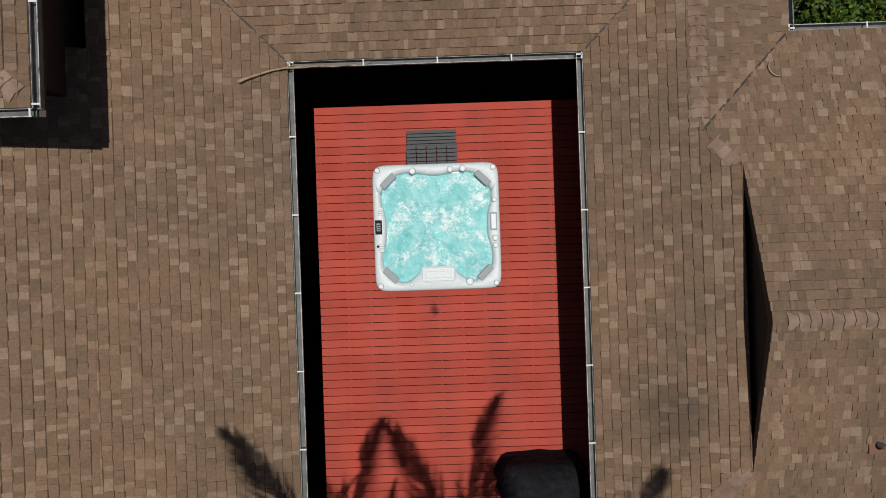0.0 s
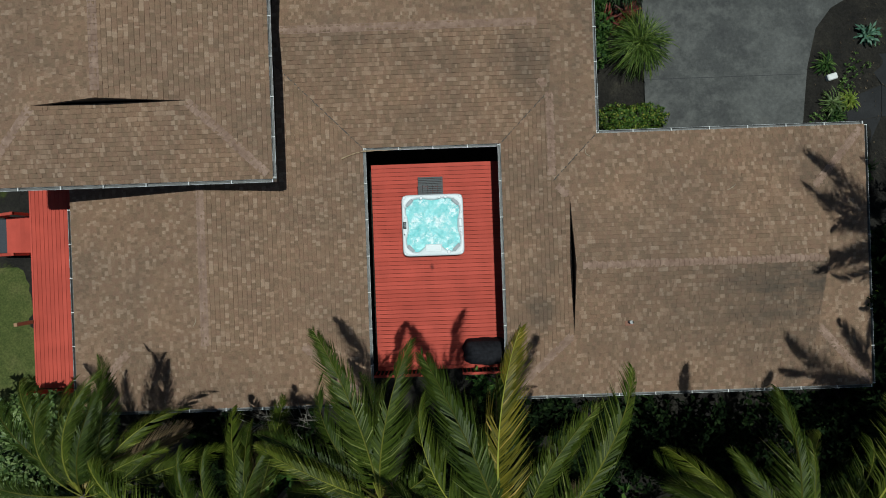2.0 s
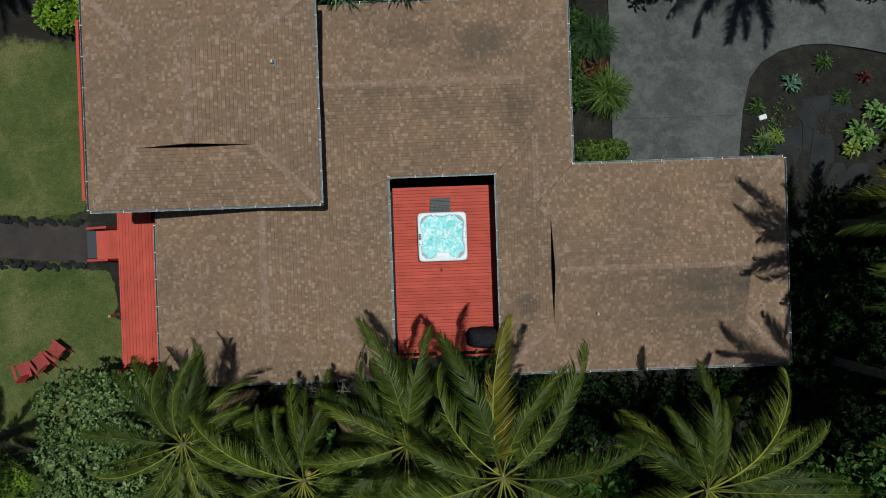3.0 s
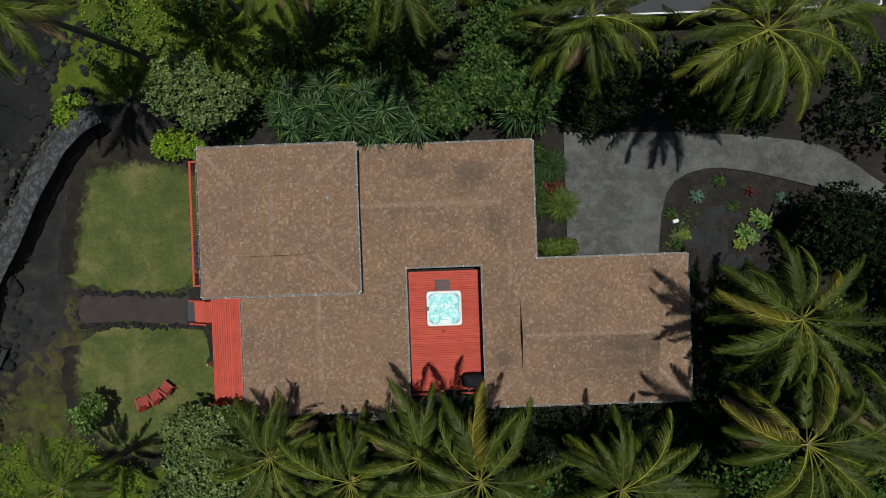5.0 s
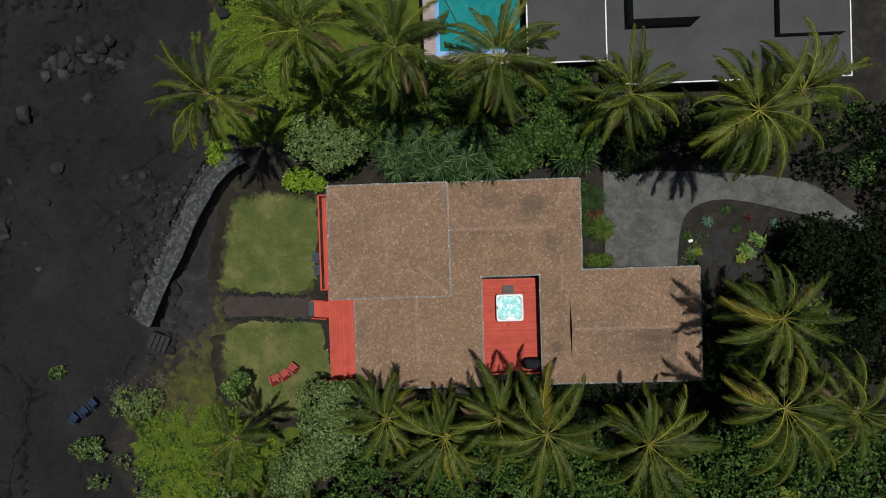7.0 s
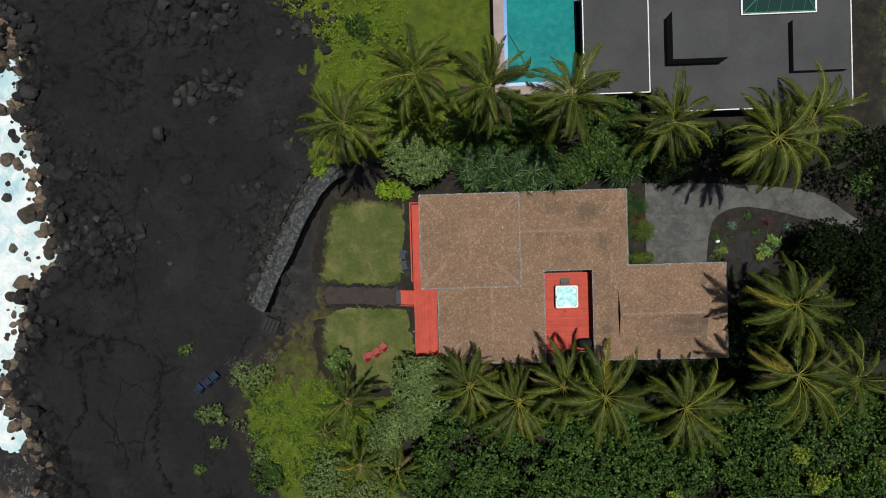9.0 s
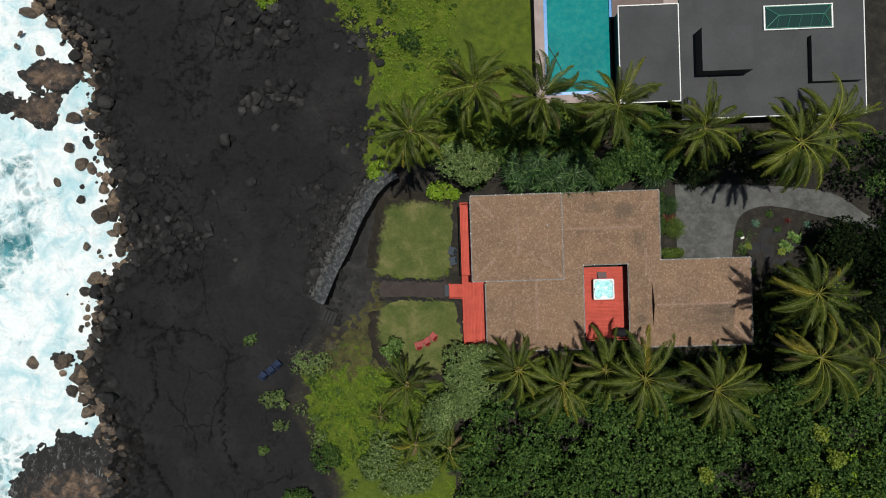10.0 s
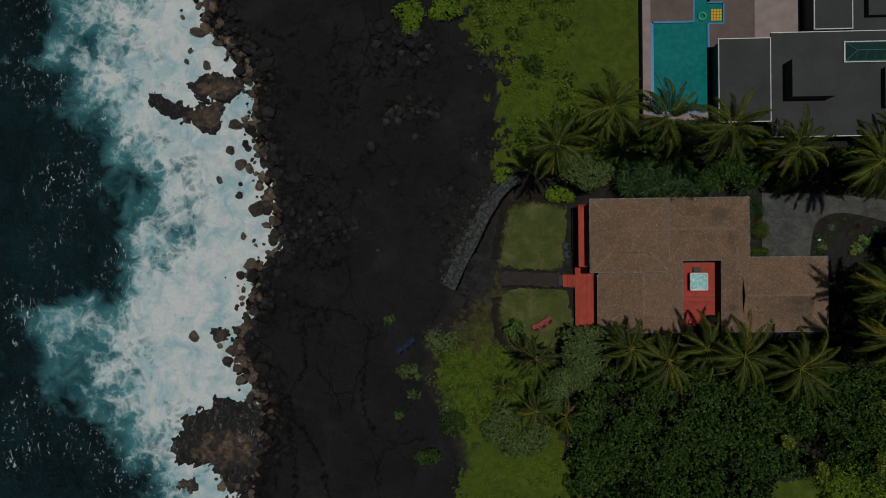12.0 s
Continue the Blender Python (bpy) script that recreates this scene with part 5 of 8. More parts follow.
balcony = empty("balcony", "long narrow red balcony under the upper eave", "balcony", kind="structure")
BAL = 2.75
x = -14.38
while x < -12.75:
    part("board", boxed(x, x + 0.137, 2.35, 9.5, BAL - 0.03, BAL, 0.004), M_RED, balcony)
    x += 0.1445
part("handrail", boxed(-14.5, -14.38, 2.3, 9.55, BAL + 0.92, BAL + 0.96, 0.008), M_RED, balcony)
for y in (2.3, 9.45):
    part("handrail", boxed(-14.38, -12.72, y, y + 0.1, BAL + 0.92, BAL + 0.96, 0.008), M_RED, balcony)
for i in range(52):
    part("baluster", boxed(-14.46, -14.42, 2.36 + i * 0.139, 2.40 + i * 0.139, BAL - 0.05, BAL + 0.92), M_RED, balcony)
for y in (2.4, 5.9, 9.4):
    part("post", boxed(-14.4, -14.28, y - 0.06, y + 0.06, -0.2, BAL - 0.03, 0.008), M_DARK_RED, balcony)

# ---- things in the court ----
TX, TY, TZ = -0.09, 0.365, 1.78
tub = empty("hot_tub", "square white hot tub full of bubbling turquoise water", "hot tub", at=(TX, TY, DECK))


def squircle(a, half, n=8.0):
    c, s = math.cos(a), math.sin(a)
    r = half / ((abs(c) ** n + abs(s) ** n) ** (1 / n))
    return r * c, r * s


def tub_inner(a):
    """The inner lip: a rounded square pinched at the middle of its sides."""
    x, y = squircle(a, 0.925, 7)
    bump = lambda t, w: math.exp(-(t / w) ** 4)
    x -= math.copysign(0.075, x) * bump(y, 0.34) if abs(x) > 0.7 else 0
    if y < -0.6:
        y += 0.24 * bump(x, 0.40)
    elif y > 0.6:
        y -= 0.03 + 0.03 * math.cos(7 * x)
    k = abs(x) + abs(y)
    if k > 1.55:
        x, y = x * (1 - 0.28 * (k - 1.55)), y * (1 - 0.28 * (k - 1.55))
    return x, y


def ring_mesh(loops, close=False):
    bm = bmesh.new()
    rows = [[bm.verts.new(p) for p in lp] for lp in loops]
    n = len(rows[0])
    for a, b in zip(rows, rows[1:]):
        for i in range(n):
            bm.faces.new((a[i - 1], a[i], b[i], b[i - 1]))
    if close:
        bm.faces.new(rows[-1])
    return bm


ANG = [2 * math.pi * i / 144 for i in range(144)]
at = lambda pts, z: [(TX + x, TY + y, z) for x, y in pts]
outer = lambda h, n=14: [squircle(a, h, n) for a in ANG]
inner = [tub_inner(a) for a in ANG]
grow = lambda k: [(x * k, y * k) for x, y in inner]
part("cabinet", ring_mesh([at(outer(1.0), DECK), at(outer(1.0), TZ - 0.1)]), M_STEP, tub, "dark tub cabinet")
part("rim", ring_mesh([at(outer(1.0), TZ - 0.1), at(outer(1.05), TZ - 0.09), at(outer(1.06), TZ - 0.05), at(outer(1.045), TZ - 0.012), at(outer(1.01), TZ), at(grow(1.06), TZ), at(grow(1.02), TZ - 0.015),
                       at(grow(1.0), TZ - 0.05), at(grow(0.97), TZ - 0.3), at(grow(0.93), TZ - 0.6)], True), M_ACRYLIC, tub, "glossy white acrylic rim", smooth=True)


def tub_ripple():
    bm = bmesh.new()
    n = 60
    g = {}
    for i in range(n + 1):
        for j in range(n + 1):
            x, y = -0.95 + 1.9 * i / n, -0.95 + 1.9 * j / n
            h = 0.018 * noise.fractal(Vector((x * 3.2, y * 3.2, 1.7)), 1.0, 2.0, 4) + 0.022 * max(0, noise.noise(Vector((x * 6, y * 6, 4.0)))) 
            g[i, j] = bm.verts.new((TX + x, TY + y, TZ - 0.11 + h))
    for i in range(n):
        for j in range(n):
            x, y = -0.95 + 1.9 * (i + 0.5) / n, -0.95 + 1.9 * (j + 0.5) / n
            ix, iy = tub_inner(math.atan2(y, x))
            if math.hypot(x, y) < math.hypot(ix, iy) + 0.02:
                bm.faces.new((g[i, j], g[i + 1, j], g[i + 1, j + 1], g[i, j + 1]))
    bmesh.ops.delete(bm, geom=[v for v in bm.verts if not v.link_faces], context="VERTS")
    return bm


part("water_surface", tub_ripple(), M_TUBWATER, tub, "churning turquoise water with white bubbles", smooth=True)
for sx0, sy0 in ((-1, 1), (1, 1), (1, -1), (-1, -1)):
    bm = boxed(-0.15, 0.15, -0.06, 0.06, -0.03, 0.012, 0.014)
    bm.transform(pose(TX + sx0 * 0.79, TY + sy0 * 0.79, TZ - 0.006, 0, 0, -45 * sx0 * sy0))
    part("pillow", bm, M_GREY_PAD, tub, "grey corner headrest")
    cup = part("cup_holder", tube([(TX + sx0 * 0.965, TY + sy0 * 0.965, TZ - 0.01), (TX + sx0 * 0.965, TY + sy0 * 0.965, TZ + 0.006)], [0.05, 0.047], 18), M_COLLAR, tub)
    part("cup_insert", tube([(TX + sx0 * 0.965, TY + sy0 * 0.965, TZ), (TX + sx0 * 0.965, TY + sy0 * 0.965, TZ + 0.012)], [0.038, 0.035], 18), M_KNOB, cup)
seat = part("filter_lid", boxed(TX - 0.29, TX + 0.29, TY - 0.93, TY - 0.66, TZ - 0.02, TZ + 0.012, 0.03), M_ACRYLIC, tub, "white filter lid")
part("handle_slot", boxed(TX - 0.22, TX + 0.22, TY - 0.86, TY - 0.74, TZ + 0.006, TZ + 0.016, 0.012), M_ACRYLIC, seat)
panel = part("control_panel", boxed(TX - 1.03, TX - 0.915, TY - 0.10, TY + 0.14, TZ - 0.01, TZ + 0.012, 0.008), M_DARK_PANEL, tub, "dark oval control panel")
part("display", boxed(TX - 1.003, TX - 0.942, TY - 0.045, TY + 0.085, TZ + 0.005, TZ + 0.015), M_GREY_PAD, panel)
for k in range(3):
    part("key", boxed(TX - 0.992, TX - 0.953, TY - 0.03 + 0.035 * k, TY - 0.008 + 0.035 * k, TZ + 0.012, TZ + 0.019), M_DARK_PANEL, panel)
for dx, dy in ((-0.93, 0.28), (-0.93, -0.33), (0.95, 0.06)):
    b = part("side_grip", boxed(TX + dx - 0.045, TX + dx + 0.045, TY + dy - (0.13 if dx > 0 else 0.07), TY + dy + (0.13 if dx > 0 else 0.07), TZ - 0.008, TZ + 0.014, 0.01), M_KNOB, tub)
    if dx > 0:
        part("bezel", boxed(TX + dx - 0.062, TX + dx + 0.055, TY + dy - 0.15, TY + dy + 0.15, TZ - 0.008, TZ + 0.006, 0.006), M_COLLAR, b)
    if dx < 0:
        for k in (-0.03, 0.0, 0.03):
            part("groove", boxed(TX + dx - 0.04, TX + dx + 0.04, TY + dy + k - 0.005, TY + dy + k + 0.005, TZ + 0.01, TZ + 0.017), M_COLLAR, b)
for dx, dy, r in ((-0.38, 0.94, 0.05), (0.25, 0.95, 0.045), (0.46, 0.96, 0.05), (0.97, 0.42, 0.035), (0.97, -0.22, 0.045), (0.97, -0.34, 0.04), (0.52, -0.93, 0.055), (-0.45, -0.95, 0.03), (-0.99, -0.3, 0.02)):
    part("valve_collar", tube([(TX + dx, TY + dy, TZ - 0.01), (TX + dx, TY + dy, TZ + 0.008)], [r * 1.24, r * 1.18], 18), M_COLLAR, tub)
    part("valve_knob", tube([(TX + dx, TY + dy, TZ - 0.01), (TX + dx, TY + dy, TZ + 0.02), (TX + dx, TY + dy, TZ + 0.026)], [r, r, r * 0.75], 18), M_KNOB if r > 0.025 else M_DARK_PANEL, tub)

steps_ = empty("tub_steps", "dark grey slatted plastic steps beside the hot tub", "steps", at=(-0.1, 1.8, DECK))
for i, (y0, y1, z) in enumerate(((1.80, 2.10, DECK + 0.22), (1.45, 1.80, DECK + 0.44))):
    for j in range(5):
        w = (y1 - y0) / 5
        cuts = 5 if i else 1
        for c in range(cuts):
            g = 0.88 / cuts
            part("slat", boxed(-0.58 + c * g, -0.58 + (c + 1) * g - 0.009 * (c < cuts - 1), y0 + j * w, y0 + (j + 1) * w - 0.008, z - 0.03, z, 0.004), M_STEP, steps_)
    for x in (-0.56, 0.24):
        part("side", boxed(x, x + 0.04, y0, y1 - 0.004, DECK, z - 0.03), M_STEP, steps_)

grill = empty("barbecue_grill", "barbecue under a wrinkled black fabric cover", "grill", at=(1.55, -4.1, DECK))


def cover_mesh():
    bm = bmesh.new()
    rows = []
    for z, k in ((0, 1.05), (0.3, 1.0), (0.62, 1.02), (0.78, 0.98), (0.9, 0.86), (1.02, 0.66), (1.1, 0.45), (1.13, 0.2)):
        lp = []
        for a in ANG[::3]:
            x, y = squircle(a, 1, 3.4)
            w = 1 + 0.07 * noise.noise(Vector((x * 2.2, y * 2.2, z * 2))) + 0.03 * math.sin(a * 9) * (1 - z)
            lp.append((1.60 + 0.76 * x * k * w, -4.12 + 0.42 * y * k * w, DECK + z + 0.03 * noise.noise(Vector((x * 3, y * 3, 9)))))
        rows.append(lp)
    return ring_mesh(rows, True)


part("cover", cover_mesh(), M_BLACK_COVER, grill, smooth=True)
for x in (1.05, 2.05):
    part("leg", boxed(x - 0.03, x + 0.03, -4.3, -4.24, DECK, DECK + 0.4), M_CHARCOAL, grill)

stalk = empty("palm_stalk", "dry tan palm stalk caught in the gutter corner", "debris", at=(-2.7, 2.7, 2.75))
M_TAN = material("dry_palm_stalk", lambda n, l: ramp(n, l, noise_of(n, l, world_pos(n, l), 14, 4), (0.3, (0.26, 0.17, 0.09)), (0.7, (0.50, 0.38, 0.24))), 0.8)
part("stem", tube([(-2.99, 2.61, 2.86), (-2.96, 2.62, 2.865), (-2.90, 2.645, 2.85), (-2.75, 2.71, 2.80), (-2.52, 2.80, 2.72), (-2.3, 2.85, 2.66)], [0.024, 0.032, 0.021, 0.019, 0.016, 0.011], 8), M_TAN, stalk)
for path in (((-2.3, 2.85, 2.66), (-2.0, 2.88, 2.62), (-1.6, 2.86, 2.60), (-1.2, 2.89, 2.59), (-1.02, 2.93, 2.59)), ((-2.35, 2.84, 2.66), (-2.1, 2.845, 2.64), (-1.75, 2.88, 2.60), (-1.5, 2.86, 2.59)), ((-2.4, 2.83, 2.67), (-2.2, 2.90, 2.62), (-1.9, 2.86, 2.61))):
    part("strand", tube(path, [0.008 - 0.001 * k for k in range(len(path))], 5), M_TAN, stalk)


# ---- leaves ----
def leaf_mesh(name, base, along, normal, length, width, mat, parent=None, label="", fold=0.18):
    """Many leaves in one mesh: each a folded blade from base, along its way."""
    b, d, n = (np.asarray(v, float) for v in (base, along, normal))
    d = d / np.linalg.norm(d, axis=1, keepdims=True)
    s = np.cross(d, n)
    s /= np.linalg.norm(s, axis=1, keepdims=True) + 1e-9
    u = np.cross(s, d)
    L, W = np.broadcast_to(length, len(b))[:, None], np.broadcast_to(width, len(b))[:, None]
    mid = b + d * L * 0.5
    v = np.stack([b, mid + s * W * 0.5 + u * W * fold, b + d * L - u * L * 0.12, mid - s * W * 0.5 + u * W * fold], 1).reshape(-1, 3)
    i = np.arange(len(b))[:, None] * 4
    f = np.concatenate([i + np.array([[0, 2, 1]]), i + np.array([[0, 3, 2]])], 0)
    me = bpy.data.meshes.new(name)
    me.vertices.add(len(v)), me.loops.add(f.size), me.polygons.add(len(f))
    me.vertices.foreach_set("co", v.ravel())
    me.loops.foreach_set("vertex_index", f.ravel().astype(np.int32))
    me.polygons.foreach_set("loop_start", np.arange(len(f)) * 3)
    me.update(calc_edges=True)
    return link_mesh(name, me, mat, parent, label)


def unit(r, n):
    v = r.normal(size=(n, 3))
    return v / np.linalg.norm(v, axis=1, keepdims=True)


def rosettes(name, centres, ways, count, length, width, mat, parent=None, label="", spread=0.9, seed=1):
    """Tufts of leaves at twig ends: count leaves fan out round each way."""
    r = np.random.default_rng(seed)
    c, w = np.repeat(centres, count, 0), np.repeat(ways, count, 0)
    d = w * (1 - spread * 0.5) + unit(r, len(c)) * spread
    k = r.uniform(0.75, 1.2, len(c))
    return leaf_mesh(name, c + unit(r, len(c)) * length * 0.12, d, w + 0.3 * unit(r, len(c)), length * k, width * k, mat, parent, label)


def blob_points(r, n, lobes):
    """Points near the upper skin of a crown made of lobes (x, y, z, rx, ry, rz), with their outward ways."""
    pts, ways = [], []
    wgt = np.array([l[3] * l[4] for l in lobes])
    for i in r.choice(len(lobes), n, p=wgt / wgt.sum()):
        x, y, z, rx, ry, rz = lobes[i]
        u = unit(r, 1)[0]
        u[2] = abs(u[2]) if r.random() < 0.8 else u[2]
        k = r.uniform(0.62, 1.08)
        pts.append((x + u[0] * rx * k, y + u[1] * ry * k, z + u[2] * rz * k))
        w = np.array([u[0] / rx, u[1] / ry, u[2] / rz + 0.12])
        ways.append(w / np.linalg.norm(w))
    pts, ways = np.array(pts), np.array(ways)
    keep = np.ones(len(pts), bool)
    for x, y, z, rx, ry, rz in lobes:
        keep &= ((pts[:, 0] - x) / rx) ** 2 + ((pts[:, 1] - y) / ry) ** 2 + ((pts[:, 2] - z) / rz) ** 2 > 0.45
    return pts[keep], ways[keep]


def tree(name, label, x, y, lobes, n, count, length, width, mat, seed, trunk=0.16):
    r = np.random.default_rng(seed)
    g = float(ground_z(np.array([x]), np.array([y]))[0])
    t = empty(name, label, "tree" if name.endswith("tree") else "shrub", at=(x, y, g))
    fork = (x + 0.1, y - 0.05, g + max(0.3, (min(l[2] for l in lobes) - g) * 0.5))
    part("trunk", tube([(x, y, g - 0.1), (x + 0.04, y + 0.03, (g + fork[2]) / 2), fork], [trunk, trunk * 0.8, trunk * 0.65], 8), M_BARK, t)
    for lx, ly, lz, *_ in lobes:
        part("limb", tube([fork, ((fork[0] + lx) / 2, (fork[1] + ly) / 2, (fork[2] + lz) / 2 + 0.15), (lx, ly, lz + 0.2)], [trunk * 0.5, trunk * 0.35, trunk * 0.12], 6), M_BARK, t)
    p, w = blob_points(r, n, lobes)
    rosettes("crown", p, w, count, length, width, mat, t, seed=seed)
    return t


def lobed(r, x, y, z, rx, ry, rz, n, size=0.55):
    """Lobes that fill a crown of the given half sizes unevenly."""
    out = []
    for _ in range(n):
        a, k = r.uniform(0, 6.28), math.sqrt(r.uniform(0, 1)) * 0.75
        s = size * r.uniform(0.7, 1.25)
        out.append((x + math.cos(a) * rx * k, y + math.sin(a) * ry * k, z + rz * r.uniform(-0.25, 0.35) * (1 - k), rx * s, ry * s, rz * s * 1.2))
    return out


# ---- coconut palms ----
def frond_mesh(name, elev, droop, seed, dry=False, length=5.1):
    """A feathered frond along +x from the origin: a tapering rachis that bends down and two rows of drooping leaflets."""
    r = random.Random(seed)
    n = 26
    p, a, pts = Vector((0, 0, 0)), elev, []
    side = r.uniform(-0.75, 0.75)
    for i in range(n + 1):
        k = i / n
        pts.append(p.copy())
        a = elev - droop * (0.30 * k + 0.70 * k * k)
        p = p + Vector((math.cos(a), side * k * 0.9, math.sin(a))) * length / n
    vs, fs, idx = [], [], []
    for i in range(n):
        w0, w1 = 0.034 * (1 - i / n) ** 1.3 + 0.005, 0.034 * (1 - (i + 1) / n) ** 1.3 + 0.005
        o = len(vs)
        up = Vector((0, 0, 0.02))
        vs += [pts[i] + Vector((0, -w0, 0)), pts[i] + Vector((0, 0, w0 * 0.8)) + up, pts[i] + Vector((0, w0, 0)), pts[i + 1] + Vector((0, -w1, 0)), pts[i + 1] + Vector((0, 0, w1 * 0.8)) + up, pts[i + 1] + Vector((0, w1, 0))]
        fs += [(o, o + 1, o + 4, o + 3), (o + 1, o + 2, o + 5, o + 4), (o, o + 3, o + 5, o + 2)]
        idx += [1, 1, 1]
    m = 168
    sag = (r.uniform(0.25, 0.85), r.uniform(0.25, 0.85))
    for j in range(m):
        k = 0.17 + 0.83 * j / (m - 1)
        f = min(k * n, n - 1e-3)
        i = int(f)
        c = pts[i].lerp(pts[i + 1], f - i)
        d = (pts[i + 1] - pts[i]).normalized()
        ll = 0.76 * math.sin(math.pi * min(1, 0.20 + 0.77 * k)) ** 0.85 + 0.05
        for sgn in (-1, 1):
            # leaflets part into uneven groups along the frond
            part_ = noise.noise(Vector((k * 16, sgn * 3.0, seed * 1.7)))
            if r.random() < 0.04 or part_ < -0.34:
                continue
            fwd = 0.42 + 0.80 * k + 0.22 * part_ + r.uniform(-0.14, 0.14)
            way = (d * fwd + Vector((0, sgn * 0.85, 0)) + Vector((0, 0, r.uniform(-0.06, 0.16)))).normalized()
            L = ll * r.uniform(0.62, 1.16)
            w = 0.0132 * (0.75 + 0.4 * math.sin(math.pi * k))
            hang = sag[sgn > 0] + r.uniform(0, 0.28)
            e = c + way * L * 0.50 + d * 0.03 * L + Vector((0, 0, -0.08 * L))
            t = c + way * L * 0.95 + d * 0.22 * L + Vector((0, 0, -hang * L))
            s = (way.cross(Vector((0, 0, 1))).normalized() + Vector((0, 0, r.uniform(-0.3, 0.3)))) * w
            o = len(vs)
            vs += [c - s * 0.5, c + s * 0.5, e + s, t, e - s]
            fs += [(o, o + 4, o + 2, o + 1), (o + 4, o + 3, o + 2)]
            idx += [0, 0]
    me = bpy.data.meshes.new(name)
    me.from_pydata([tuple(v) for v in vs], [], fs)
    me.materials.append(M_FROND_DRY if dry else M_FROND), me.materials.append(M_RACHIS)
    me.polygons.foreach_set("material_index", idx)
    return me


FRONDS = [[frond_mesh("frond", e, dr, 10 * i + j) for j in range(5)] for i, (e, dr) in enumerate(((1.28, 1.7), (0.80, 1.75), (0.38, 1.7), (-0.1, 1.25)))]
DRY = [frond_mesh("frond", -0.35, 0.85, 90 + j, True, 4.0) for j in range(2)]
NUT = material("coconut_husk", lambda n, l: ramp(n, l, noise_of(n, l, world_pos(n, l), 5), (0.3, (0.16, 0.15, 0.03)), (0.7, (0.25, 0.17, 0.06))), 0.6)


def palm(x, y, z, size=1.0, seed=0, lean=(0, 0), count=20, dry=2, aims=(), slim=1.0, name="coconut_palm"):
    """A palm whose crown stands at x, y, z; lean is how far the foot lies from below the crown."""
    r = random.Random(seed)
    fx, fy = x + lean[0], y + lean[1]
    g = float(ground_z(np.array([fx]), np.array([fy]))[0])
    t = empty(name, "coconut palm with arching green fronds and a slim trunk" if not dry else "coconut palm with green fronds, a few dry below", "palm tree", "coconut palms round the house", at=(fx, fy, g))
    n = 9
    path = [(fx + (x - fx) * (k / n) ** 1.4, fy + (y - fy) * (k / n) ** 1.4, g - 0.15 + (z - g + 0.15) * k / n) for k in range(n + 1)]
    part("trunk", tube(path, [0.21 - 0.09 * k / n + 0.05 * (k == 0) for k in range(n + 1)], 9), M_TRUNK, t)
    for k in range(3):
        a = r.uniform(0, 6.28)
        bm = bmesh.new()
        bmesh.ops.create_icosphere(bm, subdivisions=1, radius=0.13)
        bm.transform(pose(x + 0.24 * math.cos(a), y + 0.24 * math.sin(a), z - 0.25))
        part("coconut", bm, NUT, t, smooth=True)
    a0 = r.uniform(0, 6.28)
    for k in range(count + dry):
        ring = min(3, int(4 * (k + 0.5) / count))
        me = DRY[k % 2] if k >= count else r.choice(FRONDS[ring])
        s = size * r.uniform(0.80, 1.10)
        a = a0 + k * 2.39996 + r.uniform(-0.25, 0.25)
        if k < len(aims):
            a, s, me = math.radians(aims[k][0]), aims[k][1] / 4.1, FRONDS[1][k % 5]
        ob = new("frond", me)
        ob.parent = t
        m = pose(x + 0.06 * math.cos(a), y + 0.06 * math.sin(a), z - 0.06 * ring, r.uniform(-24, 24), 0, math.degrees(a)) @ Matrix.Diagonal((s, s * slim, s, 1))
        ob.matrix_parent_inverse = Matrix.Translation((-fx, -fy, -g))
        ob.matrix_basis = m
    return t


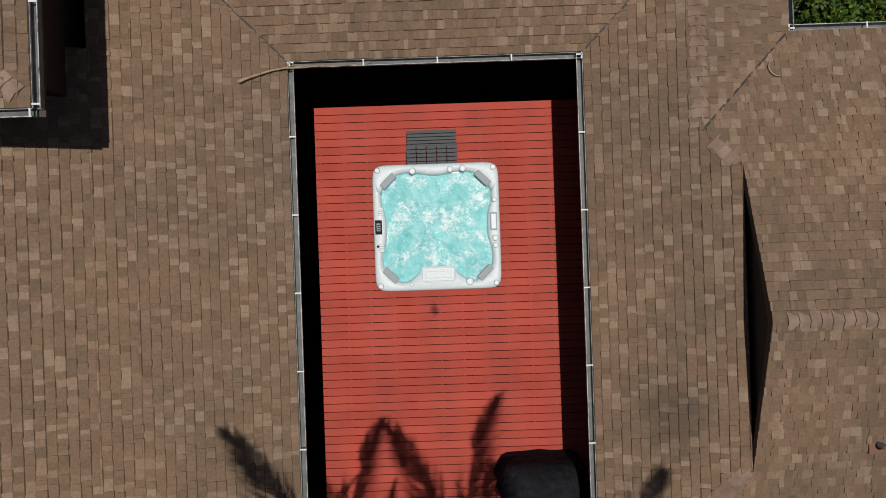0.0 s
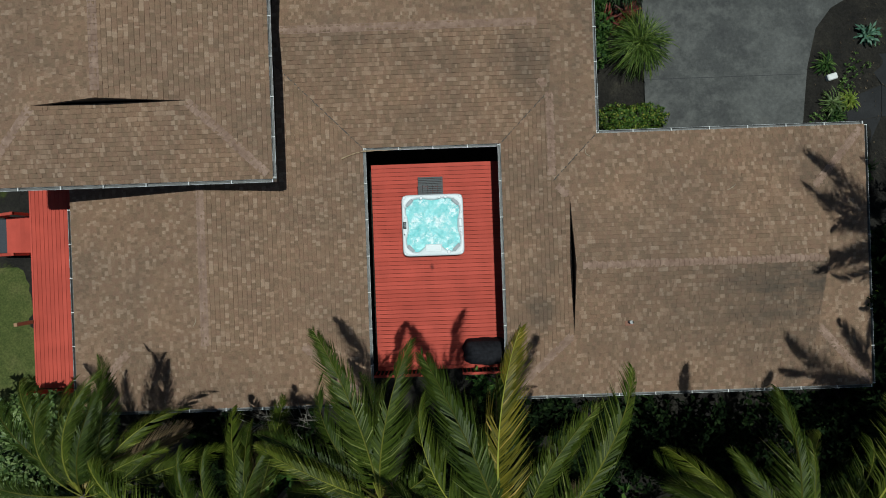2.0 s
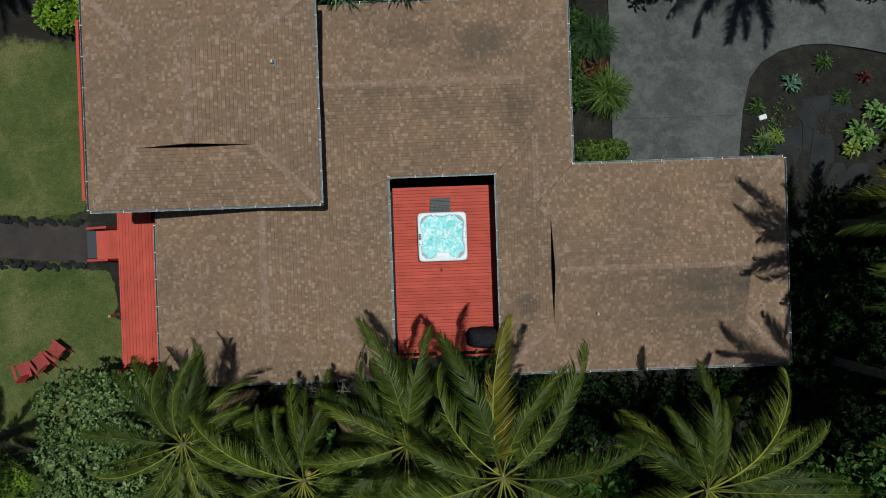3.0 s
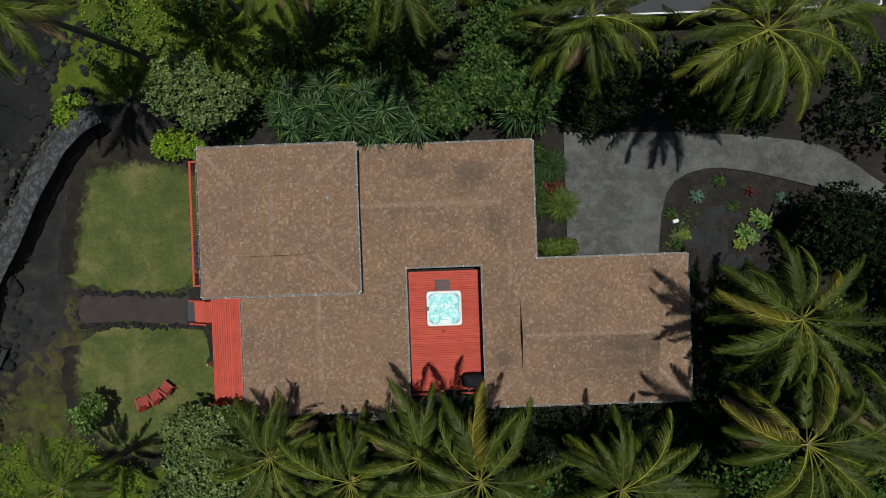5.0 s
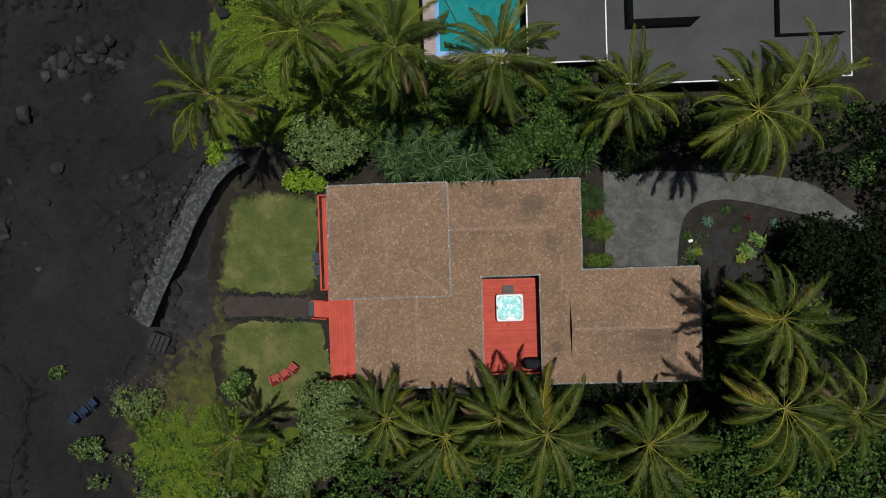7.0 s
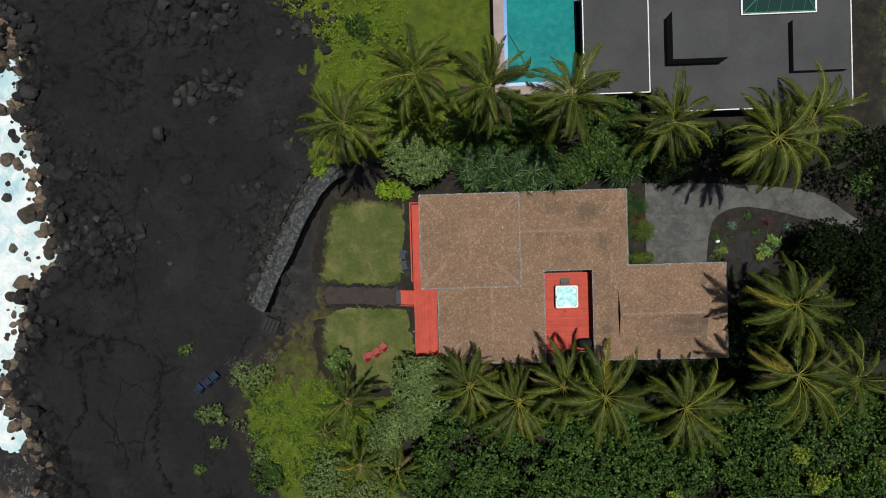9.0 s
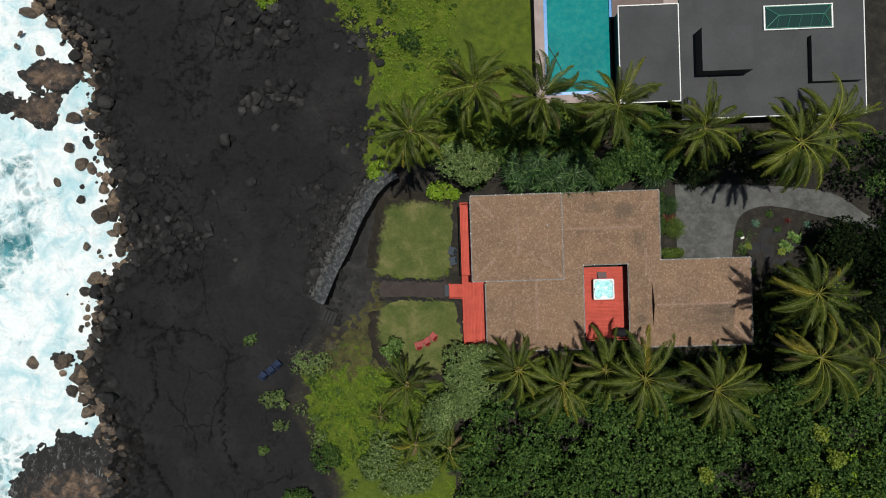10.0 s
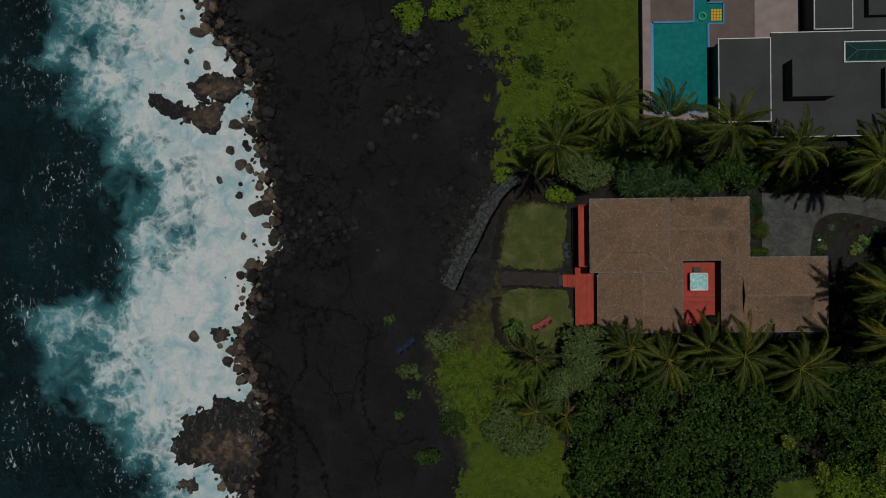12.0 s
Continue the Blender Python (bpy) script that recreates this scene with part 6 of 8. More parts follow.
# where the crown stands, its size, lean, dry fronds, number of fronds and slimness; aims: bearing and reach of the fronds that stand out
for i, (x, y, z, s, lean, dry, many, slim, aims) in enumerate((
        (-18.3, 14.9, 14.8, 0.80, (0.2, 1.6), 6, 28, 0.85, ()), (-12.9, 18.6, 14.2, 0.84, (0.5, 0.8), 3, 28, 0.85, ()), (-7.3, 17.5, 13.8, 0.88, (0, 0.6), 4, 29, 0.85, ()), (-1.1, 16.5, 14.2, 0.88, (0.3, 0.4), 4, 29, 0.85, ()),
        (7.8, 15.2, 9.0, 0.86, (0.2, 0.3), 3, 29, 0.85, ()), (14.8, 13.2, 12.2, 0.92, (0.4, 0.3), 3, 28, 0.85, ((128, 3.6), (97, 3.2), (205, 4.6), (228, 4.2), (290, 3.9), (262, 3.6))), (19.6, 15.2, 8.0, 0.90, (0.2, 0.5), 2, 24, 0.85, ((92, 4.2), (25, 4.0), (60, 3.6))),
        (-9.4, -6.6, 7.3, 0.72, (0.1, -0.6), 1, 30, 0.84, ((154, 2.6), (75, 3.0), (37, 2.4), (104, 2.6), (200, 2.7), (231, 3.0), (262, 3.1), (296, 2.8), (2, 2.3))),
        (-5.3, -8.1, 7.1, 0.80, (0, -0.5), 1, 31, 0.84, ((138, 4.2), (104, 2.6), (207, 4.1), (229, 4.0), (262, 3.6), (284, 3.4), (307, 3.3), (333, 3.0), (12, 2.6))),
        (-1.5, -6.6, 8.4, 0.76, (0.1, -0.7), 1, 30, 0.84, ((108, 4.2), (77, 3.8), (46, 2.6), (155, 2.4), (345, 2.3), (216, 3.2), (262, 3.4), (300, 3.3), (190, 2.7))),
        (1.45, -6.95, 10.7, 0.80, (0.2, -0.8), 1, 31, 0.84, ((110, 4.4), (85, 4.5), (61, 4.3), (26, 3.9), (357, 4.1), (178, 4.0), (196, 3.3), (237, 3.0), (266, 4.0), (302, 3.6), (338, 3.4))),
        (8.9, -8.9, 7.2, 0.90, (0, -0.4), 1, 32, 0.84, ((115, 3.2), (97, 4.3), (64, 4.5), (42, 4.2), (16, 4.0), (355, 4.8), (150, 3.6), (212, 3.8), (252, 3.6), (288, 4.2), (308, 4.6), (330, 4.0))),
        (16.9, 0.1, 10.3, 0.84, (0.3, 0.2), 1, 29, 0.82, ((142, 4.5), (109, 4.1), (48, 3.6), (10, 3.8), (171, 4.2), (192, 4.3), (245, 4.0), (294, 4.0), (346, 3.4), (270, 3.2))),
        (15.95, -5.2, 12.2, 0.84, (0.4, -0.3), 2, 29, 0.82, ((146, 4.2), (168, 3.8), (217, 3.1), (238, 4.2), (262, 4.3), (282, 4.3), (303, 4.0), (27, 3.6), (350, 3.8), (325, 3.5))),
        (21.2, -5.9, 10.6, 0.86, (0, 0), 2, 24, 0.8, ()),
        (-20.0, -7.6, 8.0, 0.60, (0.1, -0.2), 1, 18, 0.82, ((100, 2.6), (118, 2.4), (178, 2.5), (12, 3.0), (235, 2.8), (262, 2.9), (290, 2.7), (320, 2.5))),
        (-19.6, -14.2, 4.3, 0.62, (0, 0), 2, 14, 0.9, ()), (-16.2, -15.0, 4.1, 0.52, (0, 0), 1, 13, 0.9, ()), (-23.2, -12.0, 2.3, 0.30, (0, 0), 2, 12, 0.9, ()))):
    palm(x, y, z, s, 100 + i, lean, many, dry=dry, aims=aims, slim=slim)

# ---- trees and shrubs ----
R = np.random.default_rng(17)
tree("silvery_tree", "dense tree with silvery green rounded leaves", -15.0, -9.6, lobed(R, -13.9, -7.6, 3.4, 2.8, 3.0, 2.0, 10) + lobed(R, -15.2, -9.9, 3.3, 2.5, 2.2, 1.8, 7) + lobed(R, -16.3, -12.0, 3.0, 2.7, 2.6, 1.8, 7), 6200, 8, 0.22, 0.125, M_SILVER, 3, 0.25)
tree("silvery_tree", "silvery green leafy tree beside the hala plants", -13.0, 13.9, lobed(R, -12.9, 13.7, 4.2, 3.1, 2.2, 1.6, 9, 0.48), 1900, 8, 0.23, 0.13, M_SILVER, 4)
tree("small_tree", "small loose light green tree on the lawn", -22.0, -5.2, lobed(R, -22.1, -5.1, 1.9, 1.2, 1.25, 0.8, 7, 0.42), 300, 6, 0.30, 0.16, M_LIGHT, 5, 0.09)
tree("broadleaf_tree", "dark glossy broadleaf tree behind the house", 3.0, 13.6, lobed(R, 1.2, 13.0, 3.6, 2.4, 1.8, 1.2, 6) + lobed(R, 4.6, 14.0, 4.0, 2.4, 2.2, 1.3, 7), 3000, 7, 0.34, 0.17, M_BROAD, 6, 0.2)
tree("broadleaf_tree", "leafy green tree next to the grey house", 5.2, 16.4, lobed(R, 4.8, 16.4, 4.0, 2.3, 1.6, 1.2, 6), 1200, 7, 0.32, 0.16, M_BROAD, 7, 0.2)
for i, (x, y, rx, n, mat, lab) in enumerate(((-30.9, -6.5, 1.8, 330, M_SILVER, "grey green coastal shrub on lava"), (-34.7, -10.5, 1.15, 230, M_SILVER, "pale grey green coastal shrub on lava"), (-37.0, -3.9, 0.7, 60, M_LIGHT, "small green bush on lava"),
                                             (-35.9, -15.8, 0.7, 60, M_LIGHT, "small green bush on lava"), (-32.2, -20.5, 1.5, 420, M_BROAD, "green coastal shrub on lava"), (-34.1, -13.1, 0.8, 80, M_SILVER, "low loose green bush"),
                                             (-29.2, -16.6, 1.5, 360, M_BROAD, "loose green shrub at the lava edge"), (-23.1, 13.3, 1.2, 420, M_BRIGHT, "bright green shrub beside the sea wall"), (-16.0, 10.9, 1.5, 560, M_BRIGHT, "bright green shrub by the lawn"),
                                             (-13.6, -5.6, 1.1, 300, M_WOOD_LEAF, "dark shrub by the deck corner"), (-34.0, 32.5, 2.3, 700, M_BRIGHT, "bright green coastal shrub on lava"), (-29.5, 33.5, 2.0, 600, M_BRIGHT, "bright green coastal shrub on lava"),
                                             (1.6, -5.7, 0.8, 120, M_BROAD, "large leaved plant under the court rail"), (-24.3, -17.5, 1.8, 420, M_SILVER, "rounded grey green coastal shrub"), (-20.5, -19.0, 2.0, 460, M_SILVER, "rounded grey green coastal shrub"))):
    g = float(ground_z(np.array([x]), np.array([y]))[0])
    tree("shrub", lab, x, y, lobed(np.random.default_rng(60 + i), x, y, g + 0.45 * min(rx, 1.3), rx, rx * 0.85, 0.55 * min(rx, 1.2), 7), n, 6, 0.24, 0.12, mat, 60 + i, 0.04)

# bare grey twigs at the lava edge
r = np.random.default_rng(5)
for bx, by, sx, sy, n in ((-31.5, -5.9, 0.75, 0.55, 330), (-28.6, -4.9, 0.45, 0.35, 150)):
    tw = empty("bare_shrub", "leafless grey twiggy shrub on lava", "shrub", kind="stuff", at=(bx, by, 0.3))
    c = np.tile((bx, by, 0.45), (n, 1)) + r.normal(size=(n, 3)) * (sx, sy, 0.15)
    leaf_mesh("branching", c, unit(r, n) + (0, 0, 0.5), unit(r, n), 0.42, 0.022, M_GREYTWIG, tw)


def thicket(name, label, category, area, n, low, high, size, density, count, length, width, mat, seed):
    """Growth too dense to count: rounded clumps of uneven size and height, leafy on their upper skins."""
    r = np.random.default_rng(seed)
    xs, ys = [p[0] for p in area], [p[1] for p in area]
    x, y = r.uniform(min(xs), max(xs), n), r.uniform(min(ys), max(ys), n)
    k = inside_distance(x, y, area) + 0.7 * lumps(x, y, 4, seed) > size[0] * 0.4
    x, y = x[k], y[k]
    s = r.uniform(*size, len(x)) * np.where(r.random(len(x)) < 0.25, 1.35, 1.0)
    z = ground_z(x, y) + r.uniform(low, high, len(x)) * (0.7 + 0.3 * lumps(x, y, 9, seed + 3))
    per = np.maximum(6, (density * s * s).astype(int))
    c = np.repeat(np.stack([x, y, z], -1), per, 0)
    u = unit(r, len(c))
    u[:, 2] = np.abs(u[:, 2])
    rr = np.repeat(s, per)[:, None] * np.array([1, 1, 0.8]) * r.uniform(0.75, 1.08, (len(c), 1))
    w = u + (0, 0, 0.25)
    ob = rosettes(name, c + u * rr, w / np.linalg.norm(w, axis=1, keepdims=True), count, length, width, mat, None, seed=seed)
    return tagged(ob, label, category, kind="stuff")


thicket("woodland", "dense dark green thicket south of the house", "thicket", SOUTH, 430, 0.9, 4.2, (0.9, 1.9), 30, 7, 0.36, 0.19, M_WOOD_LEAF, 31)
# a near-black lower layer paints the shade between the clumps above
thicket("woodland", "growth low in the thicket, coloured dark for shade", "thicket", SOUTH, 240, 0.0, 0.7, (0.8, 1.5), 14, 6, 0.40, 0.22, M_SHADELEAF, 56)
thicket("woodland", "mid green leafy undergrowth in the thicket", "thicket", [(14, -17), (36, -10), (36, -20), (10, -24), (2, -34), (-10, -34), (-10, -21), (4, -20)], 150, 1.4, 4.4, (0.7, 1.5), 26, 6, 0.34, 0.18, M_BROAD, 37)
thicket("groundcover", "bright green grass and weeds beyond the thicket", "groundcover", [(16, -17.5), (36, -13), (36, -34), (14, -34), (14, -22)], 520, 2.0, 3.6, (0.4, 0.9), 40, 6, 0.22, 0.11, M_BRIGHT, 38)
EAST = [(15.6, 0.8), (19.9, 2.0), (20.6, 5.2), (23, 5.5), (27, 4.2), (36, 0), (36, -9), (26, -7.5), (15.5, -7.5), (14.9, -2)]
# shade under the east palms is in this leaf colour
thicket("woodland", "undergrowth east of the house, coloured dark for shade", "thicket", EAST, 270, 0.2, 1.2, (0.5, 1.0), 40, 6, 0.28, 0.15, M_SHADELEAF, 32)
thicket("groundcover", "patches of sunlit grass under the east palms", "groundcover", [(15.2, -1.0), (20.5, -0.6), (24.5, 0.8), (26, -2), (20.8, -4.2), (15.0, -3.6)], 110, -0.1, 0.15, (0.3, 0.7), 50, 6, 0.17, 0.08, M_BRIGHT, 43)
# these trees get their shade from the leaf colour too
thicket("woodland", "leafy trees by the driveway bend, coloured dark for shade", "thicket", [(20, 6.3), (23, 6.4), (27, 6.6), (36, 7), (36, -4), (24, 1.0), (19.5, 3.4)], 110, 2.2, 4.4, (0.8, 1.6), 40, 6, 0.30, 0.15, M_SHADELEAF, 33)
NORTH = [(-23.2, 19.5), (-22.2, 24.5), (-23, 27), (-27, 31), (-27, 45), (-12, 45), (-12.5, 36), (-14.5, 28), (-14, 22), (-11, 18.5), (-12, 17), (-20, 14.8)]
thicket("groundcover", "bright green beach groundcover over lava", "groundcover", NORTH, 1150, -0.12, 0.06, (0.18, 0.5), 70, 6, 0.13, 0.055, M_BRIGHT, 34)
thicket("groundcover", "rounded darker green shrubs in the beach growth", "groundcover", NORTH, 95, 0.0, 0.5, (0.35, 0.9), 50, 6, 0.22, 0.12, M_BROAD, 39)
thicket("groundcover", "yellow green shoots in the beach growth", "groundcover", NORTH, 150, 0.1, 0.5, (0.3, 0.8), 40, 6, 0.2, 0.11, M_YELLOW, 40)
thicket("groundcover", "bright green grass tufts on the shore meadow", "groundcover", FIELD, 420, -0.15, 0.02, (0.16, 0.5), 80, 6, 0.13, 0.045, M_BRIGHT, 35)
thicket("groundcover", "darker weeds scattered on the shore meadow", "groundcover", FIELD, 210, -0.15, 0.05, (0.16, 0.5), 70, 6, 0.15, 0.07, M_BROAD, 47)
thicket("groundcover", "sage green bushes along the meadow edge", "groundcover", [(-33, -7), (-29, -6), (-29.5, -9), (-30, -13), (-28.5, -16.5), (-26, -18), (-24, -21), (-28, -20.5), (-31, -17), (-33, -12)], 40, 0.0, 0.35, (0.3, 0.8), 55, 6, 0.2, 0.1, M_SILVER, 50)
thicket("groundcover", "bright green grass tufts beside the thicket", "groundcover", MEADOW, 330, -0.15, 0.02, (0.16, 0.5), 80, 6, 0.14, 0.05, M_BRIGHT, 42)
thicket("groundcover", "mid green bushes in the lower meadow", "groundcover", [(-16, -19), (-5, -20), (-4, -32), (-19, -32)], 70, 0.1, 0.9, (0.4, 1.0), 50, 6, 0.24, 0.12, M_BROAD, 49)
thicket("groundcover", "rounded sage green shrubs behind the shore", "groundcover", [(-25.5, -15.6), (-22, -14.8), (-18.5, -16.2), (-16.5, -19.5), (-22, -20.2), (-25, -18.6)], 42, 0.2, 0.8, (0.5, 1.1), 50, 6, 0.24, 0.13, M_SILVER, 41)
thicket("groundcover", "dark understorey between house and grey roof", "groundcover", [(-18, 14.5), (-12, 16.5), (-6.5, 19.5), (1, 19.8), (8, 16.2), (14, 15.9), (27, 15.5), (32, 13), (24, 12.2), (14, 13.4), (8, 13.2), (6, 11.8), (-9, 11.8), (-15, 12.2)], 240, 0.3, 1.8, (0.5, 1.0), 45, 6, 0.26, 0.14, M_WOOD_LEAF, 36)
# shade by the drive, eave and east end comes from near-black leaves
thicket("woodland", "growth under palms beside the driveway, coloured dark for shade", "thicket", [(6.4, 11.3), (9, 11.0), (13, 11.2), (17, 11.0), (19.5, 10.9), (20, 13.2), (14, 14.2), (6.4, 13.6)], 62, 0.8, 2.6, (0.5, 1.05), 46, 6, 0.26, 0.13, M_SHADELEAF, 44)
thicket("groundcover", "low plants below the south eave, coloured dark for shade", "groundcover", [(-11, -6.0), (14.5, -6.0), (14.5, -9.2), (-11, -9.2)], 230, 0.0, 0.7, (0.35, 0.8), 46, 6, 0.24, 0.11, M_SHADELEAF, 48)
thicket("woodland", "leafy trees beyond the driveway, coloured dark for shade", "thicket", [(22.8, 10.6), (26.5, 8.6), (31, 7.2), (36, 8), (36, 15), (25, 15)], 70, 1.2, 3.4, (0.6, 1.3), 40, 6, 0.30, 0.15, M_SHADELEAF, 53)
thicket("woodland", "sunlit green boughs beyond the driveway", "thicket", [(23.4, 10.4), (26.5, 8.9), (31, 7.8), (34, 10), (30, 14)], 22, 2.0, 3.6, (0.4, 0.9), 40, 6, 0.30, 0.15, M_BROAD, 54)
thicket("groundcover", "plants at the east end of the house, coloured dark for shade", "groundcover", [(14.6, -2.5), (19, -2.5), (24, -4), (24, -9.8), (14.4, -9.8)], 210, 0.1, 1.0, (0.4, 0.9), 44, 6, 0.26, 0.13, M_SHADELEAF, 55)
for i, (x, y) in enumerate(((8.7, -17.4), (19.7, -13.9), (20.8, -16.2), (12.5, -21), (18.9, -19.9))):
    tree("yellow_shrub", "yellow green shrub above the dark thicket", x, y, lobed(np.random.default_rng(80 + i), x, y, 4.9, 0.8, 1.1, 0.6, 5, 0.5), 110, 6, 0.36, 0.18, M_YELLOW, 80 + i, 0.06)


def strap_plant(name, label, category, x, y, z, n, length, width, mat, seed, up=0.5, trunk=True):
    """A rosette of long arching blades."""
    r = np.random.default_rng(seed)
    g = float(ground_z(np.array([x]), np.array([y]))[0])
    t = empty(name, label, category, at=(x, y, g))
    if trunk:
        part("trunk", tube([(x + 0.15, y + 0.3, g - 0.1), (x, y, z)], [0.1, 0.07], 7), M_BARK, t)
    a, e = r.uniform(0, 6.28, n), np.arcsin(np.clip(r.uniform(-0.25, 1.0, n), -1, 1)) * 0.9
    d = np.stack([np.cos(a) * np.cos(e), np.sin(a) * np.cos(e), np.sin(e) * up + 0.1], -1) + r.normal(size=(n, 3)) * 0.16
    L = length * r.uniform(0.7, 1.1, n)
    b = np.tile((x, y, z), (n, 1)) + d * 0.05 + r.normal(size=(n, 3)) * 0.1 * length
    first = leaf_mesh("foliage", b, d, np.tile((0, 0, 1.0), (n, 1)), L * 0.62, width, mat, t, fold=0.25)
    d2 = d.copy()
    d2[:, 2] -= 0.75
    tip = b + (d / np.linalg.norm(d, axis=1, keepdims=True)) * L[:, None] * 0.45
    leaf_mesh("foliage", tip, d2, np.tile((0, 0, 1.0), (n, 1)), L * 0.6, width * 0.85, mat, t, fold=0.25)
    return t


r = random.Random(9)
for i, (x, y) in enumerate(((-8.5, 11.3), (-6.3, 11.1), (-3.9, 10.95), (-1.3, 11.2), (0.4, 11.5), (-8.6, 13.4), (-7.2, 12.3), (-5.8, 12.2), (-4.4, 13.3), (-3.2, 12.2), (-2.7, 11.3), (-1.9, 12.7), (-6.6, 13.6), (-9.2, 12.3), (-5.0, 11.5), (-3.4, 13.6), (-7.9, 11.7), (5.8, 11.7), (4.9, 13.6), (4.5, 11.6))):
    strap_plant("hala_plant", "hala plant with long blue green strap leaves", "plant", x, y, 3.1 + r.uniform(-0.8, 0.6), 120, 1.4, 0.075, M_STRAP, 200 + i)
M_BEDLEAF = leaf_material("bed_leaf", (0.0, (0.06, 0.13, 0.025)), (0.6, (0.12, 0.22, 0.045)), (1.0, (0.24, 0.33, 0.09)))
M_SLAB = material("lava_plate", lambda n, l: mixed(n, l, 1.0, ramp(n, l, noise_of(n, l, world_pos(n, l), 1.1, 5), (0.3, (0.0085, 0.0085, 0.0095)), (0.7, (0.019, 0.019, 0.0205))), ramp(n, l, noise_of(n, l, world_pos(n, l), 14, 5, 0.7), (0.3, 0.7), (0.7, 1.3)), "MULTIPLY"), 0.9, bump=lambda n, l: (noise_of(n, l, world_pos(n, l), 8, 5), 0.03))
M_AGAVE = leaf_material("agave_leaf", (0.0, (0.06, 0.14, 0.09)), (1.0, (0.14, 0.24, 0.16)))
strap_plant("agave", "pale green agave in the planting bed", "plant", 15.5, 6.6, 1.0, 34, 0.48, 0.11, M_AGAVE, 230, 0.8, False)
for i, (x, y, L, mat) in enumerate(((14.0, 5.6, 0.5, M_BROAD), (17.0, 7.5, 0.55, M_BROAD), (14.8, 4.3, 0.5, M_YELLOW), (14.2, 4.2, 0.6, M_SILVER), (20.8, 6.3, 0.5, M_AGAVE), (17.8, 5.9, 0.5, M_BROAD), (14.3, 3.7, 0.5, M_BROAD), (15.2, 1.8, 0.6, M_BROAD))):
    strap_plant("bed_plant", "leafy green plant in the dark planting bed", "plant", x, y, 1.05, 70, L * 0.85, 0.05, mat, 240 + i, 0.7, False)
strap_plant("red_plant", "small red leaved plant in the planting bed", "plant", 18.8, 6.75, 1.05, 34, 0.33, 0.06, leaf_material("red_leaf", (0.0, (0.06, 0.008, 0.008)), (1.0, (0.14, 0.02, 0.015))), 251, 0.7, False)

for i, (x, y, s) in enumerate(((18.3, 4.4, 0.62), (19.6, 4.9, 0.66), (18.1, 3.65, 0.5), (19.1, 5.3, 0.5), (18.8, 4.0, 0.55))):
    strap_plant("broad_leaf_plant", "broad bright green leaves in the planting bed", "plant", x, y, 1.15, 60, s * 0.85, 0.15, M_YELLOW if i == 2 else M_BEDLEAF, 260 + i, 0.8, False)
slabs = empty("stone_patch", "cracked grey lava plates in the planting bed", "stones", at=(17.3, 3.6, 0.9))
q0 = random.Random(71)
nodes_ = {(i, j): (15.0 + i * 0.78 + q0.uniform(-0.34, 0.34), 1.4 + j * 0.78 + q0.uniform(-0.34, 0.34)) for i in range(8) for j in range(8)}
for i in range(7):
    for j in range(7):
        ring = [nodes_[i, j], nodes_[i + 1, j], nodes_[i + 1, j + 1], nodes_[i, j + 1]]
        mx, my = sum(v[0] for v in ring) / 4, sum(v[1] for v in ring) / 4
        if ((mx - 17.2) / 2.3) ** 2 + ((my - 3.6) / 2.2) ** 2 > 1:
            continue
        if q0.random() < 0.15:
            continue
        g = q0.uniform(0.97, 0.995)
        slab("stone", [(mx + (a - mx) * g, my + (b - my) * g) for a, b in ring], 0.8, 0.912 + q0.uniform(0, 0.02), M_SLAB, slabs)

r2 = np.random.default_rng(88)
M_LITTER = leaf_material("dry_litter", (0.0, (0.03, 0.022, 0.014)), (0.7, (0.075, 0.052, 0.03)), (1.0, (0.20, 0.15, 0.09)), rough=0.8, thin=0.0)
c = np.stack([r2.uniform(13.6, 20.5, 420), r2.uniform(1.2, 8.0, 420), np.full(420, 0.95)], -1)
c = c[((c[:, 0] - 17.0) / 3.4) ** 2 + ((c[:, 1] - 4.7) / 3.3) ** 2 < 1]
litter = leaf_mesh("leaf_litter", c, np.stack([r2.normal(size=len(c)), r2.normal(size=len(c)), 0.08 * r2.normal(size=len(c))], -1), unit(r2, len(c)) * 0.3 + (0, 0, 1.0), 0.08, 0.025, M_LITTER)
tagged(litter, "dry fallen leaves scattered over the planting bed", "leaf litter", kind="stuff")
thicket("groundcover", "low creeping green plants in the planting bed", "groundcover", [(13.5, 3.4), (15.3, 3.2), (15.0, 5.0), (16.2, 6.6), (15.4, 6.2), (14.2, 5.0)], 26, -0.1, 0.08, (0.12, 0.28), 150, 6, 0.09, 0.04, M_BEDLEAF, 52)

# feathery small palms by the house wall
M_DATE = leaf_material("date_palm_blade", (0.0, (0.03, 0.062, 0.010)), (0.6, (0.085, 0.14, 0.022)), (1.0, (0.26, 0.33, 0.08)), rough=0.5, spec=0.3)
M_CYCAD = leaf_material("blue_green_blade", (0.0, (0.018, 0.045, 0.014)), (0.6, (0.045, 0.092, 0.028)), (1.0, (0.12, 0.19, 0.07)), rough=0.5, spec=0.3)
for i, (x, y, mat, L) in enumerate(((6.72, 8.7, M_CYCAD, 1.12), (7.2, 6.35, M_DATE, 1.2))):
    t = strap_plant("date_palm", "small feathery palm beside the driveway", "palm", x, y, 1.75, 620, L, 0.020, mat, 300 + i, 0.75)
M_REDLEAF = leaf_material("red_brown_leaf", (0.0, (0.07, 0.012, 0.01)), (1.0, (0.20, 0.05, 0.03)))
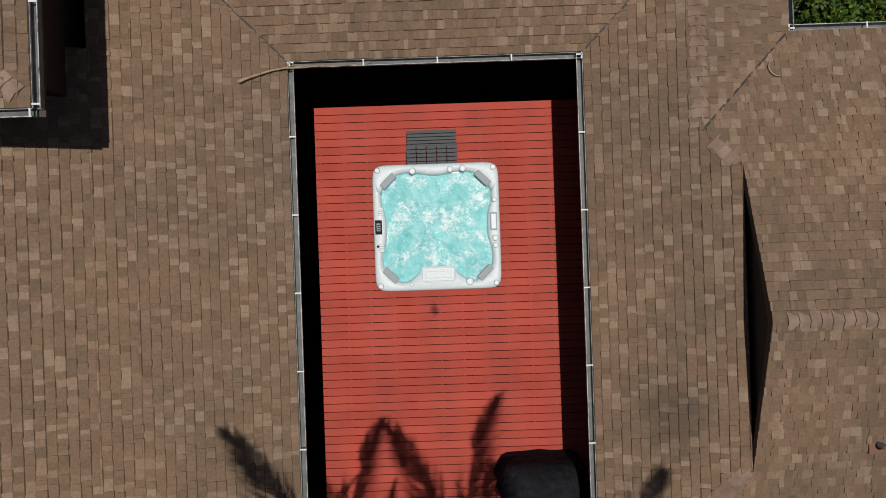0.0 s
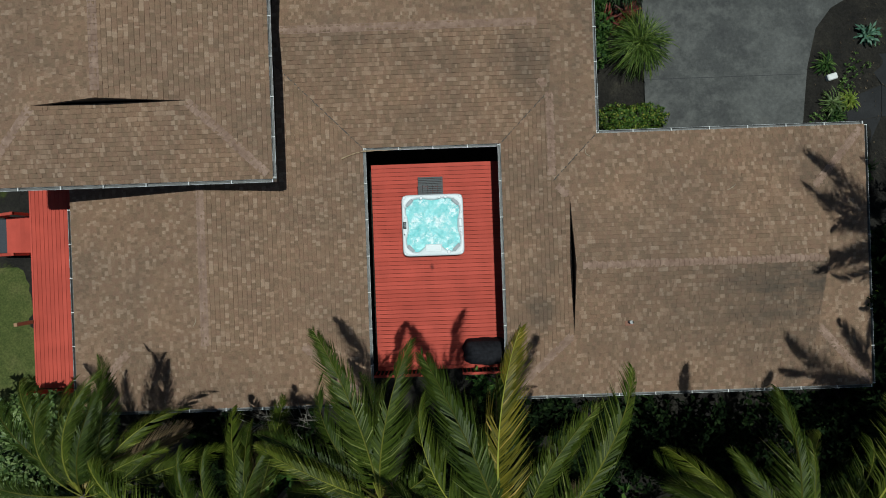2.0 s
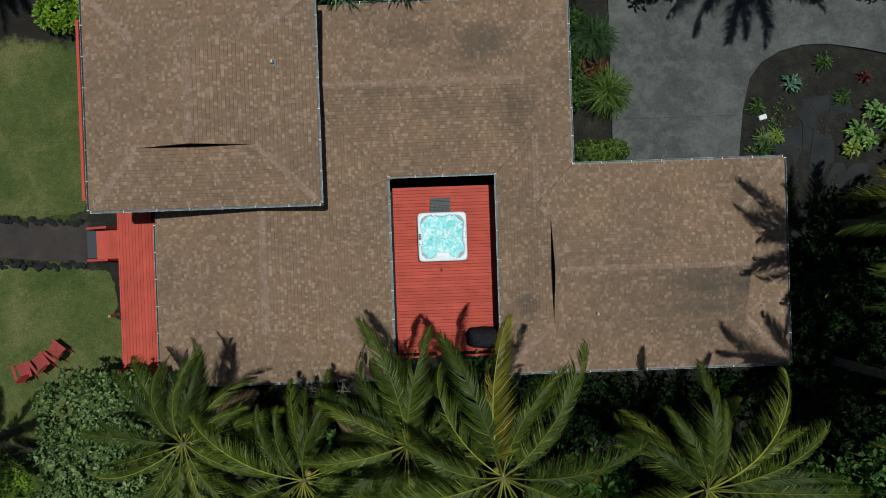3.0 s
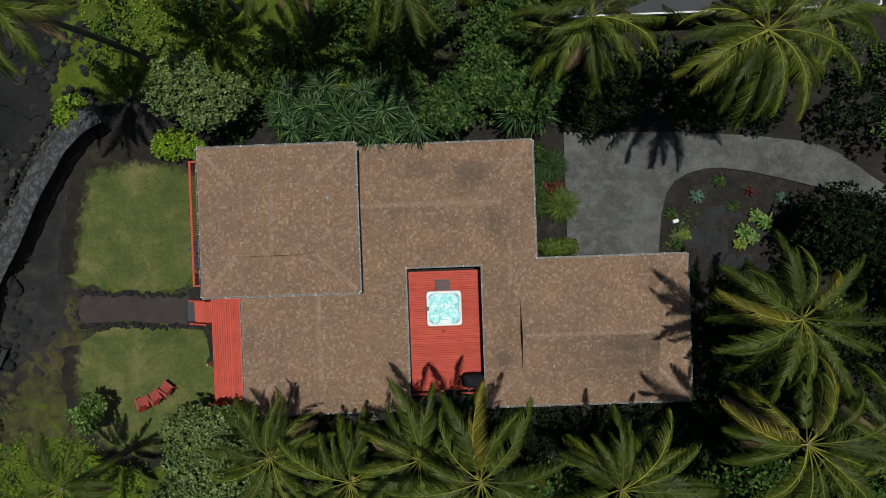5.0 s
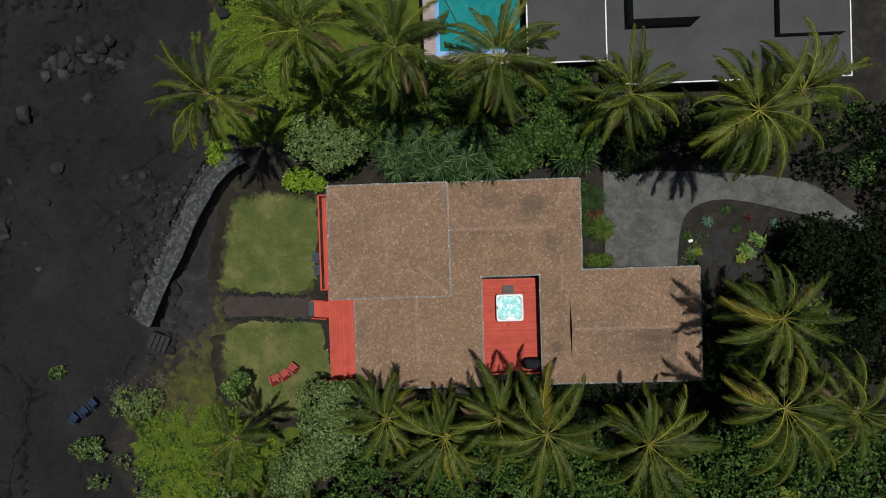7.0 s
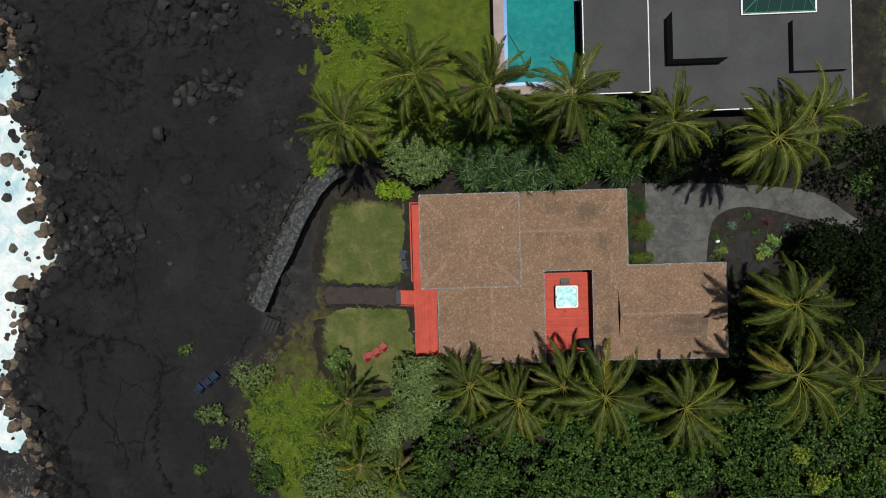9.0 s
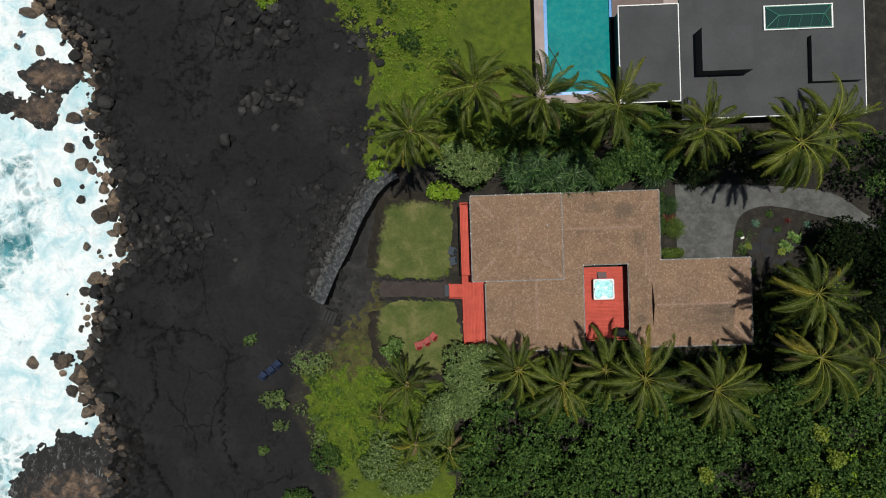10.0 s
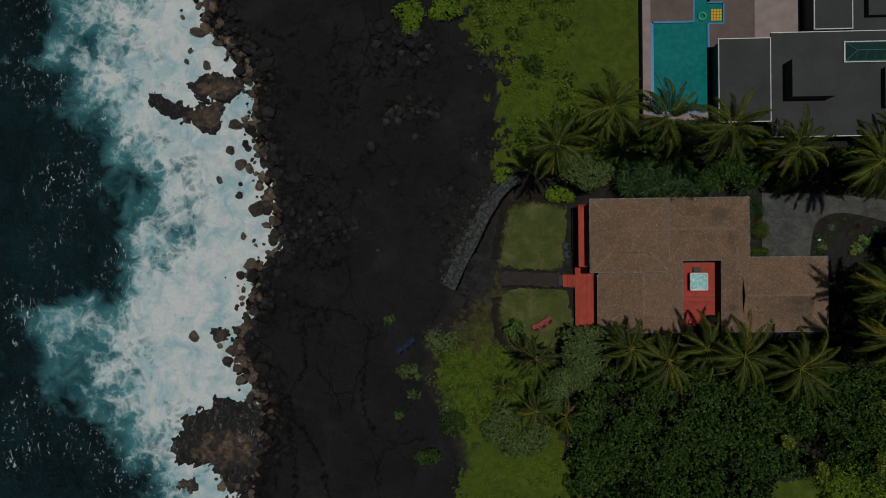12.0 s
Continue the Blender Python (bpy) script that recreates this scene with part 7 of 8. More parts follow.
for i, (x, y) in enumerate(((6.15, 7.3), (6.9, 7.55))):
    strap_plant("red_ti_plant", "dark red leaved ti plant at the wall", "plant", x, y, 1.35, 46, 0.55, 0.09, M_REDLEAF, 310 + i, 0.7)

hedge = empty("hedge", "clipped yellow green hedge against the house", "hedge", at=(7.0, 3.8, 0.85))
part("branches", boxed(6.1, 7.9, 3.55, 4.1, 0.8, 1.3, 0.1), M_BARK, hedge)
p, w = blob_points(np.random.default_rng(44), 900, [(6.5, 3.85, 1.25, 0.7, 0.5, 0.5), (7.1, 3.82, 1.25, 0.7, 0.5, 0.5), (7.6, 3.85, 1.25, 0.65, 0.5, 0.48)])
rosettes("foliage", p, w, 6, 0.11, 0.06, M_HEDGE, hedge, seed=45)
p, w = blob_points(np.random.default_rng(46), 700, [(5.9, 8.2, 1.2, 0.4, 0.7, 0.6), (5.9, 6.2, 1.2, 0.35, 0.5, 0.5), (5.95, 7.2, 1.3, 0.4, 0.5, 0.5), (6.0, 9.6, 1.3, 0.4, 0.5, 0.5)])
bed = empty("wall_shrubs", "low green shrubs along the house wall", "shrub", at=(5.9, 7.5, 0.9))
rosettes("foliage", p, w, 6, 0.16, 0.09, M_BROAD, bed, seed=47)

# dry scraps of palm on the roof
M_SCRAP = material("dry_scrap", (0.34, 0.28, 0.20), 0.9)
for x, y, a, bend, ln in ((5.05, 2.66, -2.2, 2.4, 0.34), (4.33, 8.6, 1.5, 0.8, 0.5), (4.2, 7.6, 1.4, 0.5, 0.35), (-1.05, 8.0, 2.6, 2.2, 0.45), (9.4, 1.1, 0.3, 0.6, 0.4), (-7.6, -2.6, 0.8, 0.9, 0.35)):
    pts = []
    for k in range(9):
        pts.append((x, y, roof_z(x, y, False) + 0.035))
        x, y, a = x + math.cos(a) * ln / 8, y + math.sin(a) * ln / 8, a + bend / 8
    tagged(part("palm_scrap", tube(pts, [0.006 + 0.008 * math.sin(math.pi * k / 8) for k in range(9)], 5), M_SCRAP), "dry curled palm scrap lying on the shingles", "debris")
# a dead grey frond caught at the south eave
dead = empty("dead_frond", "bleached grey twiggy frond caught at the eave", "debris", at=(-5.2, -5.9, 2.6))
r = np.random.default_rng(55)
c = np.tile((-5.1, -6.0, 2.75), (70, 1)) + r.normal(size=(70, 3)) * (0.45, 0.12, 0.05)
leaf_mesh("twigs", c, np.stack([r.normal(size=70) * 0.5 - 0.6, r.normal(size=70) * 0.5 + 0.3, r.uniform(0, 0.4, 70)], -1), unit(r, 70) + (0, 0, 1.5), 0.7, 0.02, M_GREYTWIG, dead)

# ---- rocks ----
def rock_mesh(seed, flat=0.75):
    """A boulder: a rough ball cut by random planes into blunt facets."""
    q = random.Random(seed)
    bm = bmesh.new()
    bmesh.ops.create_icosphere(bm, subdivisions=3, radius=1.0)
    o = Vector((seed * 7.3, seed * 1.9, 0))
    for v in bm.verts:
        d = v.co.normalized()
        v.co = d * (1.05 + 0.30 * noise.noise(d * 1.1 + o))
    for _ in range(11):
        n = Vector((q.gauss(0, 1), q.gauss(0, 1), q.gauss(0, 1))).normalized()
        k = q.uniform(0.58, 0.86)
        for v in bm.verts:
            e = v.co.dot(n) - k
            if e > 0:
                v.co -= n * e * 0.92
    for v in bm.verts:
        v.co += v.co.normalized() * 0.045 * noise.noise(v.co * 4 + o)
        v.co.z *= flat
    me = bpy.data.meshes.new("boulder")
    bm.to_mesh(me)
    bm.free()
    return me


ROCKS = {}
for key, mat in (("black", M_ROCK), ("grey", M_ROCK_GREY), ("wet", M_ROCK_WET)):
    ROCKS[key] = []
    for i in range(6):
        me = rock_mesh(i + 1)
        me.materials.append(mat)
        ROCKS[key].append(me)


def boulder(kind, x, y, s, q, group, label, squash=1.0, sink=0.35, level=None):
    ob = new("boulder", q.choice(ROCKS[kind]))
    g = float(ground_z(np.array([x]), np.array([y]))[0]) if level is None else level
    sx1, sy1 = s * q.uniform(0.8, 1.25), s * q.uniform(0.8, 1.25)
    ob.matrix_basis = pose(x, y, g + s * 0.7 * squash * (1 - 2 * sink) * 0.5, q.uniform(-12, 12), q.uniform(-12, 12), q.uniform(0, 360)) @ Matrix.Diagonal((sx1, sy1, s * squash, 1))
    return tagged(ob, label, "boulder", group)


def rubble(name, label, spots, mat, seed):
    """Countless stones in one mesh: (x, y, z, size) each, from the boulder shapes."""
    q = random.Random(seed)
    vs, fs, o = [], [], 0
    for x, y, z, s in spots:
        co, tri = q.choice(SMALL)
        a = q.uniform(0, 6.28)
        c, k = math.cos(a), math.sin(a)
        m = np.array([[c, -k, 0], [k, c, 0], [0, 0, 1]]) * np.array([s * q.uniform(0.8, 1.3), s * q.uniform(0.8, 1.3), s * q.uniform(0.6, 1.0)])
        vs.append(co @ m.T + (x, y, z))
        fs += [(a_ + o, b_ + o, c_ + o) for a_, b_, c_ in tri]
        o += len(co)
    me = bpy.data.meshes.new(name)
    me.from_pydata(np.concatenate(vs).tolist(), [], fs)
    return tagged(link_mesh(name, me, mat), label, "rocks", kind="stuff")


def small_rock(seed):
    q = random.Random(seed)
    bm = bmesh.new()
    bmesh.ops.create_icosphere(bm, subdivisions=2, radius=1.0)
    for _ in range(8):
        n = Vector((q.gauss(0, 1), q.gauss(0, 1), q.gauss(0, 1))).normalized()
        k = q.uniform(0.55, 0.85)
        for v in bm.verts:
            e = v.co.dot(n) - k
            if e > 0:
                v.co -= n * e * 0.9
    for v in bm.verts:
        v.co += Vector((q.gauss(0, 1), q.gauss(0, 1), q.gauss(0, 1))) * 0.07
    bm.verts.index_update()
    out = np.array([v.co[:] for v in bm.verts]), [tuple(v.index for v in f.verts) for f in bm.faces]
    bm.free()
    return out


SMALL = [small_rock(500 + i) for i in range(8)]
gz = lambda x, y: float(ground_z(np.array([x]), np.array([y]))[0])
q = random.Random(21)
spots, wet_spots = [], []
for i in range(1300):
    y = q.uniform(-36, 46)
    off = q.gauss(1.3, 1.5) - (1.8 if y < -14.5 else 0.0)
    x = float(np.interp(y, SHORE_Y, SHORE_X)) + off
    s = min(0.75, 0.14 * math.exp(abs(q.gauss(0, 0.85))))
    (wet_spots if off < 1.9 and q.random() < 0.8 else spots).append((x, y, max(SEA - 0.05, gz(x, y)) + s * 0.2, s))
rubble("shore_rubble", "wet brown rubble along the surf", wet_spots, M_RUBBLE_WET, 71)
for cx, cy, n, sp in ((-28.3, 6.2, 120, 1.6), (-27.6, 10.0, 90, 1.6), (-28.9, 2.4, 60, 1.2), (-23.7, 27.2, 50, 1.2), (-44, 6.4, 40, 2.6), (-47.5, 7.0, 40, 1.8), (-33.8, 22.0, 25, 1.6), (-35.3, 29.0, 50, 2.4), (-24.2, 17, 70, 1.5), (-27.5, -1.5, 30, 1.5), (-46.5, 14, 30, 2.5)):
    for _ in range(n):
        x, y = cx + q.gauss(0, sp), cy + q.gauss(0, sp * 0.7)
        s = min(0.5, 0.10 * math.exp(abs(q.gauss(0, 0.8))))
        spots.append((x, y, gz(x, y) + s * 0.2, s))
rubble("lava_rubble", "loose black lava rubble on the shelf", spots, M_RUBBLE, 72)
for i in range(165):
    y = q.uniform(-26, 38)
    off = max(-1.2, q.gauss(0.8, 1.0)) - (1.2 if y < -14.5 else 0.0)
    x = float(np.interp(y, SHORE_Y, SHORE_X)) + off
    boulder("wet" if off < 1.8 else "black", x, y, min(1.0, q.uniform(0.28, 0.68) * (1.5 if q.random() < 0.15 else 1.0)), q, "shore boulders", "sea worn boulder at the surf line", 0.85, level=max(SEA + 0.02, gz(x, y)))
# single rocks that stand in the surf
for x, y, s in ((-61.4, 32.5, 0.9), (-62.5, 30.2, 0.35), (-62.9, 28.8, 0.4), (-60.3, 28.2, 0.6), (-56.7, 20.6, 0.95), (-58.8, 13.6, 0.6), (-54.0, 9.9, 1.25), (-56.1, 15.6, 0.95), (-59.0, -6.1, 1.15), (-62.4, -6.2, 0.7), (-57.5, -8.1, 1.0), (-55.4, -5.9, 1.4),
                (-56.4, -11.9, 0.85), (-54.6, -11.6, 1.15), (-54.9, -9.9, 1.0), (-55.9, 6.4, 0.5), (-53.2, 1.8, 1.3), (-57.4, 17.4, 0.6), (-58.8, 32.0, 0.95), (-56.9, 32.5, 0.95), (-56.0, 30.3, 1.0), (-55.4, 27.4, 0.6), (-58.6, 31.0, 0.8), (-54.6, -6.9, 0.9)):
    boulder("wet", x, y, s * 0.9, q, "surf rocks", "wet brown rock washed by surf", 0.8, 0.3, SEA + 0.15)


def outcrop(area, top, seed, label, dry=None):
    """A ledge of broken rock in the surf: blocks of uneven height and tilt, split by grooves; dry: centre and half sizes of its bleached tan part."""
    xs = np.arange(min(p[0] for p in area) - 0.8, max(p[0] for p in area) + 0.8, 0.15)
    ys = np.arange(min(p[1] for p in area) - 0.8, max(p[1] for p in area) + 0.8, 0.15)
    q1 = random.Random(seed)
    blocks, tones = {}, []

    def height(X, Y):
        d = inside_distance(X, Y, area) + 0.45 * lumps(X, Y, 2.4, seed) + 0.25 * lumps(X, Y, 0.9, seed + 1)
        Z, tone = np.zeros_like(X), np.zeros_like(X)
        for i in range(X.shape[0]):
            for j in range(X.shape[1]):
                x, y = X[i, j], Y[i, j]
                v = Vector((x * 0.95 + 0.5 * noise.noise(Vector((x, y, seed))), y * 0.95, seed * 3.1))
                far, pts = noise.voronoi(v)
                key = tuple(round(c, 3) for c in pts[0])
                if key not in blocks:
                    blocks[key] = (q1.uniform(0.35, 1.0), q1.uniform(-0.4, 0.4), q1.uniform(-0.4, 0.4), q1.random())
                h0, tx, ty, tone[i, j] = blocks[key]
                e = min(1.0, (far[1] - far[0]) / 0.12)
                Z[i, j] = h0 + tx * (v.x - pts[0].x) + ty * (v.y - pts[0].y) - 0.25 * (1 - e) + 0.12 * noise.noise(Vector((x * 3, y * 3, seed)))
        if dry:
            tan = step(1.15, 0.55, np.hypot((X - dry[0]) / dry[2], (Y - dry[1]) / dry[3]) + 0.25 * lumps(X, Y, 1.6, seed + 2))
            tone = 0.75 * tone * tan + 0.42 * tan - 0.3 * (1 - tan)
        tones.append(tone)
        return SEA - 0.5 + (0.55 + top * Z) * step(-0.25, 0.35, d) + 0.35 * top * step(0.3, 2.2, d)
    ob = sheet("outcrop", xs, ys, height, M_LEDGE, [("tone", lambda x, y: tones[0])], smooth=False, keep=lambda x, y: inside_distance(x, y, area) > -0.8)
    return tagged(ob, label, "rock", "surf outcrops")


outcrop([(-62.9, 26.0), (-60.5, 27.2), (-55.8, 26.8), (-55.2, 25.4), (-57.4, 23.4), (-59.6, 23.2), (-62.4, 24.8)], 0.9, 11, "tan and black fractured outcrop in the surf", (-58.6, 25.4, 4.2, 2.0))
outcrop([(-68.0, 24.9), (-66.2, 24.9), (-63.2, 23.2), (-58.6, 23.3), (-58.0, 21.2), (-59.0, 19.2), (-60.6, 19.6), (-62.6, 20.9), (-66.2, 21.8), (-67.8, 23.2)], 0.8, 12, "long tan and black outcrop pointing seaward", (-60.4, 21.8, 3.8, 2.2))
outcrop([(-59.8, -13.9), (-58.1, -14.1), (-55.1, -14.7), (-52.7, -15.6), (-52.4, -19.1), (-53.0, -21.4), (-54.4, -26.0), (-58.0, -26.0), (-60.4, -22.8), (-64.3, -22.4), (-65.7, -21.2), (-65.4, -19.4), (-64.0, -18.3), (-64.4, -17.2), (-63.0, -15.8),
         (-60.4, -15.5)], 0.8, 13, "broad tan and black fractured ledge at the surf", (-58.2, -20.6, 5.6, 3.0))
outcrop([(-65.0, -25.0), (-62.4, -24.2), (-62.1, -25.9), (-64.3, -26.1)], 0.5, 17, "small dark rock awash in foam")
outcrop([(-60.2, -5.6), (-59.2, -4.9), (-58.2, -5.5), (-58.4, -6.8), (-59.4, -7.1), (-60.1, -6.5)], 0.8, 14, "single dark block standing in the surf")
outcrop([(-59.0, 33.8), (-57.4, 34.0), (-54.8, 31.6), (-54.4, 29.6), (-56.0, 29.4), (-58.4, 31.6)], 0.9, 15, "fractured brown ledge among boulders")
for cx, cy, n, sp, lo, hi in ((-35.6, 30.4, 20, 1.7, 0.35, 0.75), (-33.4, 27.8, 12, 1.1, 0.4, 0.75), (-28.4, 2.6, 10, 1.0, 0.25, 0.5),
                              (-23.7, 27.4, 14, 1.3, 0.3, 0.6), (-43.5, 6.4, 16, 2.2, 0.25, 0.55), (-47.5, 7.0, 12, 1.8, 0.3, 0.6)):
    for _ in range(n):
        boulder(q.choice(("black", "black", "grey")), cx + q.gauss(0, sp), cy + q.gauss(0, sp * 0.6), q.uniform(lo, hi), q, "lava boulders", "loose rounded lava boulder on black rock")
for x, y, s, k in ((-39.0, 17.3, 0.75, "grey"), (-33.6, 18.3, 0.55, "grey"), (-36.4, 12.6, 0.7, "black"), (-38.4, 4.5, 0.3, "grey"), (-29.9, 3.0, 0.55, "grey"), (-29.2, 4.2, 0.5, "grey"), (-37.3, 9.9, 0.4, "black"), (-48.5, 13.4, 1.2, "black")):
    boulder(k, x, y, s, q, "lava boulders", "single weathered boulder on the lava shelf")

# a packed row of boulders on the shelf
for i in range(9):
    for j in range(2 if i in (0, 8) else 3):
        x, y = -37.2 + 0.78 * i + q.uniform(-0.2, 0.2), 20.6 + 0.10 * i + 0.78 * (j - 0.5) + 0.35 * (i % 2) + q.uniform(-0.2, 0.2)
        if q.random() < 0.86:
            boulder("black" if q.random() < 0.6 else "grey", x, y, q.uniform(0.40, 0.66), q, "lava boulders", "rounded boulder in a row on the lava shelf")

# lava stones that edge the path
for y0, slope in ((1.95, -0.055), (-0.08, -0.045)):
    for i in range(40):
        x = -23.2 + i * 0.17
        ob = new("edging_stone", q.choice(ROCKS["black"]))
        ob.parent = garden_path
        s = q.uniform(0.10, 0.2)
        ob.matrix_basis = pose(x, y0 + slope * (x + 23.2) + q.uniform(-0.14, 0.14), 0.04, 0, 0, q.uniform(0, 360)) @ Matrix.Diagonal((s, s, s, 1))

for i in range(16):
    x, y, s = -23.5 + q.gauss(0, 0.16), 0.75 + q.gauss(0, 0.3), q.uniform(0.06, 0.15)
    ob = new("pale_stone", q.choice(ROCKS["grey"]))
    ob.parent = garden_path
    ob.matrix_basis = pose(x, y, 0.05, 0, 0, q.uniform(0, 360)) @ Matrix.Diagonal((s, s, s, 1))

# ---- sea wall ----
FACE = [(-21.0, 13.0), (-22.3, 12.3), (-23.5, 11.1), (-24.4, 9.7), (-25.3, 8.2), (-26.6, 5.5), (-28.0, 2.9), (-29.6, -0.5)]
sea_wall = empty("sea_wall", "curved lava rock sea wall with mortared grey top", "wall", kind="structure")


def wall_side(p, k):
    """The wall's points pushed k metres to its landward side, densely spaced."""
    pts, out = [Vector(v) for v in p], []
    for i in range(len(pts) - 1):
        for j in range(8):
            f = j / 8
            a, b = pts[max(i - 1, 0)], pts[min(i + 2, len(pts) - 1)]
            c = pts[i] * (2 * f ** 3 - 3 * f * f + 1) + (pts[i + 1] - a) * 0.5 * (f ** 3 - 2 * f * f + f) + pts[i + 1] * (3 * f * f - 2 * f ** 3) + (b - pts[i]) * 0.5 * (f ** 3 - f * f)
            d = (pts[i + 1] - pts[i]).normalized()
            out.append(c + Vector((-d.y, d.x)) * k)
    return out


bm = bmesh.new()
rows = []
for k, z, jit in ((-1.7, -0.5, 0.35), (-1.5, 0.42, 0.35), (-1.05, 0.72, 0.30), (-0.62, 1.0, 0.24), (-0.28, 1.2, 0.12), (0.48, 1.25, 0.04), (0.55, 1.2, 0.03), (0.60, 0.7, 0.08), (0.70, 0.35, 0.14), (0.86, 0.1, 0.16), (0.88, -0.5, 0.1)):
    rows.append([bm.verts.new((v.x + jit * noise.noise(Vector((v.x * 2, v.y * 2, k))), v.y + jit * noise.noise(Vector((v.x * 2, v.y * 2, k + 9))), z + jit * 0.7 * noise.noise(Vector((v.x * 3, v.y * 3, 5))))) for v in wall_side(FACE, k)])
for a, b in zip(rows, rows[1:]):
    for i in range(len(a) - 1):
        f = bm.faces.new((a[i], a[i + 1], b[i + 1], b[i]))
        f.material_index = 1 if b in rows[7:] else 2 if b in rows[:4] else 0
bm.faces.new([r_[-1] for r_ in rows]), bm.faces.new([r_[0] for r_ in rows][::-1])
bmesh.ops.recalc_face_normals(bm, faces=bm.faces[:])
part("core", bm, [M_WALLTOP, M_BLACKFACE, M_WALLFOOT], sea_wall, "mortared grey top over a near-black landward side")
qq = random.Random(31)
for k, zz, s0, s1 in ((-1.35, 0.6, 0.10, 0.2), (-1.9, 0.4, 0.2, 0.38)):
    for v in wall_side(FACE, k)[::1]:
        ob = new("stone", qq.choice(ROCKS["black"] if k > 0 or qq.random() < 0.6 else ROCKS["grey"]))
        ob.parent = sea_wall
        s = qq.uniform(s0, s1)
        ob.matrix_basis = pose(v.x, v.y, zz + qq.uniform(-0.12, 0.12), qq.uniform(0, 360), qq.uniform(0, 360), qq.uniform(0, 360)) @ Matrix.Diagonal((s, s, s, 1))
# timber steps at the wall's end
ladder = empty("timber_steps", "dark grey timber steps at the sea wall's end", "steps", at=(-28.6, -1.85, 0.2))
M_OLDWOOD = material("old_wood", lambda n, l: ramp(n, l, noise_of(n, l, world_pos(n, l), 6, 5, 0.7), (0.3, (0.012, 0.012, 0.0125)), (0.7, (0.026, 0.0255, 0.025))), 0.9)
for i in range(4):
    bm = boxed(-0.64, 0.64, -0.17, 0.17, -0.04, 0.03, 0.01)
    bm.transform(pose(-29.08 + 0.33 * i, -1.56 - 0.155 * i, 0.86 - 0.12 * i, 0, 0, 65))
    part("tread", bm, M_OLDWOOD, ladder)
for k in (-0.69, 0.69):
    bm = boxed(-0.75, 0.75, -0.035, 0.035, -0.28, 0.05, 0.008)
    bm.transform(pose(-28.58 + 0.42 * k, -1.80 + 0.91 * k, 0.66, 0, 17, -25))
    part("stringer", bm, M_OLDWOOD, ladder)

# ---- garden chairs ----
def adirondack(name, label, mat, x, y, turn, group):
    """A low slatted garden chair, facing +y before it is turned."""
    g = float(ground_z(np.array([x]), np.array([y]))[0]) + 0.05
    c = empty(name, label, "chair", group, at=(0, 0, 0))
    for i in range(5):
        bm = boxed(-0.28, 0.28, -0.22 + i * 0.11, -0.12 + i * 0.11, -0.012, 0.012, 0.004)
        bm.transform(Matrix.Translation((0, 0, 0.30 + 0.018 * i)))
        part("seat_slat", bm, mat, c)
    for i in range(5):
        bm = boxed(-0.05, 0.05, -0.012, 0.012, 0.0, 0.72 - 0.05 * abs(i - 2), 0.006)
        bm.transform(pose(-0.22 + i * 0.11, -0.22, 0.27, 24, 0, 0))
        part("back_slat", bm, mat, c)
    for s in (-1, 1):
        part("armrest", boxed(s * 0.34 - 0.07, s * 0.34 + 0.07, -0.36, 0.36, 0.53, 0.555, 0.008), mat, c)
        part("front_leg", boxed(s * 0.31 - 0.045, s * 0.31 + 0.045, 0.27, 0.31, 0.0, 0.53, 0.004), mat, c)
        bm = boxed(s * 0.27 - 0.012, s * 0.27 + 0.012, -0.62, 0.32, -0.06, 0.06)
        bm.transform(pose(0, 0, 0.22, 16, 0, 0))
        part("back_leg", bm, mat, c)
    c.matrix_basis = pose(x, y, g, 0, 0, turn)
    return c


for x, y, tr in ((-19.25, -5.0, 15), (-18.45, -4.65, 35), (-17.75, -4.15, 50)):
    adirondack("garden_chair", "red painted slatted garden chair on the lawn", M_CHAIRRED, x, y, tr, "red chairs on the lawn")
for x, y, tr in ((-35.8, -7.75, 50), (-35.0, -7.2, 40), (-34.3, -6.6, 40)):
    adirondack("garden_chair", "navy blue slatted chair on black lava", M_BLUECHAIR, x, y, tr, "blue chairs facing the sea")
for x, y, tr in ((-15.5, 4.75, 75), (-15.4, 3.7, 100)):
    adirondack("garden_chair", "slate blue chair beside the balcony", M_LOUNGER, x, y, tr, "blue chairs by the balcony")
mat_ = part("door_mat", boxed(-16.35, -15.9, -0.05, 1.2, 0.0, 0.07, 0.01), M_MAT)
tagged(mat_, "dark slate mat at the foot of the stairs", "mat")
crate = part("pale_box", boxed(-0.18, 0.18, -0.11, 0.11, 0, 0.2, 0.03), M_WHITEROCK)
crate.matrix_basis = pose(14.25, 5.15, 0.9, 0, 0, 15)
tagged(crate, "small white plastic box in the planting bed", "box")

# ---- the grey house and its pool ----
grey = empty("grey_house", "modern house with flat dark grey roofs and white edges", "house")
GZ = 3.5


def flat_roof(x0, x1, y0, y1, z, sides="wesn", base=0.3):
    b = part("wall", boxed(x0 + 0.25, x1 - 0.25, y0 + 0.25, y1 - 0.25, base, z - 0.2), M_CHARCOAL, grey, "charcoal wall")
    rf = part("roof", boxed(x0, x1, y0, y1, z - 0.2, z), M_ROOFGREY, grey, "dark grey roof membrane")
    for s, q4 in (("w", (x0 - 0.02, x0 + 0.07, y0, y1)), ("e", (x1 - 0.07, x1 + 0.02, y0, y1)), ("s", (x0, x1, y0 - 0.02, y0 + 0.07)), ("n", (x0, x1, y1 - 0.07, y1 + 0.02))):
        if s in sides:
            part("roof_edge", boxed(*q4, z - 0.14, z + 0.05 + 0.004 * "wesn".index(s)), M_WHITE, rf, "white metal roof edge")
    return rf


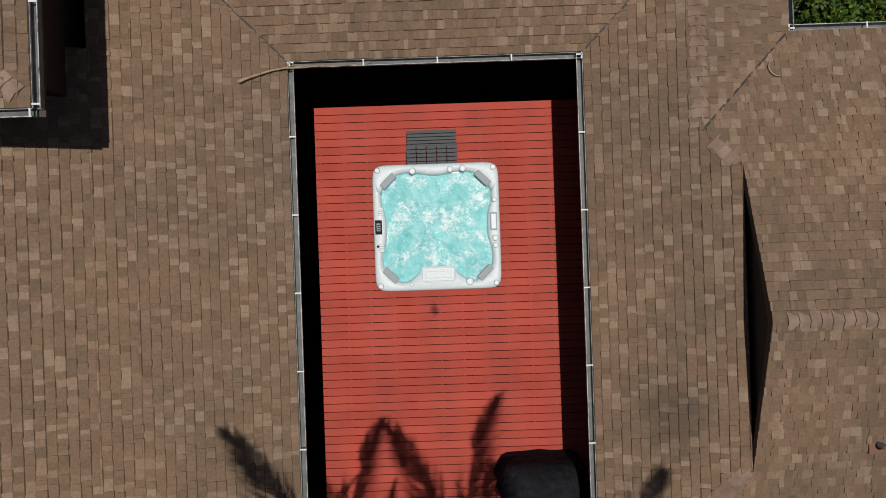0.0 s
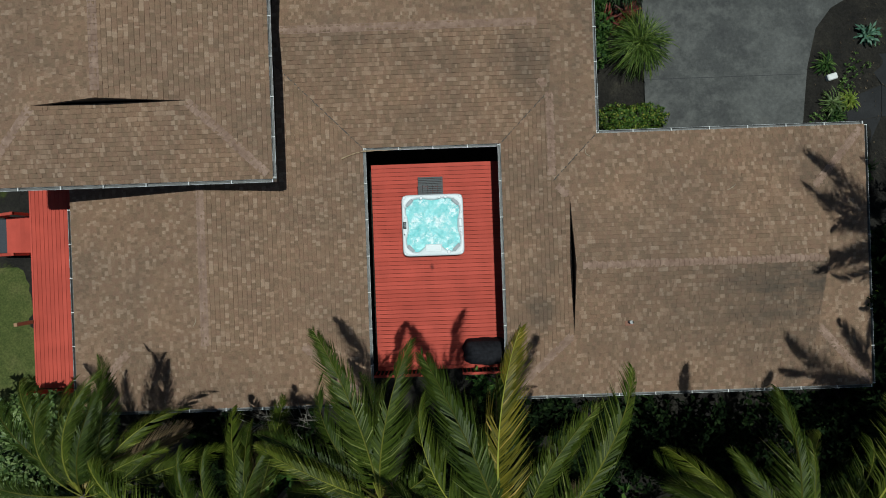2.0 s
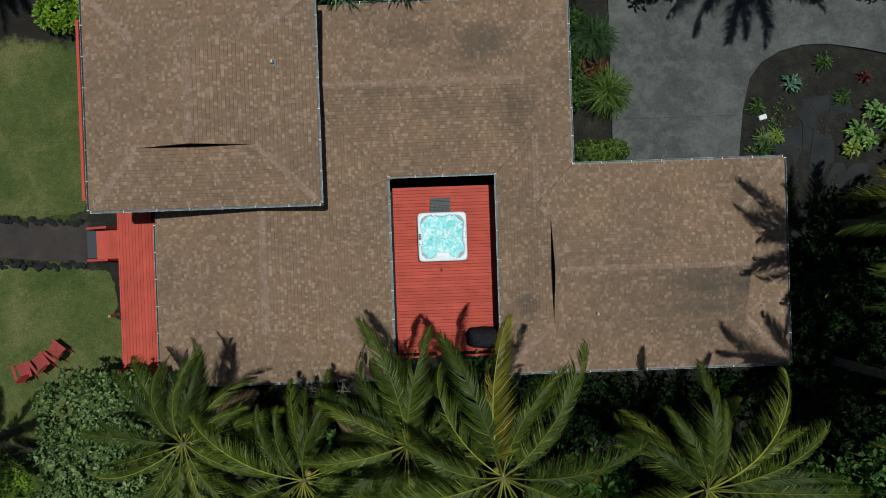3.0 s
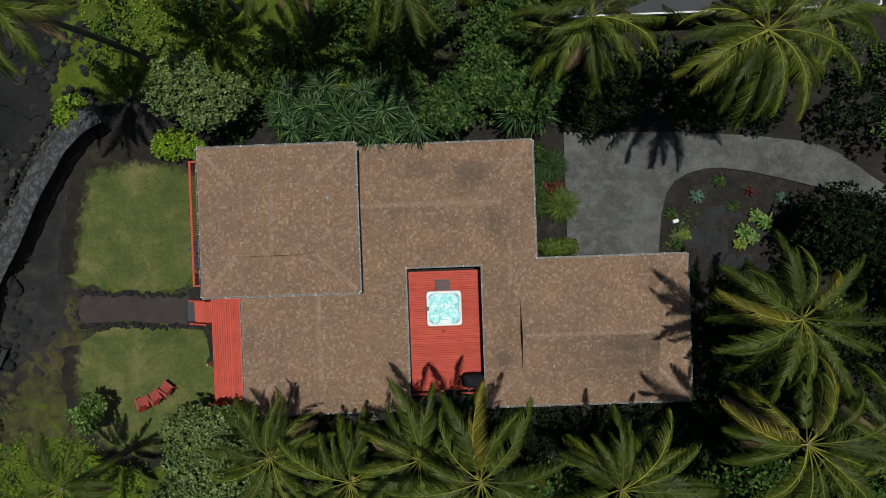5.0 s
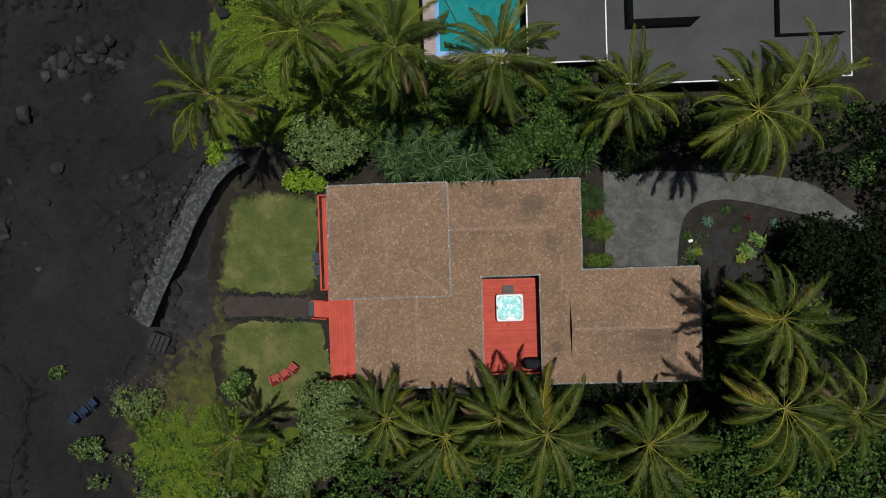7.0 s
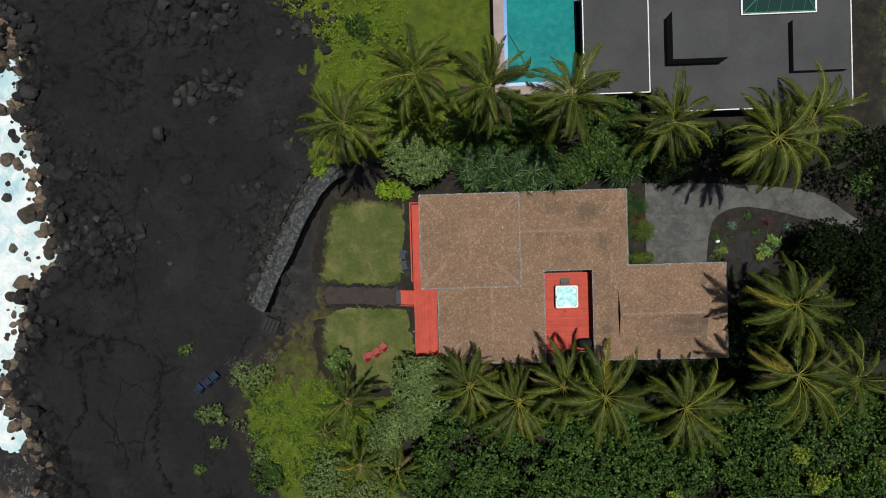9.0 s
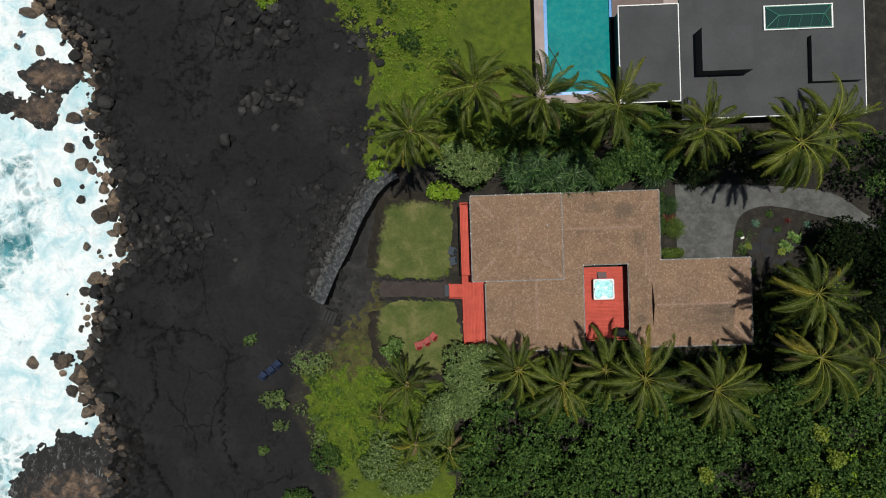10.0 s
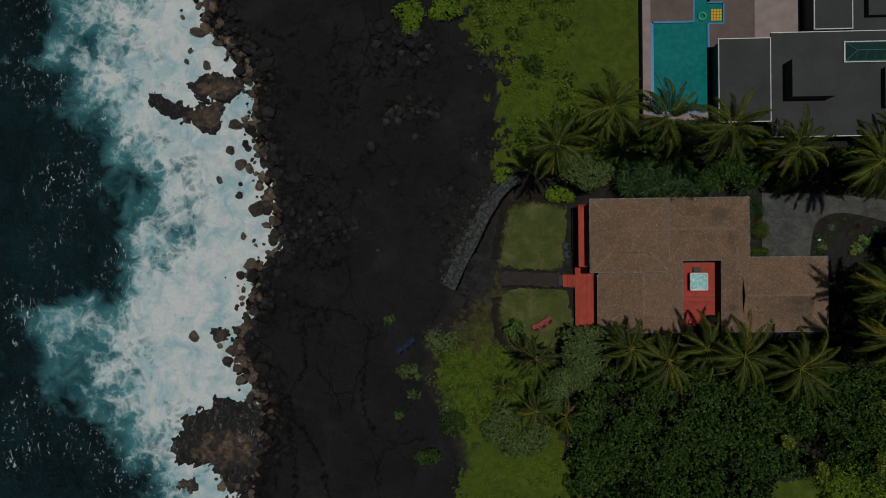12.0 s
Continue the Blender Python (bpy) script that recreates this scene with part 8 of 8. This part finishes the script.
flat_roof(1.68, 7.58, 18.8, 28.4, GZ + 0.12)
flat_roof(7.66, 25.5, 17.0, 29.0, GZ, "esn")
flat_roof(12.3, 16.6, 29.1, 40.0, GZ + 0.5)
flat_roof(16.7, 25.5, 29.1, 40.0, GZ, "e")
for x0, x1, y0, y1, h in ((9.1, 13.9, 21.2, 25.4, 2.0), (20.0, 24.8, 20.1, 24.6, 0.75), (18.2, 22.0, 30.5, 34.0, 0.8)):
    # black walls, their colour carrying the shade of the unlit sides
    part("clerestory", boxed(x0 + 0.02, x1, y0 + 0.02, y1, GZ - 0.05, GZ + h - 0.03), M_SHADEFACE, grey, "black clerestory band")
    part("raised_roof", boxed(x0, x1 + 0.02, y0, y1 + 0.02, GZ + h - 0.03, GZ + h), M_ROOFGREY, grey)
sk = part("skylight", boxed(15.75, 22.4, 25.35, 27.75, GZ - 0.02, GZ + 0.25), M_WHITE, grey, "glazed ridge skylight with green frame")
bm = bmesh.new()
v = [bm.verts.new(p) for p in ((15.9, 25.5, GZ + 0.26), (22.25, 25.5, GZ + 0.26), (22.25, 27.6, GZ + 0.26), (15.9, 27.6, GZ + 0.26), (16.9, 26.55, GZ + 0.85), (21.25, 26.55, GZ + 0.85))]
for f in ((0, 1, 5, 4), (2, 3, 4, 5), (1, 2, 5), (3, 0, 4)):
    bm.faces.new([v[i] for i in f])
part("glazing", bm, M_GLASS, sk)
for a, b in (((15.9, 25.5, GZ + 0.27), (16.9, 26.55, GZ + 0.87)), ((15.9, 27.6, GZ + 0.27), (16.9, 26.55, GZ + 0.87)), ((22.25, 25.5, GZ + 0.27), (21.25, 26.55, GZ + 0.87)), ((22.25, 27.6, GZ + 0.27), (21.25, 26.55, GZ + 0.87)), ((16.9, 26.55, GZ + 0.87), (21.25, 26.55, GZ + 0.87)),
             ((15.9, 25.5, GZ + 0.28), (22.25, 25.5, GZ + 0.28)), ((15.9, 27.6, GZ + 0.28), (22.25, 27.6, GZ + 0.28))):
    part("bar", tube([a, b], [0.05, 0.05], 6), M_GREENFRAME, sk)
for i in range(1, 6):
    x = 15.9 + i * 1.06
    part("bar", tube([(x, 25.5, GZ + 0.28), (x, 26.55, GZ + 0.86)], [0.03, 0.03], 6), M_GREENFRAME, sk)

PD = 0.9
for i, (x0, x1, y0, y1, mat) in enumerate(((-6.2, -5.25, 19.9, 45, M_PINK), (-5.25, 1.6, 19.6, 20.45, M_PINK), (-5.25, -0.2, 31.45, 45, M_PAVING), (1.75, 3.4, 28.2, 31.0, M_PAVING), (3.4, 7.0, 28.5, 45, M_PAVING), (7.0, 12.2, 29.1, 45, M_PINK), (1.75, 3.4, 33.6, 45, M_PAVING))):
    tagged(part("pool_terrace", boxed(x0, x1, y0, y1, 0.1, PD + 0.002 * i), mat), "brown stone paving round the pool" if mat is M_PAVING else "pale pink stone paving round the pool", "paving", kind="structure")
pool = empty("swimming_pool", "turquoise swimming pool with blue tiled edge", "pool")
slab("pool_water", [(-5.1, 20.4), (1.45, 20.4), (1.45, 31.15), (3.3, 31.15), (3.3, 33.5), (1.45, 33.5), (1.45, 45), (-0.1, 45), (-0.1, 31.25), (-5.1, 31.25)], 0.1, PD - 0.18, M_POOLWATER, pool)
for x0, x1, y0, y1 in ((-5.25, -4.92, 20.4, 31.45), (-4.92, 1.45, 20.45, 20.75), (-5.1, -0.1, 31.25, 31.45), (-0.2, -0.05, 31.45, 45), (1.45, 1.7, 28.2, 31.1), (1.7, 3.4, 31.0, 31.15), (3.3, 3.45, 31.15, 33.5), (1.45, 3.3, 33.5, 33.65)):
    part("pool_edge", boxed(x0, x1, y0, y1, 0.1, PD + 0.03), M_BLUETILE, pool, "blue tile edge")
# charcoal strip stands in for the shadow between pool and grey house
part("pool_edge", boxed(1.45, 1.66, 20.4, 28.2, 0.1, PD - 0.1), M_CHARCOAL, pool)
hose = part("pool_hose", tube([(-4.9, 25.6, 0.76), (-4.3, 24.6, 0.76), (-3.7, 23.4, 0.76), (-3.4, 22.6, 0.77), (-3.7, 22.3, 0.77), (-4.2, 22.6, 0.76)], [0.035] * 6, 6), M_CHARCOAL)
tagged(hose, "dark vacuum hose floating in the pool", "hose")
lilo = empty("pool_float", "yellow inflatable float drifting in the pool", "pool float", at=(2.5, 32.0, 0.75))
for i in range(4):
    for j in range(4):
        part("cushion", boxed(1.9 + i * 0.33, 2.21 + i * 0.33, 31.4 + j * 0.36, 31.74 + j * 0.36, 0.72, 0.86, 0.05), M_YELLOWFLOAT, lilo)
ring = empty("swim_ring", "green inflatable swim ring in the pool", "swim ring", at=(0.9, 32.0, 0.75))
part("ring", ring_mesh([[(0.9 + (0.42 + 0.16 * math.cos(b)) * math.cos(a), 32.0 + (0.42 + 0.16 * math.cos(b)) * math.sin(a), 0.8 + 0.16 * math.sin(b)) for a in ANG[::6]] for b in [2 * math.pi * k / 10 for k in range(11)]]), M_GREENFLOAT, ring, smooth=True)

# low near-black strip between the meadow and the pool terrace
pool_strip = part("retaining_wall", boxed(-6.5, -6.2, 19.5, 46, -0.3, 0.42, 0.03), M_BLACKFACE)
tagged(pool_strip, "low black strip beside the pool terrace", "wall")

# ---- shingles round the court, piece by piece ----
for quad, p, w, lift, d0j in pieces:
    key = (round(w, 3), lift, round(d0j % COURSE, 3))
    if key not in TAB_MESH:
        o = quad[0]
        v, f = tab_solid(quad, p, lift)
        me = bpy.data.meshes.new("shingle")
        me.from_pydata([(a - o[0], b - o[1], c - p.h(*o)) for a, b, c in v], [], f)
        me.materials.append(M_SHINGLE_ONE)
        TAB_MESH[key] = me
    ob = new("shingle", TAB_MESH[key])
    ob.parent = house
    ob.location = (quad[0][0], quad[0][1], p.h(*quad[0]))
